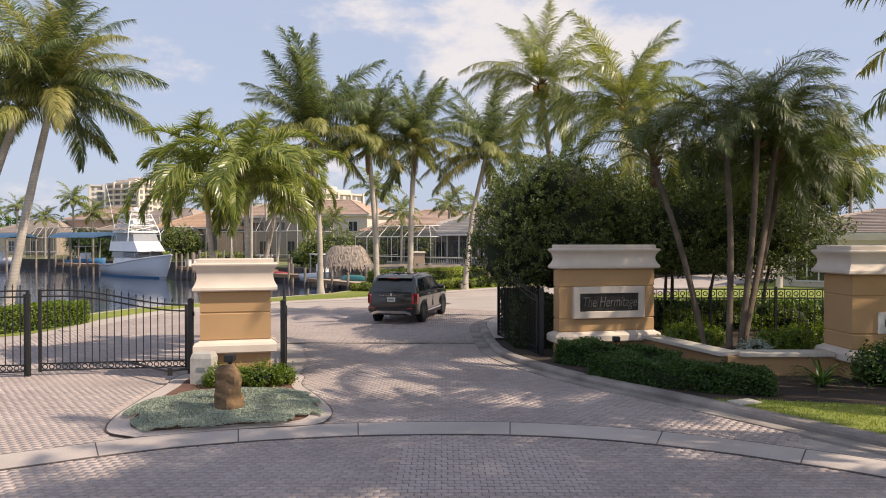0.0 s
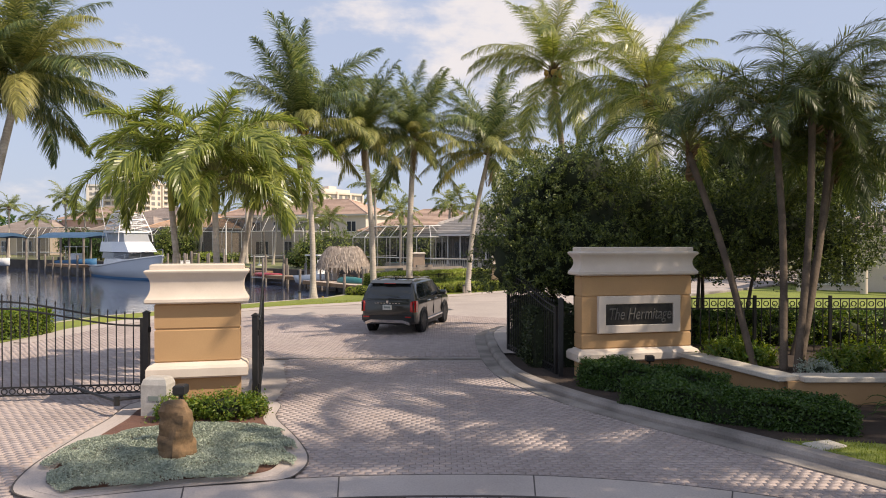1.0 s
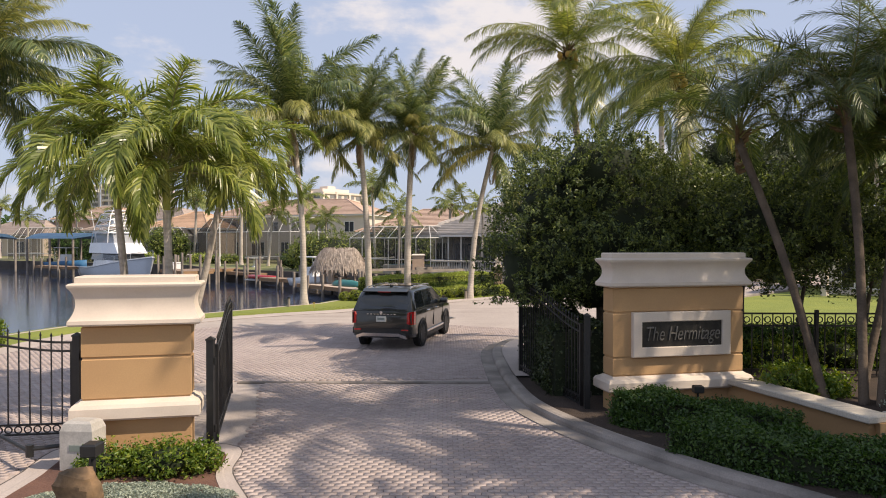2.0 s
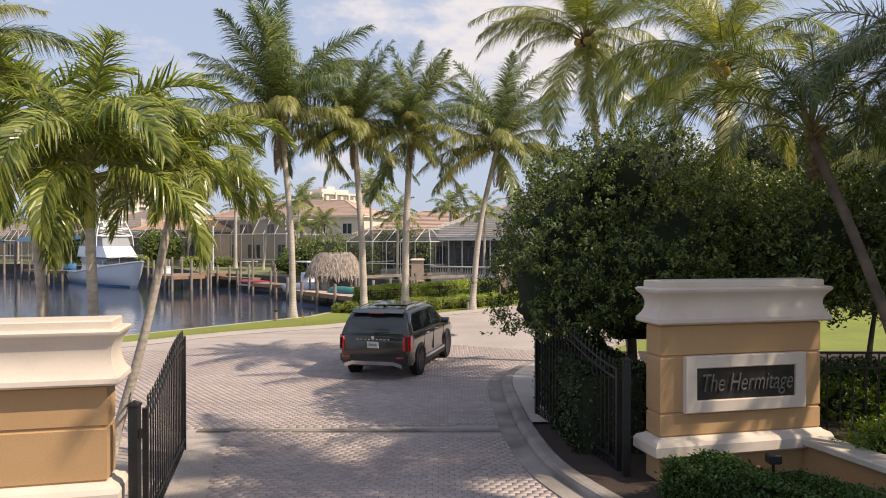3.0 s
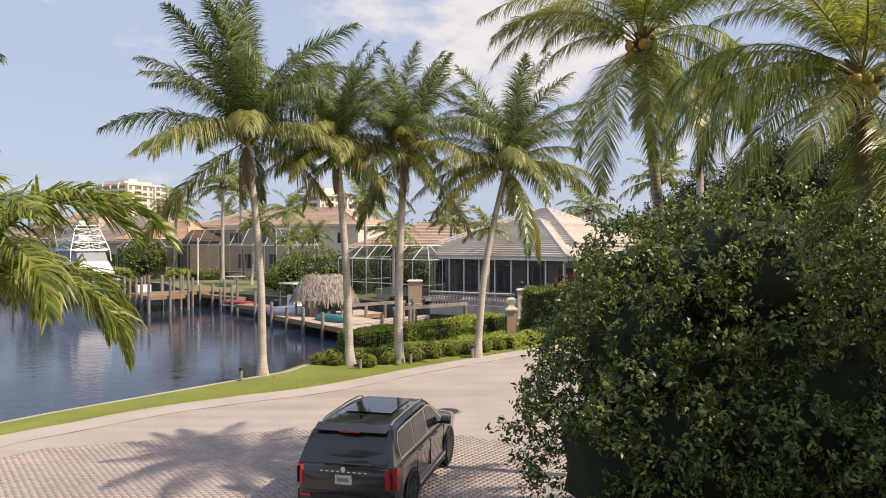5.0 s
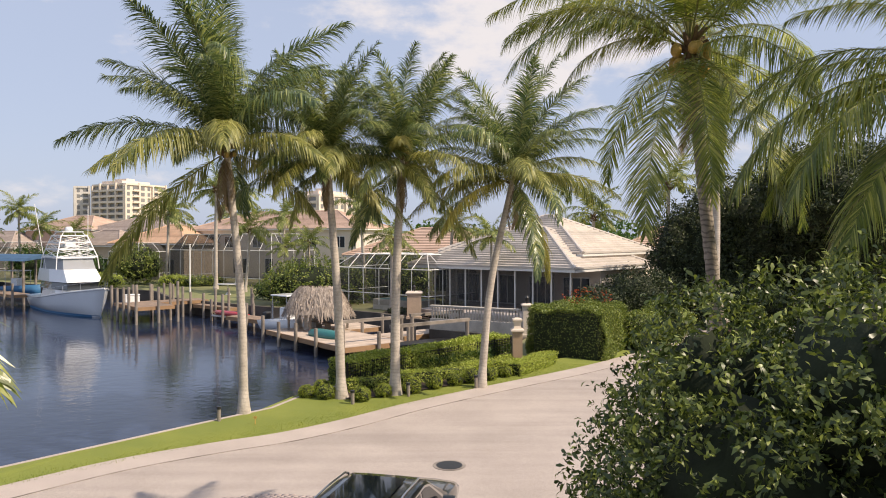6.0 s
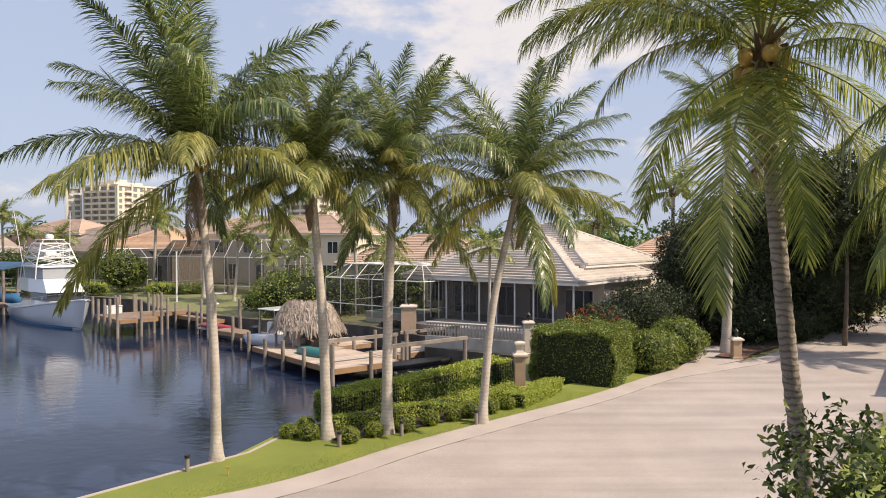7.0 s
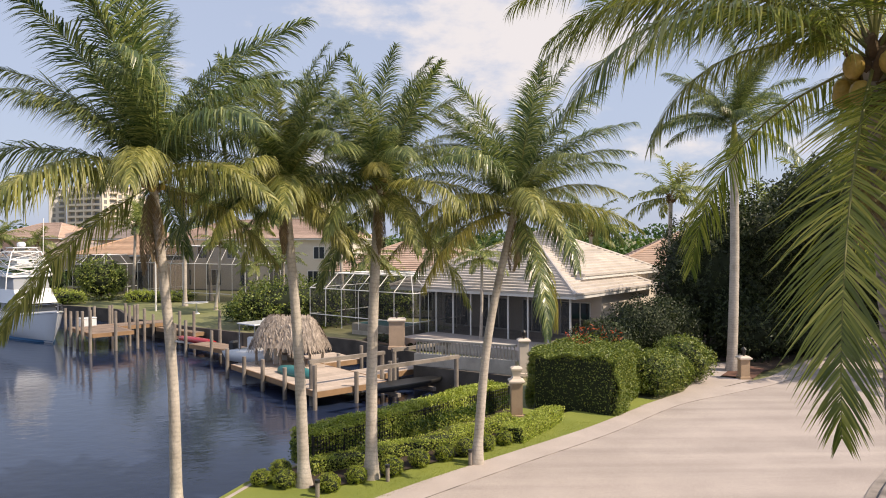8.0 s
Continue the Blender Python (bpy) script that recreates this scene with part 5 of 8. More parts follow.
def boulder():
    root = thing("boulder", "upright brown boulder in the ground cover", "boulder", pose(-3.60, 11.98, 0.0))
    s = Soup()
    rows = []
    rr = random.Random(4)
    for i, (z, r) in enumerate(((-0.05, 0.25), (0.08, 0.265), (0.24, 0.25), (0.4, 0.215), (0.56, 0.23), (0.72, 0.215), (0.82, 0.17), (0.86, 0.07))):
        rows.append([(r * (1 + 0.16 * math.sin(3 * w + z * 4) + 0.10 * math.sin(5 * w + z * 9) + rr.uniform(-0.05, 0.05)) * math.cos(w) * 0.95, r * 0.8 * (1 + 0.14 * math.cos(4 * w - z * 5)) * math.sin(w), z + 0.03 * math.sin(2 * w)) for w in [2 * math.pi * j / 22 for j in range(22)]])
    fine_rows = []
    for a, b in zip(rows, rows[1:]):
        for k in range(4):
            ring_k = []
            for p, q in zip(a, b):
                v = Vector(p).lerp(Vector(q), k / 4)
                n = noise.noise(v * 7) * 0.045 + noise.noise(v * 17 + Vector((3, 1, 2))) * 0.022
                ring_k.append((v.x * (1 + n / 0.28), v.y * (1 + n / 0.24), v.z + n * 0.3))
            fine_rows.append(ring_k)
    s.rings(fine_rows)
    smooth_by_angle(part("stone", s, M["rock"], root), 24)


boulder()
spot = thing("garden_spotlight", "small black spotlight behind the boulder", "lamp", pose(-3.72, 12.5, 0.05))
part("stake", Soup().tube([(0, 0, -0.03), (0, 0, 0.78)], 0.035, 8), M["iron"], spot)
part("lamp_head", Soup().box(-0.08, 0.08, -0.1, 0.09, 0.78, 0.92, bevel=0.02), M["iron"], spot)
bx = thing("gate_operator", "pale grey gate operator box beside the pier", "gate operator", pose(-4.88, 14.62, 0.08, 0, 0, -4))
part("housing", rect_rings([(0.22, 0.17, -0.05), (0.22, 0.17, 0.48), (0.19, 0.14, 0.57), (0.15, 0.1, 0.6)]), M["box_grey"], bx)
part("label_panel", Soup().box(-0.09, 0.09, -0.178, -0.172, 0.22, 0.30), M["bar_grey"], bx)
arm = bx
INV = bx.matrix_basis.inverted()
part("upper_arm", Soup().tube([(-4.95, 14.75, 0.33), (-5.55, 14.55, 0.30)], 0.028, 8), M["iron"], arm, "", INV)
part("lower_arm", Soup().tube([(-5.55, 14.55, 0.27), (-6.9, 15.75, 0.27)], 0.026, 8), M["iron"], arm, "", INV)
part("elbow", Soup().tube([(-5.55, 14.55, 0.2), (-5.55, 14.55, 0.36)], 0.05, 10), M["iron"], arm, "", INV)
part("foot", Soup().tube([(-5.0, 14.73, -0.02), (-4.97, 14.74, 0.34)], 0.03, 8), M["iron"], arm, "", INV)

# hedge along the west edge of the drive
hedge("low_hedge", "low yellow-green hedge on the bank beside the drive", [(-17.6, 19.8), (-15.0, 21.9), (-13.6, 24.2), (-13.3, 25.9)], 1.1, 0.75, 14000, 0.09, M["shrub"], 43, 0.0)

# the dark tree behind the sign pier, a clipped block behind the open gate, and their neighbours
shrub("broadleaf_tree", "dense dark broadleaf tree with leathery leaves behind the sign pier",
      [(3.5, 21.3, 3.0, 2.0, 1.7, 1.75), (2.05, 21.3, 2.35, 1.05, 1.1, 0.95), (5.2, 22.2, 3.1, 1.7, 1.5, 1.5), (2.35, 21.2, 3.7, 0.95, 1.0, 0.85), (3.3, 20.9, 4.55, 1.1, 1.0, 0.85), (2.75, 22.3, 3.3, 1.3, 1.2, 1.2), (5.0, 21.4, 3.6, 1.3, 1.1, 0.9), (6.6, 21.5, 3.3, 1.1, 1.0, 0.9), (2.55, 22.3, 4.15, 0.8, 0.85, 0.85), (3.9, 22.4, 4.2, 1.2, 1.0, 0.9)],
      200000, 0.072, M["ficus"], 61, "tree", inner=0.76, floor=1.6, sprig=11, slim=0.44, clumps=620, blunt=True,
      stems=[((3.5, 21.2, 0.0), (3.4, 21.2, 2.6), 0.13), ((3.5, 21.2, 0.6), (2.5, 21.5, 2.2), 0.08), ((3.6, 21.3, 0.5), (4.8, 22.2, 2.6), 0.09)])
shrub("broadleaf_tree", "dark broadleaf tree with open lower branches in the bed",
      [(6.6, 21.0, 3.25, 1.7, 1.4, 1.1), (8.4, 21.6, 3.25, 1.6, 1.4, 1.1), (7.4, 23.2, 3.35, 1.8, 1.4, 1.2), (10.2, 22.0, 3.15, 1.4, 1.4, 1.1)],
      80000, 0.095, M["ficus"], 62, "tree", inner=0.6, floor=1.8, sprig=11, slim=0.42, clumps=330,
      stems=[((6.4, 20.7, 0.0), (6.6, 21, 2.8), 0.07), ((7.6, 20.9, 0.0), (8.3, 21.5, 2.8), 0.07), ((9.6, 21.6, 0.0), (10.1, 22, 2.6), 0.08), ((7.2, 22.6, 0), (7.4, 23.1, 2.8), 0.08)])
# shade behind the gate is put into this hedge's near-black leaf colour
hedge("clipped_hedge", "clipped dark hedge block behind the open gate leaf", [(2.5, 18.75), (2.35, 22.4)], 1.1, 1.35, 16000, 0.07, M["dark_tree"], 44, 0.08)

# tall and dark-leaved to stand in for the shade behind the fence
hedge("low_hedge", "hedge behind the garden fence, darkened to imitate shade", [(5.9, 20.6), (8.5, 20.4), (12.5, 20.6)], 0.9, 1.1, 12000, 0.08, M["hedge_dark"], 45, 0.1)


def spiky(x, y, z, n, L, seed):
    """A rosette of long arching strap leaves."""
    rng = random.Random(seed)
    root = thing("strap_leaf_plant", "dark rosette of arching strap leaves beside the pier", "plant", pose(x, y, z))
    for i in range(n):
        a, e = rng.uniform(0, 2 * math.pi), rng.uniform(0.5, 1.35)
        l, w = L * rng.uniform(0.7, 1.15), 0.028
        s = Soup()
        pts = []
        for k in range(6):
            u = k / 5
            el = e - 1.5 * u * u
            prev = pts[-1] if pts else Vector((0, 0, 0))
            pts.append(prev + Vector((math.cos(a) * math.cos(el), math.sin(a) * math.cos(el), math.sin(el))) * (l / 5 if k else 0))
        t = Vector((-math.sin(a), math.cos(a), 0))
        vs = []
        for k, p in enumerate(pts):
            ww = w * (1 - (k / 5) ** 2 * 0.95)
            vs += [p - t * ww, p - Vector((0, 0, 0.008)), p + t * ww]
        s.add(vs, [f for k in range(5) for f in ((3 * k, 3 * k + 1, 3 * k + 4, 3 * k + 3), (3 * k + 1, 3 * k + 2, 3 * k + 5, 3 * k + 4))])
        part("strap_leaf", s, M["hedge_dark"], root)


spiky(7.35, 13.9, 0.1, 26, 1.0, 7)
spiky(8.6, 13.4, 0.1, 20, 0.85, 8)
spiky(9.6, 13.9, 0.1, 20, 0.9, 9)
cover = thing("manhole_cover", "dark iron manhole cover in the road", "manhole cover", pose(0.0, 33.5, 0.0))
part("lid", Soup().tube([(0, 0, -0.05), (0, 0, 0.004)], 0.33, 24), M["iron"], cover)
part("rim", Soup().tube([(0, 0, -0.05), (0, 0, -0.002)], 0.42, 24), M["kerb"], cover)

shrub("low_shrub", "dark low shrub beside the pier", [(8.9, 14.2, 0.4, 0.7, 0.5, 0.45)], 4000, 0.08, M["hedge_dark"], 560, sprig=7, group="planter shrubs")
shrub("grey_shrub", "low pale grey shrub at the planter edge", [(6.85, 15.75, 0.55, 0.32, 0.24, 0.18)], 1400, 0.05, M["silver"], 571, floor=0.44, group="planter shrubs", sprig=8, inner=0.5)
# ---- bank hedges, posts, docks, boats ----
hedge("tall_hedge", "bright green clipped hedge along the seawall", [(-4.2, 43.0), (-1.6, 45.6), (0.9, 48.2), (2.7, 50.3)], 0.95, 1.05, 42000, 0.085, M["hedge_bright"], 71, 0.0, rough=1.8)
# added layer of darker leaves imitates the shaded side of the hedge
hedge("creeper_growth", "darker leaf layer imitating shade along the foot of the hedge", [(-4.2, 43.0), (-1.6, 45.6), (0.9, 48.2), (2.7, 50.3)], 1.06, 0.66, 22000, 0.08, M["hedge_dark"], 70, 0.0, rough=1.8)
for i, (x, y) in enumerate(((-5.0, 41.0), (-4.3, 40.8), (-3.0, 40.5), (-2.3, 41.2), (-1.3, 41.8), (-0.5, 42.6), (0.3, 43.2), (1.0, 43.7), (1.7, 44.3), (-4.6, 41.8), (2.4, 44.9))):
    k = 0.9 + 0.2 * ((i * 37) % 10) / 10
    shrub("clipped_shrub", "small rounded clipped shrub on the bank lawn", [(x, y, 0.26 * k, 0.34 * k, 0.33 * k, 0.29 * k)], 2600, 0.05, M["ball"], 700 + i, group="clipped shrubs on the bank", inner=0.86, floor=0.02, jitter=0.6)
bed_sheet("mulch_strip", [(-5.4, 41.2), (-3.1, 40.6), (-1.6, 41.6), (0.4, 43.2), (2.6, 45.4), (4.2, 48.2), (2.9, 49.7), (-3.9, 42.9)], 0.075, M["soil"], "dark mulch strip between the hedges", "planting bed")
hedge("low_hedge", "low clipped hedge at the end of the bank lawn", [(2.7, 45.2), (3.7, 46.6), (4.7, 48.2)], 0.8, 0.5, 9000, 0.07, M["hedge_bright"], 72, 0.0)
hedge("low_hedge", "low clipped hedge behind the squarish shrubs", [(-3.8, 42.0), (0.1, 44.6), (2.9, 47.2)], 0.7, 0.42, 14000, 0.07, M["hedge_bright"], 73, 0.0, rough=2)
stk = thing("marker_stake", "small yellow marker stake in the lawn", "stake", pose(-5.9, 37.4, 0))
part("rod", Soup().tube([(0, 0, -0.05), (0, 0, 0.26)], 0.015, 6), M["nut"], stk)
part("flag", Soup().box(-0.05, 0.05, -0.012, 0.012, 0.2, 0.27), M["nut"], stk)
hedge("block_hedge", "large clipped hedge block with dark sides", [(5.65, 49.5), (7.6, 53.3)], 3.7, 2.25, 66000, 0.085, M["hedge"], 74, 0.0, rough=2.6)
shrub("round_shrub", "round green shrub beside the hedge block", [(10.6, 53.6, 0.9, 1.5, 1.4, 1.0), (12.3, 55.4, 1.05, 1.5, 1.4, 1.2)], 16000, 0.12, M["hedge"], 75)
shrub("round_shrub", "round green shrub beside the hedge block", [(10.0, 52.7, 0.85, 1.1, 1.1, 1.05)], 6000, 0.11, M["hedge"], 76)
shrub("flowering_shrub", "thin shrub with red blossoms behind the hedge block", [(7.4, 53.0, 2.6, 1.3, 0.7, 0.5)], 110, 0.17, M["red_flower"], 77, inner=0, slim=0.25)
shrub("garden_shrub", "green shrub behind the hedge block", [(7.4, 53.9, 1.3, 1.7, 1.0, 1.25)], 4000, 0.13, M["hedge"], 79)
shrub("dark_shrub", "tall dark shrub before the house corner", [(9.0, 57.6, 1.4, 2.0, 1.6, 1.5), (11.6, 59.4, 1.9, 2.3, 1.8, 1.95), (13.6, 61.2, 1.8, 1.8, 1.8, 1.9)], 22000, 0.14, M["dark_tree"], 78)

fence2 = thing("bank_fence", "black iron grid fence along the front of the hedge", "fence", pose(0, 0, 0))
fa, fb = Vector((-3.78, 42.58, 0)), Vector((3.12, 49.85, 0))
for i in range(9):
    p = fa.lerp(fb, i / 8)
    part("post", Soup().box(p.x - 0.03, p.x + 0.03, p.y - 0.03, p.y + 0.03, 0, 1.0), M["iron"], fence2)
for i in range(7):
    z = 0.12 + i * 0.135
    part("rail", Soup().tube([fa + Vector((0, 0, z)), fb + Vector((0, 0, z))], 0.015, 5), M["iron"], fence2)
for i in range(84):
    p = fa.lerp(fb, (i + 0.5) / 84)
    part("picket", Soup().box(p.x - 0.012, p.x + 0.012, p.y - 0.012, p.y + 0.012, 0.06, 0.96), M["iron"], fence2)


def garden_post(x, y, h, lantern, mat_name, label, k=0.22):
    root = thing("stone_post", label, "post", pose(x, y, 0))
    part("shaft", rect_rings([(k + 0.05, k + 0.05, -0.05), (k + 0.05, k + 0.05, 0.12), (k, k, 0.15), (k, k, h - 0.18)]), M[mat_name], root)
    part("cap", rect_rings([(k + 0.01, k + 0.01, h - 0.18), (k + 0.09, k + 0.09, h - 0.13), (k + 0.09, k + 0.09, h - 0.07), (k - 0.02, k - 0.02, h)]), M["stucco_cream"], root)
    if lantern:
        s = Soup().tube([(0, 0, h), (0, 0, h + 0.08)], 0.05, 8)
        s.rings([[(r * math.cos(w), r * math.sin(w), h + z) for w in [j * math.pi / 4 for j in range(8)]] for r, z in ((0.06, 0.08), (0.10, 0.12), (0.12, 0.32), (0.14, 0.33), (0.03, 0.45), (0.01, 0.52))])
        part("lantern", s, M["iron"], root, "small dark lantern")
    else:
        part("finial", rect_rings([(0.19, 0.19, h), (0.14, 0.14, h + 0.1), (0.17, 0.17, h + 0.28), (0.22, 0.22, h + 0.36), (0.22, 0.22, h + 0.42), (0.1, 0.1, h + 0.48)]), M["stucco_cream"], root)


garden_post(3.28, 48.6, 1.55, False, "brick_post", "tan stone post with urn-shaped top beside the hedge")
garden_post(15.6, 55.9, 1.15, True, "brick_post", "coral stone post with a small lantern at the driveway")
bol = thing("bollard_light", "small grey-green bollard light on the lawn", "bollard", pose(-7.1, 37.7, 0), "bollard lights on the bank")
part("body", Soup().tube([(0, 0, -0.02), (0, 0, 0.42)], 0.06, 10), M["pile"], bol)
part("cap", Soup().tube([(0, 0, 0.42), (0, 0, 0.5)], 0.075, 10), M["iron"], bol)
for x, y in ((-3.25, 40.05), (-1.4, 41.3), (1.1, 42.7)):
    copy_thing(bol, pose(x, y, 0))

AX = Matrix(((0.765, 0.644, 0, 0), (-0.644, 0.765, 0, 0), (0, 0, 1, 0), (0, 0, 0, 1)))   # local x along the seawall, y inland


def deck(name, label, origin, parts, piles, zt=-0.45, boards=True, axes=None, wood="dock_wood"):
    """A dock: plank panels (x0, x1, y0, y1), fascia and piles, in its own axes."""
    root = thing(name, label, "dock", Matrix.Translation((origin[0], origin[1], 0)) @ (axes or AX))
    for x0, x1, y0, y1 in parts:
        n = max(1, int((x1 - x0) / 0.19)) if boards else 1
        w = (x1 - x0) / n
        for i in range(n):
            part("plank", Soup().box(x0 + i * w + 0.008, x0 + (i + 1) * w - 0.008, y0, y1, zt - 0.05, zt), M[wood], root)
        s = Soup().box(x0 - 0.03, x1 + 0.03, y0 - 0.06, y0 - 0.003, zt - 0.3, zt - 0.01).box(x0 - 0.03, x1 + 0.03, y1 + 0.003, y1 + 0.06, zt - 0.3, zt - 0.01)
        s.box(x1 + 0.003, x1 + 0.06, y0, y1, zt - 0.3, zt - 0.01).box(x0 - 0.06, x0 - 0.003, y0, y1, zt - 0.3, zt - 0.01)
        part("fascia", s, M["dock_edge"], root)
    for x, y, h in piles:
        part("piling", Soup().tube([(x, y, -3.0), (x, y, h)], 0.115, 9), M["pile"], root)
    return root


DOCK = Matrix(((0.62, 0.785, 0, 0), (-0.785, 0.62, 0, 0), (0, 0, 1, 0), (0, 0, 0, 1)))   # x along the dock's water edge, y inland
deck("dock", "timber dock with pale boards beside the thatched hut", (-12.0, 63.8),
     [(0, 10.2, 0, 4.2), (0, 3.4, 4.35, 7.0), (6.4, 8.4, 4.35, 9.6)],
     [(-0.2, -0.2, 0.5), (2.2, -0.2, 0.3), (4.6, -0.2, 0.45), (7.2, -0.2, 0.35), (10.35, -0.2, 0.9), (10.35, 2.2, 0.3), (10.35, 4.3, 0.6), (8.6, 6.0, 0.35), (8.6, 9.4, 0.5), (5.0, 4.4, 0.35), (-0.3, 3.4, 0.45), (6.2, 9.4, 0.5), (3.6, 6.9, 0.4)], axes=DOCK)
lift = thing("boat_lift", "timber boat lift beams on grey piles", "boat lift", Matrix.Translation((-12.0, 63.8, 0)) @ DOCK)
for x, y0, y1 in ((9.4, 0.0, 4.6), (13.0, 1.2, 6.8), (9.0, 5.4, 9.6)):
    part("beam", Soup().box(x - 0.1, x + 0.1, y0, y1, 0.82, 1.0), M["pile"], lift)
    for y in (y0 + 0.15, y1 - 0.15):
        part("post", Soup().tube([(x, y, -2.6), (x, y, 0.85)], 0.12, 9), M["pile"], lift)
skiff = thing("skiff", "low dark skiff on the lift beside the dock", "boat", Matrix.Translation((-12.0, 63.8, -0.75)) @ DOCK @ pose(11.2, 5.0, 0, 0, 0, 90))
part("hull", Soup().rings([[(x, w * math.cos(a), 0.3 + (hh * math.sin(a) if math.sin(a) < 0 else 0.04)) for a in [2 * math.pi * j / 10 for j in range(10)]] for x, w, hh in ((-2.3, 0.55, 0.3), (-1.2, 0.68, 0.34), (0.4, 0.66, 0.34), (1.6, 0.42, 0.3), (2.3, 0.06, 0.16))]), M["iron"], skiff, smooth=True)
part("cradle", Soup().box(-1.4, -1.2, -0.8, 0.8, -0.2, -0.02).box(0.9, 1.1, -0.8, 0.8, -0.2, -0.02), M["pile"], skiff)


def thatch_hut(x, y, z, a, b, ridge, h):
    """An oval open hut: log posts and a hipped roof of ragged palm thatch with a short ridge along x."""
    root = thing("thatched_hut", "oval hut with ragged grey-brown thatch on the dock", "hut", pose(x, y, 0, 0, 0, -14))
    for px, py in ((-a * 0.75, -b * 0.55), (0, -b * 0.75), (a * 0.75, -b * 0.55), (-a * 0.75, b * 0.55), (0, b * 0.75), (a * 0.75, b * 0.55)):
        part("post", Soup().tube([(px, py, -0.47), (px, py, z + 0.35)], 0.085, 8), M["pile"], root)

    def point(u, w):
        """u: 0 at the ridge to 1 at the eave; w: angle round the plan."""
        cx, sy = math.cos(w), math.sin(w)
        q = u ** 0.9
        px = math.copysign(abs(cx) ** 0.75, cx) * (ridge + (a - ridge) * q)
        py = math.copysign(abs(sy) ** 0.75, sy) * b * q
        return Vector((px, py, z + h * (1 - u ** 1.55)))

    part("roof", Soup().rings([[tuple(point(u, 2 * math.pi * j / 24) - Vector((0, 0, 0.06))) for j in range(24)] for u in (1.0, 0.85, 0.65, 0.45, 0.25, 0.08)]), M["thatch"], root)
    rng = random.Random(5)
    s = Soup()
    for i in range(4200):
        u = rng.random() ** 0.7
        w = rng.uniform(0, 2 * math.pi)
        p = point(u, w) + Vector((0, 0, rng.uniform(-0.02, 0.09)))
        q = point(min(1.0, u + 0.18), w + rng.uniform(-0.1, 0.1))
        d = (q - p)
        d = d.normalized() if d.length > 0.05 and u < 0.84 else (Vector((math.cos(w) * 0.45, math.sin(w) * 0.45, -1))).normalized()
        d = (d + Vector((rng.uniform(-.22, .22), rng.uniform(-.22, .22), rng.uniform(-.25, .12)))).normalized()
        ln = rng.uniform(0.25, 0.62)
        wd = rng.uniform(0.015, 0.045)
        t = d.cross(Vector((0, 0, 1))).normalized() * wd
        e = p + d * ln - Vector((0, 0, ln * 0.12))
        s.add([p - t, p + t, e + t * 0.4, e - t * 0.4], [(0, 1, 2, 3)])
    part("thatch_fringe", s, M["thatch"], root)


thatch_hut(-8.6, 64.2, 0.74, 2.3, 1.75, 1.2, 1.7)
bench = thing("dock_bench", "grey timber bench under the thatched hut", "bench", Matrix.Translation((-8.6, 64.4, -0.45)) @ DOCK)
part("seat", Soup().box(-1.4, 1.4, -0.25, 0.25, 0.42, 0.48), M["pile"], bench)
for bx_ in (-1.2, 0.0, 1.2):
    part("leg", Soup().box(bx_ - 0.05, bx_ + 0.05, -0.2, 0.2, 0, 0.42), M["pile"], bench)
kay = thing("kayak", "teal upturned kayak on the dock", "kayak", Matrix.Translation((-12.0, 63.8, -0.45)) @ DOCK @ pose(5.6, 1.3, 0, 0, 0, 8))
part("hull", Soup().rings([[(x, w * math.cos(a), 0.02 + hh * max(0, math.sin(a))) for a in [math.pi * j / 8 for j in range(9)]] for x, w, hh in ((-1.7, 0.05, 0.2), (-1.3, 0.32, 0.38), (-0.5, 0.46, 0.48), (0.6, 0.46, 0.48), (1.3, 0.34, 0.4), (1.7, 0.1, 0.25))]), M["kayak"], kay, smooth=True)
tbl = thing("dock_table", "white fish cleaning table on the dock", "table", Matrix.Translation((-12.0, 63.8, -0.45)) @ DOCK @ pose(0.9, 2.2, 0))
part("top", Soup().box(-0.8, 0.8, -0.35, 0.35, 0.92, 0.98, bevel=0.01), M["white_metal"], tbl)
for x in (-0.65, 0.65):
    part("leg", Soup().box(x - 0.04, x + 0.04, -0.25, 0.25, 0, 0.92), M["white_metal"], tbl)


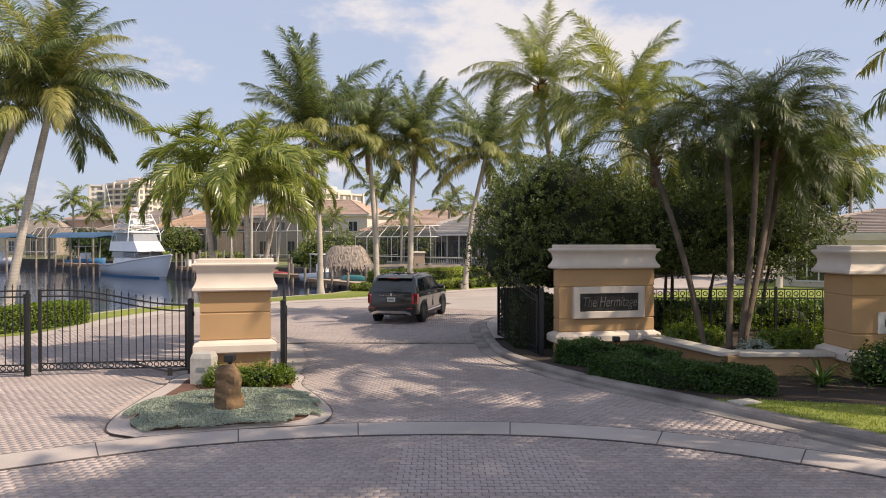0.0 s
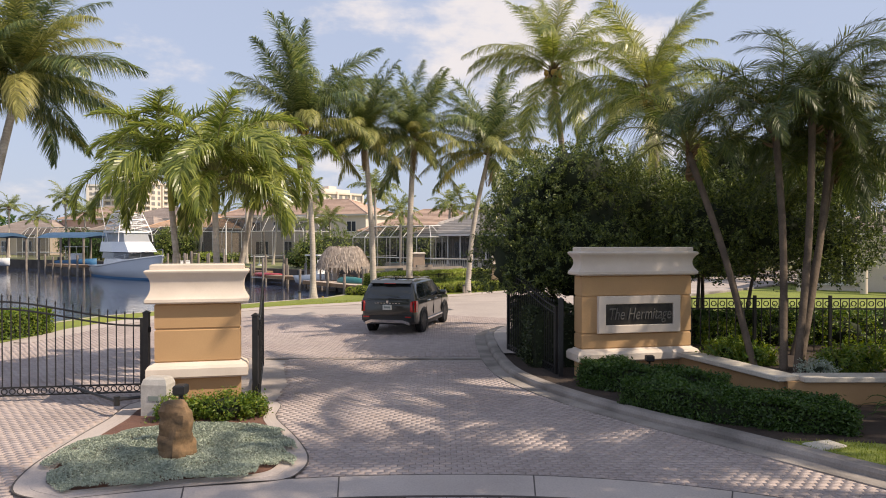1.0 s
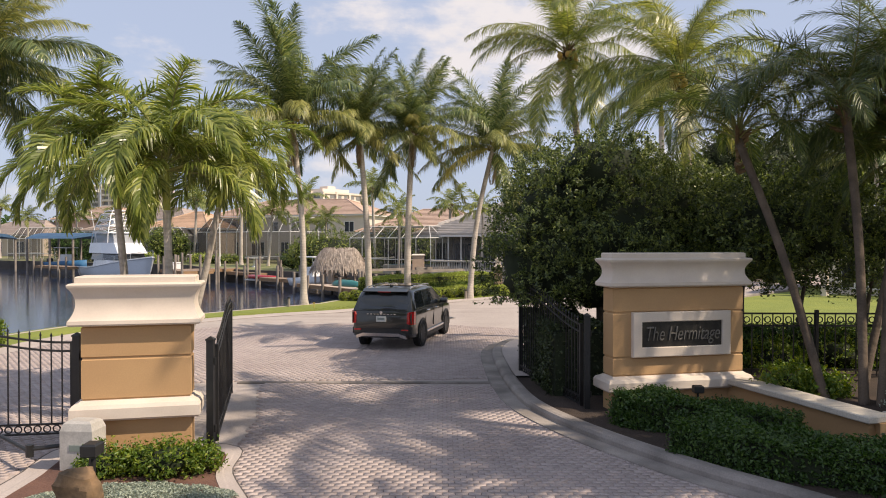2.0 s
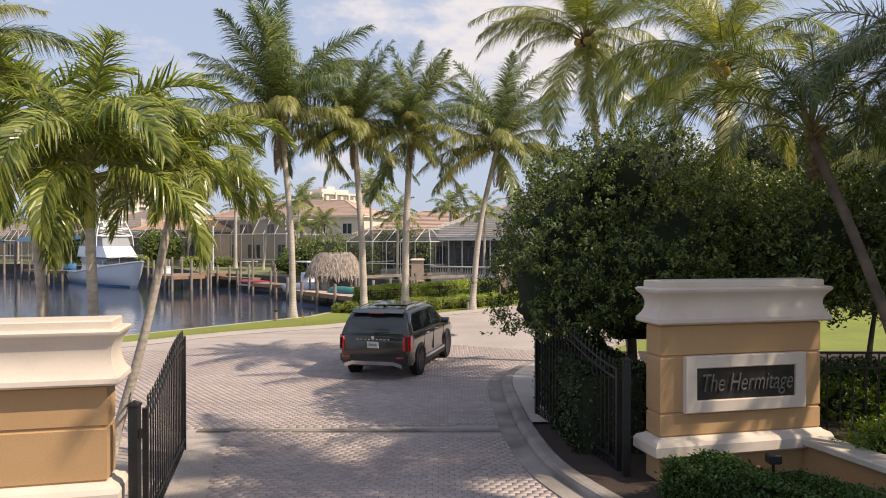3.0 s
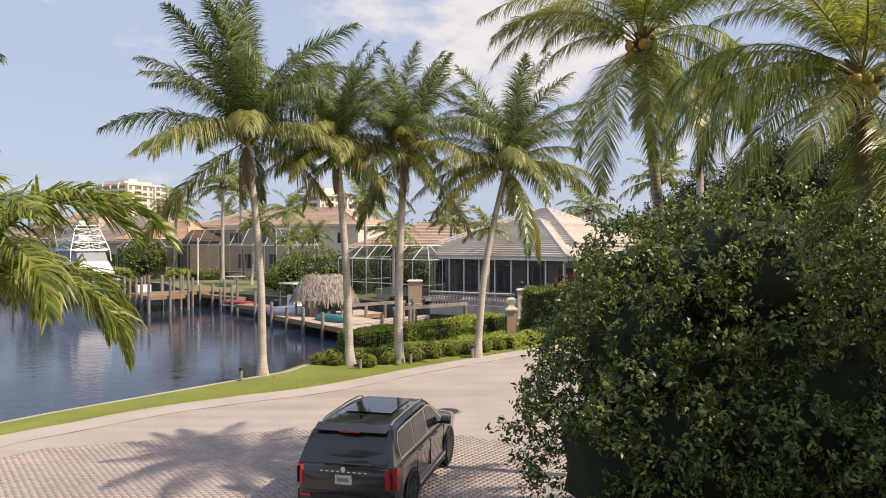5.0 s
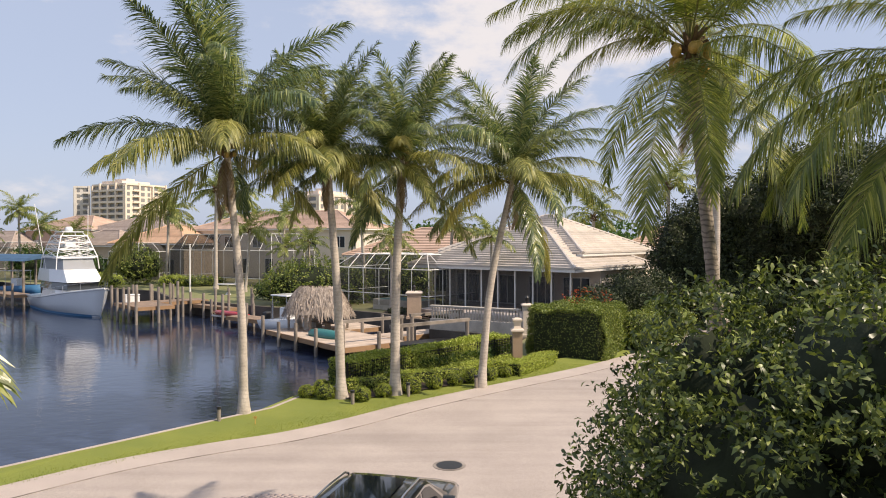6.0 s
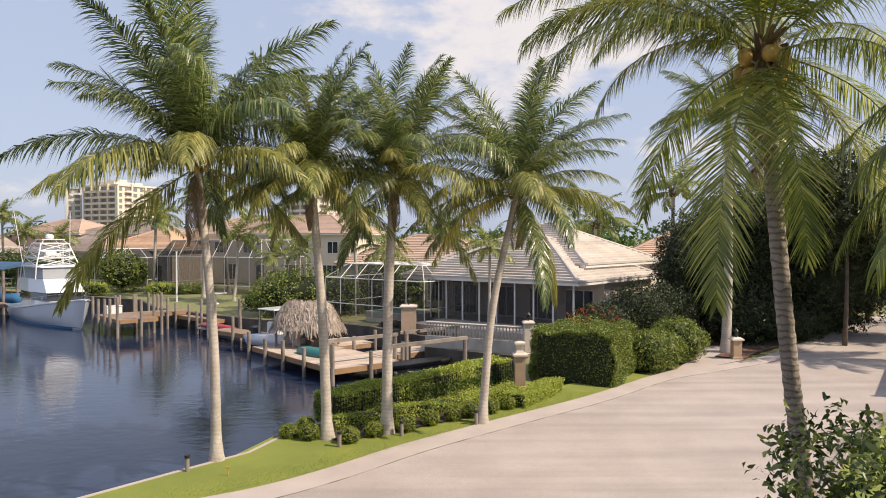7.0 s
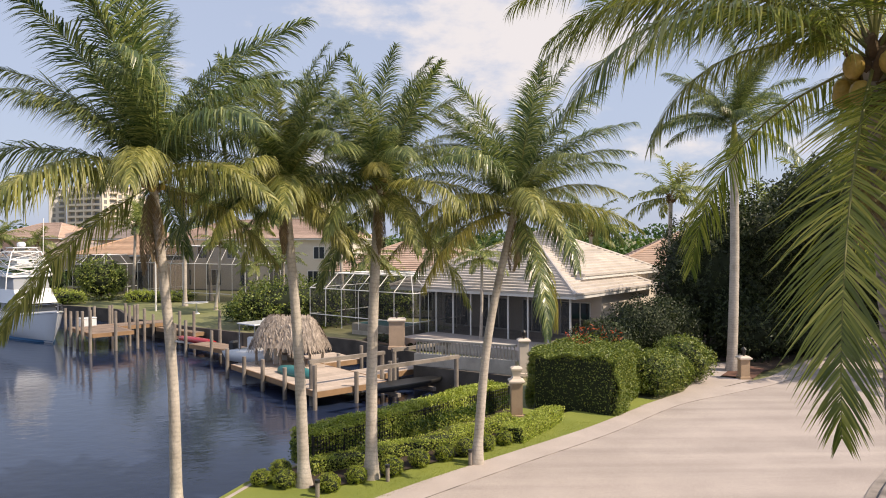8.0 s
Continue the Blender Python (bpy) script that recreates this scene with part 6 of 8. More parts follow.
def yacht(m):
    """A white sport-fishing yacht: flared hull, cabin, flybridge and tuna tower. Bow along +x."""
    root = thing("yacht", "white sport-fishing yacht with shade-tinted hull and tower", "boat", m)
    L = 13.5
    rings, boot = [], []
    for i in range(15):
        u = i / 14
        x = -L / 2 + L * u
        w = 2.1 * max(0.0, 1 - max(0, (u - 0.42) / 0.58) ** 2.1) ** 0.9 * (0.93 + 0.07 * min(1, u * 4))
        w = max(w, 0.03)
        zt = 1.05 + 1.15 * max(0, (u - 0.25) / 0.75) ** 1.3
        rake = 1.25 * max(0, (u - 0.75) / 0.25)
        wb = w * (0.86 - 0.5 * max(0, u - 0.4))
        rings.append([(x + rake * 0.95, -w, zt), (x + rake * 0.5, -(w * 0.62 + wb * 0.38), zt * 0.5), (x, -wb, 0.12), (x - rake * 0.3, 0, -0.5), (x, wb, 0.12), (x + rake * 0.5, w * 0.62 + wb * 0.38, zt * 0.5), (x + rake * 0.95, w, zt)])
        boot.append([(x + rake * 0.02, -wb - 0.015, 0.16), (x - rake * 0.3, -wb * 0.98 - 0.012, -0.1), (x - rake * 0.3, wb * 0.98 + 0.012, -0.1), (x + rake * 0.02, wb + 0.015, 0.16)])
    part("hull", Soup().rings(rings, close=False, cap=True), M["boat_blue"], root, "white flared hull tinted with bluish shade", smooth=True)
    part("boot_stripe", Soup().rings(boot, close=False, cap=False), M["boot_blue"], root, "blue bottom paint")
    part("deck", Soup().rings([[(r[0][0], r[0][1] * 0.99, r[0][2] + 0.02), (r[0][0], 0, r[0][2] + 0.1), (r[0][0], -r[0][1] * 0.99, r[0][2] + 0.02)] for r in rings], close=False, cap=False), M["white_boat"], root)
    part("gunwale", Soup().tube([r[0] for r in rings], 0.07, 6).tube([r[-1] for r in rings], 0.07, 6), M["white_boat"], root)

    def house(nm, x0, x1, w, z0, z1, slope, material, label="", k=0.62):
        xm = x0 + (x1 - x0) * 0.55
        s = Soup().rings([[(x0, -w, z0), (xm, -w, z0), (x1, -w * k, z0), (x1, w * k, z0), (xm, w, z0), (x0, w, z0)], [(x0 + 0.1, -w * 0.93, z1), (xm - slope * 0.5, -w * 0.92, z1), (x1 - slope, -w * k * 0.92, z1), (x1 - slope, w * k * 0.92, z1), (xm - slope * 0.5, w * 0.92, z1), (x0 + 0.1, w * 0.93, z1)]])
        part(nm, s, material, root, label)

    house("trunk_cabin", -2.6, 5.0, 1.74, 1.2, 1.85, 1.0, M["white_boat"], "", 0.42)
    house("cabin_window", -3.2, 3.0, 1.7, 1.85, 2.45, 0.4, M["dark_glass"], "dark wrap-around window", 0.72)
    house("cabin", -3.6, 3.1, 1.78, 2.45, 3.4, 1.3, M["white_boat"], "", 0.72)
    house("bridge_curtain", -3.2, 1.7, 1.5, 3.4, 4.25, 0.5, M["vinyl"], "clear vinyl bridge curtain", 0.78)
    house("bridge_roof", -3.4, 1.4, 1.56, 4.25, 4.33, 0.1, M["white_boat"], "", 0.8)
    house("console", -1.6, 0.6, 0.9, 3.4, 4.0, 0.3, M["white_boat"])
    lv = ((3.4, 1.12), (4.33, 1.06), (4.95, 0.92), (5.5, 0.8), (6.05, 0.68))
    corner = lambda k, i: (-1.2 + (-2.0, 2.2, 2.2, -2.0)[i] * k, (-1.4, -1.4, 1.4, 1.4)[i] * k)
    for (za, ka), (zb, kb) in zip(lv, lv[1:]):
        for i in range(4):
            j = (i + 1) % 4
            part("tower_leg", Soup().tube([(*corner(ka, i), za), (*corner(kb, i), zb)], 0.045, 5), M["white_metal"], root)
            part("tower_rail", Soup().tube([(*corner(kb, i), zb), (*corner(kb, j), zb)], 0.045, 5), M["white_metal"], root)
            if za > 4:
                part("tower_brace", Soup().tube([(*corner(ka, i), za), (*corner(kb, j), zb)], 0.03, 5), M["white_metal"], root)
                part("tower_brace", Soup().tube([(*corner(ka, j), za), (*corner(kb, i), zb)], 0.03, 5), M["white_metal"], root)
    part("tower_deck", Soup().box(-2.1, -0.2, -0.6, 0.6, 5.1, 5.18).box(-1.5, -0.7, -0.4, 0.4, 5.19, 5.65), M["white_boat"], root)
    part("sun_top", Soup().box(-2.3, 0.0, -0.8, 0.8, 6.3, 6.38, bevel=0.02), M["white_boat"], root)
    for i in range(4):
        part("top_post", Soup().tube([(*corner(0.66, i), 6.0), (*corner(0.48, i), 6.31)], 0.03, 5), M["white_metal"], root)
    part("radar_dome", Soup().rings([[(-1.2 + r * math.cos(w), r * math.sin(w), z) for w in [j * math.pi / 5 for j in range(10)]] for r, z in ((0.2, 6.38), (0.3, 6.45), (0.3, 6.65), (0.18, 6.77))]), M["white_boat"], root, smooth=True)
    for y in (-1.5, 1.5):
        part("outrigger", Soup().tube([(-1.6, y, 2.6), (-3.2, y * 1.35, 8.6)], 0.025, 5), M["white_metal"], root)
    s = Soup()
    for sg in (0, -1):
        line = [(r[sg][0], r[sg][1] * 0.93, r[sg][2] + 0.55) for r in rings[6:]]
        s.tube(line, 0.02, 5)
        for r in rings[6::2]:
            s.tube([(r[sg][0], r[sg][1] * 0.95, r[sg][2]), (r[sg][0], r[sg][1] * 0.93, r[sg][2] + 0.55)], 0.016, 5)
    part("bow_rail", s, M["chrome"], root)


yacht(Matrix.Translation((-35.9, 85.0, -1.3)) @ pose(0, 0, 0, 0, 0, -48) @ Matrix.Scale(1.21, 4))
can = thing("canoe", "long red canoe on a lift beam at the far seawall", "canoe", Matrix.Translation((-17.6, 74.6, -0.75)) @ AX)
part("hull", Soup().rings([[(x, w * math.cos(a), 0.25 + hh * math.sin(a)) for a in [2 * math.pi * j / 10 for j in range(10)]] for x, w, hh in ((-2.6, 0.05, 0.12), (-1.8, 0.34, 0.22), (0, 0.42, 0.25), (1.8, 0.34, 0.22), (2.6, 0.05, 0.12))]), M["tail_red"], can, smooth=True)
part("beam", Soup().box(-3.0, 3.2, -0.06, 0.06, -0.12, 0.0), M["white_metal"], can, "white lift beam")
for q in (-2.9, 3.1):
    part("piling", Soup().tube([(q, 0, -2.2), (q, 0, 1.3)], 0.12, 8), M["pile"], can)
for px, py, pz in ((-27.2, 92.3, 5.0), (-46.0, 106.0, 5.6)):
    mast = thing("white_pole", "tall white pole on the far bank", "pole", pose(px, py, 0), "white poles on the far bank")
    part("shaft", Soup().tube([(0, 0, -0.1), (0, 0, pz)], [0.1, 0.07], 8), M["white_metal"], mast)
    part("cap", Soup().tube([(0, 0, pz), (0, 0, pz + 0.12)], 0.11, 8), M["white_metal"], mast)
# ---- houses on the far bank ----


def hip_roof(root, x0, x1, y0, y1, ze, pitch, material, over=0.6, course=0.38, step=0.075):
    """A hip roof laid in tile courses, each a stepped row of its own, over a rectangle; ridge along the longer side."""
    x0, x1, y0, y1 = x0 - over, x1 + over, y0 - over, y1 + over
    w = min(x1 - x0, y1 - y0) / 2
    n = int(w / math.cos(pitch) / course)
    d = w / n
    ob = part("roof", Soup().add([(x0 + 0.1, y0 + 0.1, ze), (x1 - 0.1, y0 + 0.1, ze), (x1 - 0.1, y1 - 0.1, ze), (x0 + 0.1, y1 - 0.1, ze)], [(0, 1, 2, 3)]), material, root)
    for i in range(n):
        s = Soup()
        a, b = d * i, d * (i + 1)
        za, zb = ze + math.tan(pitch) * a + step, ze + math.tan(pitch) * b + 0.005
        A = [(x0 + a, y0 + a), (x1 - a, y0 + a), (x1 - a, y1 - a), (x0 + a, y1 - a)]
        B = [(x0 + b, y0 + b), (x1 - b, y0 + b), (x1 - b, y1 - b), (x0 + b, y1 - b)]
        vs = [(*p, za - step) for p in A] + [(*p, za) for p in A] + [(*p, zb) for p in B]
        fs = []
        for j in range(4):
            k = (j + 1) % 4
            fs += [(j, k, 4 + k, 4 + j), (4 + j, 4 + k, 8 + k, 8 + j)]
        s.add(vs, fs)
        part("tile_course", s, material, ob)
    zr = ze + math.tan(pitch) * w
    if x1 - x0 > y1 - y0:
        e0, e1 = (x0 + w, y0 + w, zr + 0.03), (x1 - w, y0 + w, zr + 0.03)
    else:
        e0, e1 = (x0 + w, y0 + w, zr + 0.03), (x0 + w, y1 - w, zr + 0.03)
    c = Soup().tube([e0, e1], 0.13, 6)
    for p in ((x0, y0), (x0, y1)):
        q = e0 if (x1 - x0 > y1 - y0 or p[1] == y0) else e1
        c.tube([(*p, ze + 0.08), q], 0.12, 6)
    for p in ((x1, y0), (x1, y1)):
        q = e1 if (x1 - x0 > y1 - y0 or p[1] == y1) else e0
        c.tube([(*p, ze + 0.08), q], 0.12, 6)
    part("ridge_tiles", c, material, ob)
    part("fascia", Soup().box(x0 + 0.05, x1 - 0.05, y0 + 0.05, y1 - 0.05, ze - 0.2, ze - 0.004), M["white_metal"], root)
    return ob


def window(root, m, w, h, bars=1):
    win = part("window", Soup().box(-w / 2, w / 2, -0.04, 0.02, 0, h), M["dark_glass"], root, "", m)
    s = Soup()
    for x in [-w / 2 + w * i / (bars + 1) for i in range(bars + 2)]:
        s.box(x - 0.04, x + 0.04, -0.07, -0.04, 0, h)
    s.box(-w / 2, w / 2, -0.072, -0.042, -0.05, 0.04).box(-w / 2, w / 2, -0.072, -0.042, h - 0.04, h + 0.05)
    part("window_frame", s, M["white_metal"], win)


def house(name, label, m, x0, x1, y0, y1, z0, ze, pitch, wall, tile, wins, group=""):
    """A house: walls, hip roof in courses, windows and doors on its front (wins: x, z, width, height)."""
    root = thing(name, label, "house", m, group)
    part("wall", Soup().box(x0, x1, y0, y1, z0, ze), M[wall], root)
    hip_roof(root, x0, x1, y0, y1, ze, radians(pitch), M[tile])
    for x, z, w, h in wins:
        window(root, pose(x, y0, z), w, h, 1 if w < 2 else 2)
    return root


def cage(name, label, m, w, d, h, top, nx, ny, z0=0.0, group="", net="screen"):
    """A screened pool cage: white aluminium members, mansard top and dark insect screen."""
    root = thing(name, label, "screen enclosure", m, group)
    ins = 1.3
    zt = h + top
    T = 0.036
    xs = [w * i / nx for i in range(nx + 1)]
    ys = [d * i / ny for i in range(ny + 1)]

    def bar(p, q, nm="beam"):
        part(nm, Soup().tube([p, q], T, 4), M["white_metal"], root)

    for x in xs:
        bar((x, 0, z0), (x, 0, h), "post")
        bar((x, 0, h), (min(max(x, ins), w - ins), ins, zt))
        bar((min(max(x, ins), w - ins), ins, zt), (min(max(x, ins), w - ins), d, zt))
    for y in ys[1:]:
        for x, xi in ((0, ins), (w, w - ins)):
            bar((x, y, z0), (x, y, h), "post")
            bar((x, y, h), (xi, max(y, ins), zt))
        bar((ins, max(y, ins), zt), (w - ins, max(y, ins), zt))
    for z in (h, z0 + 0.9):
        bar((0, 0, z), (w, 0, z), "rail")
        bar((0, 0, z), (0, d, z), "rail")
        bar((w, 0, z), (w, d, z), "rail")
    bar((ins, ins, zt), (w - ins, ins, zt), "rail")
    s = Soup()
    s.add([(0, 0, z0), (w, 0, z0), (w, 0, h), (0, 0, h)], [(0, 1, 2, 3)])
    s.add([(0, 0, z0), (0, d, z0), (0, d, h), (0, 0, h)], [(0, 1, 2, 3)])
    s.add([(w, 0, z0), (w, d, z0), (w, d, h), (w, 0, h)], [(0, 1, 2, 3)])
    s.add([(0, 0, h), (w, 0, h), (w - ins, ins, zt), (ins, ins, zt), (0, d, h), (ins, d, zt), (w, d, h), (w - ins, d, zt)], [(0, 1, 2, 3), (0, 3, 5, 4), (1, 6, 7, 2), (3, 2, 7, 5)])
    part("screen", s, M[net], root, "dark insect screen")
    return root


# the grey-roofed house at the end of the canal: local origin at its near eave corner
HC = Matrix.Translation((8.6, 62.8, 0)) @ AX @ pose(0, 0, 0)
grey = thing("house", "single-storey house with pale grey tiled hip roof", "house", HC)
part("terrace", Soup().box(-11.5, 0.6, -3.0, 17, -1.2, 0.55), M["concrete"], grey, "raised pale terrace")
part("wall", Soup().box(-14.4, -0.6, 4.6, 15.1, 0.4, 3.55), M["wall_white"], grey)
part("upper_wall", Soup().box(-13.9, -1.9, 3.9, 15.1, 3.62, 4.55), M["wall_white"], grey)
hip_roof(grey, -14.5, -0.6, 0.6, 11.8, 3.6, radians(25), M["tile_grey"], step=0.14)
hip_roof(grey, -14.0, -1.8, 3.8, 15.2, 4.6, radians(25), M["tile_grey"], step=0.14)
for i in range(9):
    x = -0.7 - i * 1.5
    part("porch_post", Soup().box(x - 0.05, x + 0.05, 0.55, 0.65, 0.55, 3.45), M["white_metal"], grey)
part("porch_screen", Soup().add([(-12.7, 0.6, 0.55), (-0.7, 0.6, 0.55), (-0.7, 0.6, 3.45), (-12.7, 0.6, 3.45)], [(0, 1, 2, 3)]), M["screen_dense"], grey, "dark insect screen")
for x in (-2.5, -5.5, -9.0, -12.5):
    window(grey, pose(x, 4.6, 0.6), 2.2, 2.2, 2)
part("roof_vent", Soup().box(-4.6, -4.2, 1.6, 2.6, 4.2, 4.95), M["wall_white"], grey)
cage("pool_cage", "white framed pool cage with dark screen and mansard top", Matrix.Translation((-9.3, 76.2, 0)) @ AX, 10.6, 6.5, 3.3, 1.1, 6, 4, 0.4)
bal = thing("balustrade", "pale stone balustrade on the terrace edge", "balustrade", pose(-0.9, 60.4, 0, 0, 0, -28))
BLn = 6.0
part("rail", Soup().box(0, BLn, -0.14, 0.14, 1.42, 1.54, bevel=0.02), M["stone_cap"], bal)
part("plinth", Soup().box(0, BLn, -0.14, 0.14, -1.3, 0.70, bevel=0.01), M["stone_cap"], bal)
for i in range(30):
    x = 0.1 + i * (BLn - 0.2) / 29
    part("baluster", Soup().rings([[(x + r * math.cos(w), r * math.sin(w), z) for w in [j * math.pi / 3 for j in range(6)]] for r, z in ((0.05, 0.7), (0.035, 0.78), (0.075, 0.95), (0.045, 1.2), (0.03, 1.34), (0.05, 1.42))]), M["stone_cap"], bal)
garden_post(-2.2, 67.0, 1.9, True, "tan_stone", "tan stone terrace pier with a lantern", 0.5)
garden_post(4.75, 57.3, 1.9, True, "stucco_cream", "cream terrace post with a lantern", 0.24)

# houses further along the canal
house("house", "two-storey house with long terracotta hip roof behind pool cages", Matrix.Translation((-37.5, 124, 0)) @ pose(0, 0, 0, 0, 0, -20), 0, 27, 0, 12, 0, 7.1, 22, "wall_white", "tile_terra", [(3, 0.6, 2.4, 2.2), (8, 0.6, 2.4, 2.2), (13, 0.6, 1.4, 2.2), (18, 0.6, 2.4, 2.2), (24, 0.6, 2.4, 2.2), (3, 4.4, 1.6, 1.6), (6.5, 4.4, 2.4, 1.6), (11, 4.4, 1.6, 1.6), (15.5, 4.4, 2.4, 1.6), (20, 4.4, 1.6, 1.6), (24.5, 4.4, 1.6, 1.6)])
house("house", "house with orange tiled roof between the garden shrubs", Matrix.Translation((-48.5, 121, 0)) @ pose(0, 0, 0, 0, 0, -22), 0, 13, 0, 11, 0, 5.0, 24, "wall_tan", "tile_orange", [(2, 0.6, 2.4, 2.2), (6.5, 0.6, 2.4, 2.2), (10.5, 0.6, 1.6, 2.2)])
house("house", "two-storey sandy house with brown hip roof", Matrix.Translation((-66, 148, 0)) @ pose(0, 0, 0, 0, 0, -20), 0, 18, 0, 12, 0, 7.2, 20, "wall_pink", "tile_brown", [(3, 0.6, 2.4, 2.2), (8, 0.6, 2.4, 2.2), (13, 0.6, 2.4, 2.2), (3, 4.4, 1.8, 1.6), (8, 4.4, 1.8, 1.6), (13, 4.4, 1.8, 1.6)])
house("house", "cream house with salmon roof behind the palms", Matrix.Translation((-9.5, 88, 0)) @ pose(0, 0, 0, 0, 0, -20), 0, 15, 0, 11, 0, 4.0, 24, "wall_white", "tile_terra", [(2, 0.6, 2.2, 2.2), (6, 0.6, 2.2, 2.2), (10, 0.6, 2.2, 2.2)])
house("house", "house with brown tiled hip roof on the canal", Matrix.Translation((-60, 125.5, 0)) @ pose(0, 0, 0, 0, 0, -22), 0, 13.5, 0, 10, 0, 4.7, 22, "wall_tan", "tile_brown", [(2.5, 0.6, 2.4, 2.2), (6.5, 0.6, 2.4, 2.2), (11, 0.6, 2.4, 2.2)])
house("house", "salmon two-storey house with terracotta roof", Matrix.Translation((-80, 153, 0)) @ pose(0, 0, 0, 0, 0, -22), 0, 17, 0, 12, 0, 7.4, 22, "wall_pink", "tile_terra", [(3, 0.6, 2.0, 2.2), (8, 0.6, 2.0, 2.2), (13, 0.6, 2.0, 2.2), (3, 3.8, 1.6, 1.6), (8, 3.8, 1.6, 1.6), (13, 3.8, 1.6, 1.6)])
house("house", "house with brown tiled hip roof on the canal", Matrix.Translation((-97, 152, 0)) @ pose(0, 0, 0, 0, 0, -20), 0, 20, 0, 12, 0, 4.2, 24, "wall_tan", "tile_brown", [(3, 0.6, 2.4, 2.2), (8, 0.6, 2.4, 2.2), (14, 0.6, 2.4, 2.2)])
house("house", "sandy house with terracotta roof far along the canal", Matrix.Translation((-132, 165, 0)) @ pose(0, 0, 0, 0, 0, -15), 0, 22, 0, 12, 0, 4.4, 24, "wall_pink", "tile_terra", [(3, 0.6, 2.4, 2.2), (8, 0.6, 2.4, 2.2), (14, 0.6, 2.4, 2.2)])
house("house", "pale house with tiled roof east of the road", Matrix.Translation((17, 84, 0)) @ pose(0, 0, 0, 0, 0, -15), 0, 16, 0, 11, 0, 4.6, 26, "wall_tan", "tile_terra", [(3, 0.6, 2.2, 2.2), (8, 0.6, 2.2, 2.2)])
house("house", "white house with columns east of the gate", Matrix.Translation((21.5, 46, 0)) @ pose(0, 0, 0, 0, 0, -35), 0, 16, 0, 10, 0, 3.4, 15, "wall_white", "tile_brown", [(2, 0.4, 2.0, 2.2), (6, 0.4, 2.0, 2.2), (11, 0.4, 2.0, 2.2)])
cols = thing("porch", "white columned porch of the house east of the gate", "porch", Matrix.Translation((21.5, 46, 0)) @ pose(0, 0, 0, 0, 0, -35))
for cx_ in (0.4, 3.6, 6.8, 10.0, 13.2):
    part("column", Soup().tube([(cx_, -1.9, -0.05), (cx_, -1.9, 2.95)], [0.2, 0.17], 12), M["stucco_cream"], cols)
part("beam", Soup().box(0, 13.6, -2.15, -1.65, 2.95, 3.3), M["stucco_cream"], cols)
cage("pool_cage", "white framed pool cage with dark screen and sloped top", Matrix.Translation((-35.6, 108.8, 0)) @ pose(0, 0, 0, 0, 0, -31), 18.0, 7.5, 4.25, 2.0, 9, 4, net="screen_dense")
cage("pool_cage", "white framed pool cage before the salmon house", Matrix.Translation((-74.0, 127.0, 0)) @ pose(0, 0, 0, 0, 0, -25), 12.0, 6.0, 3.4, 1.8, 8, 3)
cage("pool_cage", "small white framed pool cage along the canal", Matrix.Translation((-46.2, 114.5, 0)) @ pose(0, 0, 0, 0, 0, -25), 5.6, 5.5, 3.9, 1.2, 4, 3, net="screen_dense")


def tower(name, label, m, w, d, floors, fh, bays, wall, crown=True):
    """A far apartment tower: wall piers, bays of windows and balconies floor by floor, long balconies on its west side, stepped top."""
    root = thing(name, label, "apartment building", m)
    H = floors * fh
    part("wall", Soup().box(0.8, w, 0.8, d, 0, H), M[wall], root)
    if crown:
        part("penthouse", Soup().box(w * 0.12, w * 0.8, d * 0.25, d * 0.85, H, H + 2.6), M[wall], root)
        part("plant_room", Soup().box(w * 0.3, w * 0.5, d * 0.35, d * 0.7, H + 2.6, H + 4.0), M[wall], root)
    part("parapet", Soup().box(0.2, w + 0.3, 0.2, d + 0.3, H, H + 0.9), M[wall], root)
    bw = w / bays
    for b in range(0, bays + 1, 2):
        part("wall_pier", Soup().box(b * bw - 0.5, b * bw + 0.5, -0.2, 0.79, 0, H + (1.2 if b % 4 else 0)), M[wall], root)
    sides = max(2, int(d / 6.5))
    for q in range(sides + 1):
        y = 0.8 + (d - 1.6) * q / sides
        part("wall_pier", Soup().box(-0.7, 0.79, y, y + 0.8, 0, H + (1.2 if q % 2 else 0)), M[wall], root)
    for f in range(floors):
        z = f * fh
        for b in range(bays):
            x = bw * (b + 0.5)
            k = 0.36 if b % 3 else 0.2
            part("window", Soup().box(x - bw * k, x + bw * k, 0.7, 0.79, z + 0.7, z + fh - 0.5), M["tower_glass"], root)
            if b % 3 == 1:
                part("balcony", Soup().box(x - bw * 0.42, x + bw * 0.42, -0.5, 0.69, z - 0.1, z + 0.1).box(x - bw * 0.42, x + bw * 0.42, -0.5, -0.4, z + 0.1, z + 0.9), M[wall], root)
        for q in range(sides):
            y0 = 0.8 + (d - 1.6) * q / sides + 0.8
            y1 = 0.8 + (d - 1.6) * (q + 1) / sides
            part("window", Soup().box(0.7, 0.79, y0 + 0.2, y1 - 0.2, z + 0.2, z + fh - 0.35), M["tower_glass"], root)
            part("balcony", Soup().box(-0.6, 0.69, y0 + 0.02, y1 - 0.02, z - 0.12, z + 0.12).box(-0.6, -0.5, y0 + 0.02, y1 - 0.02, z + 0.12, z + 1.0), M[wall], root)


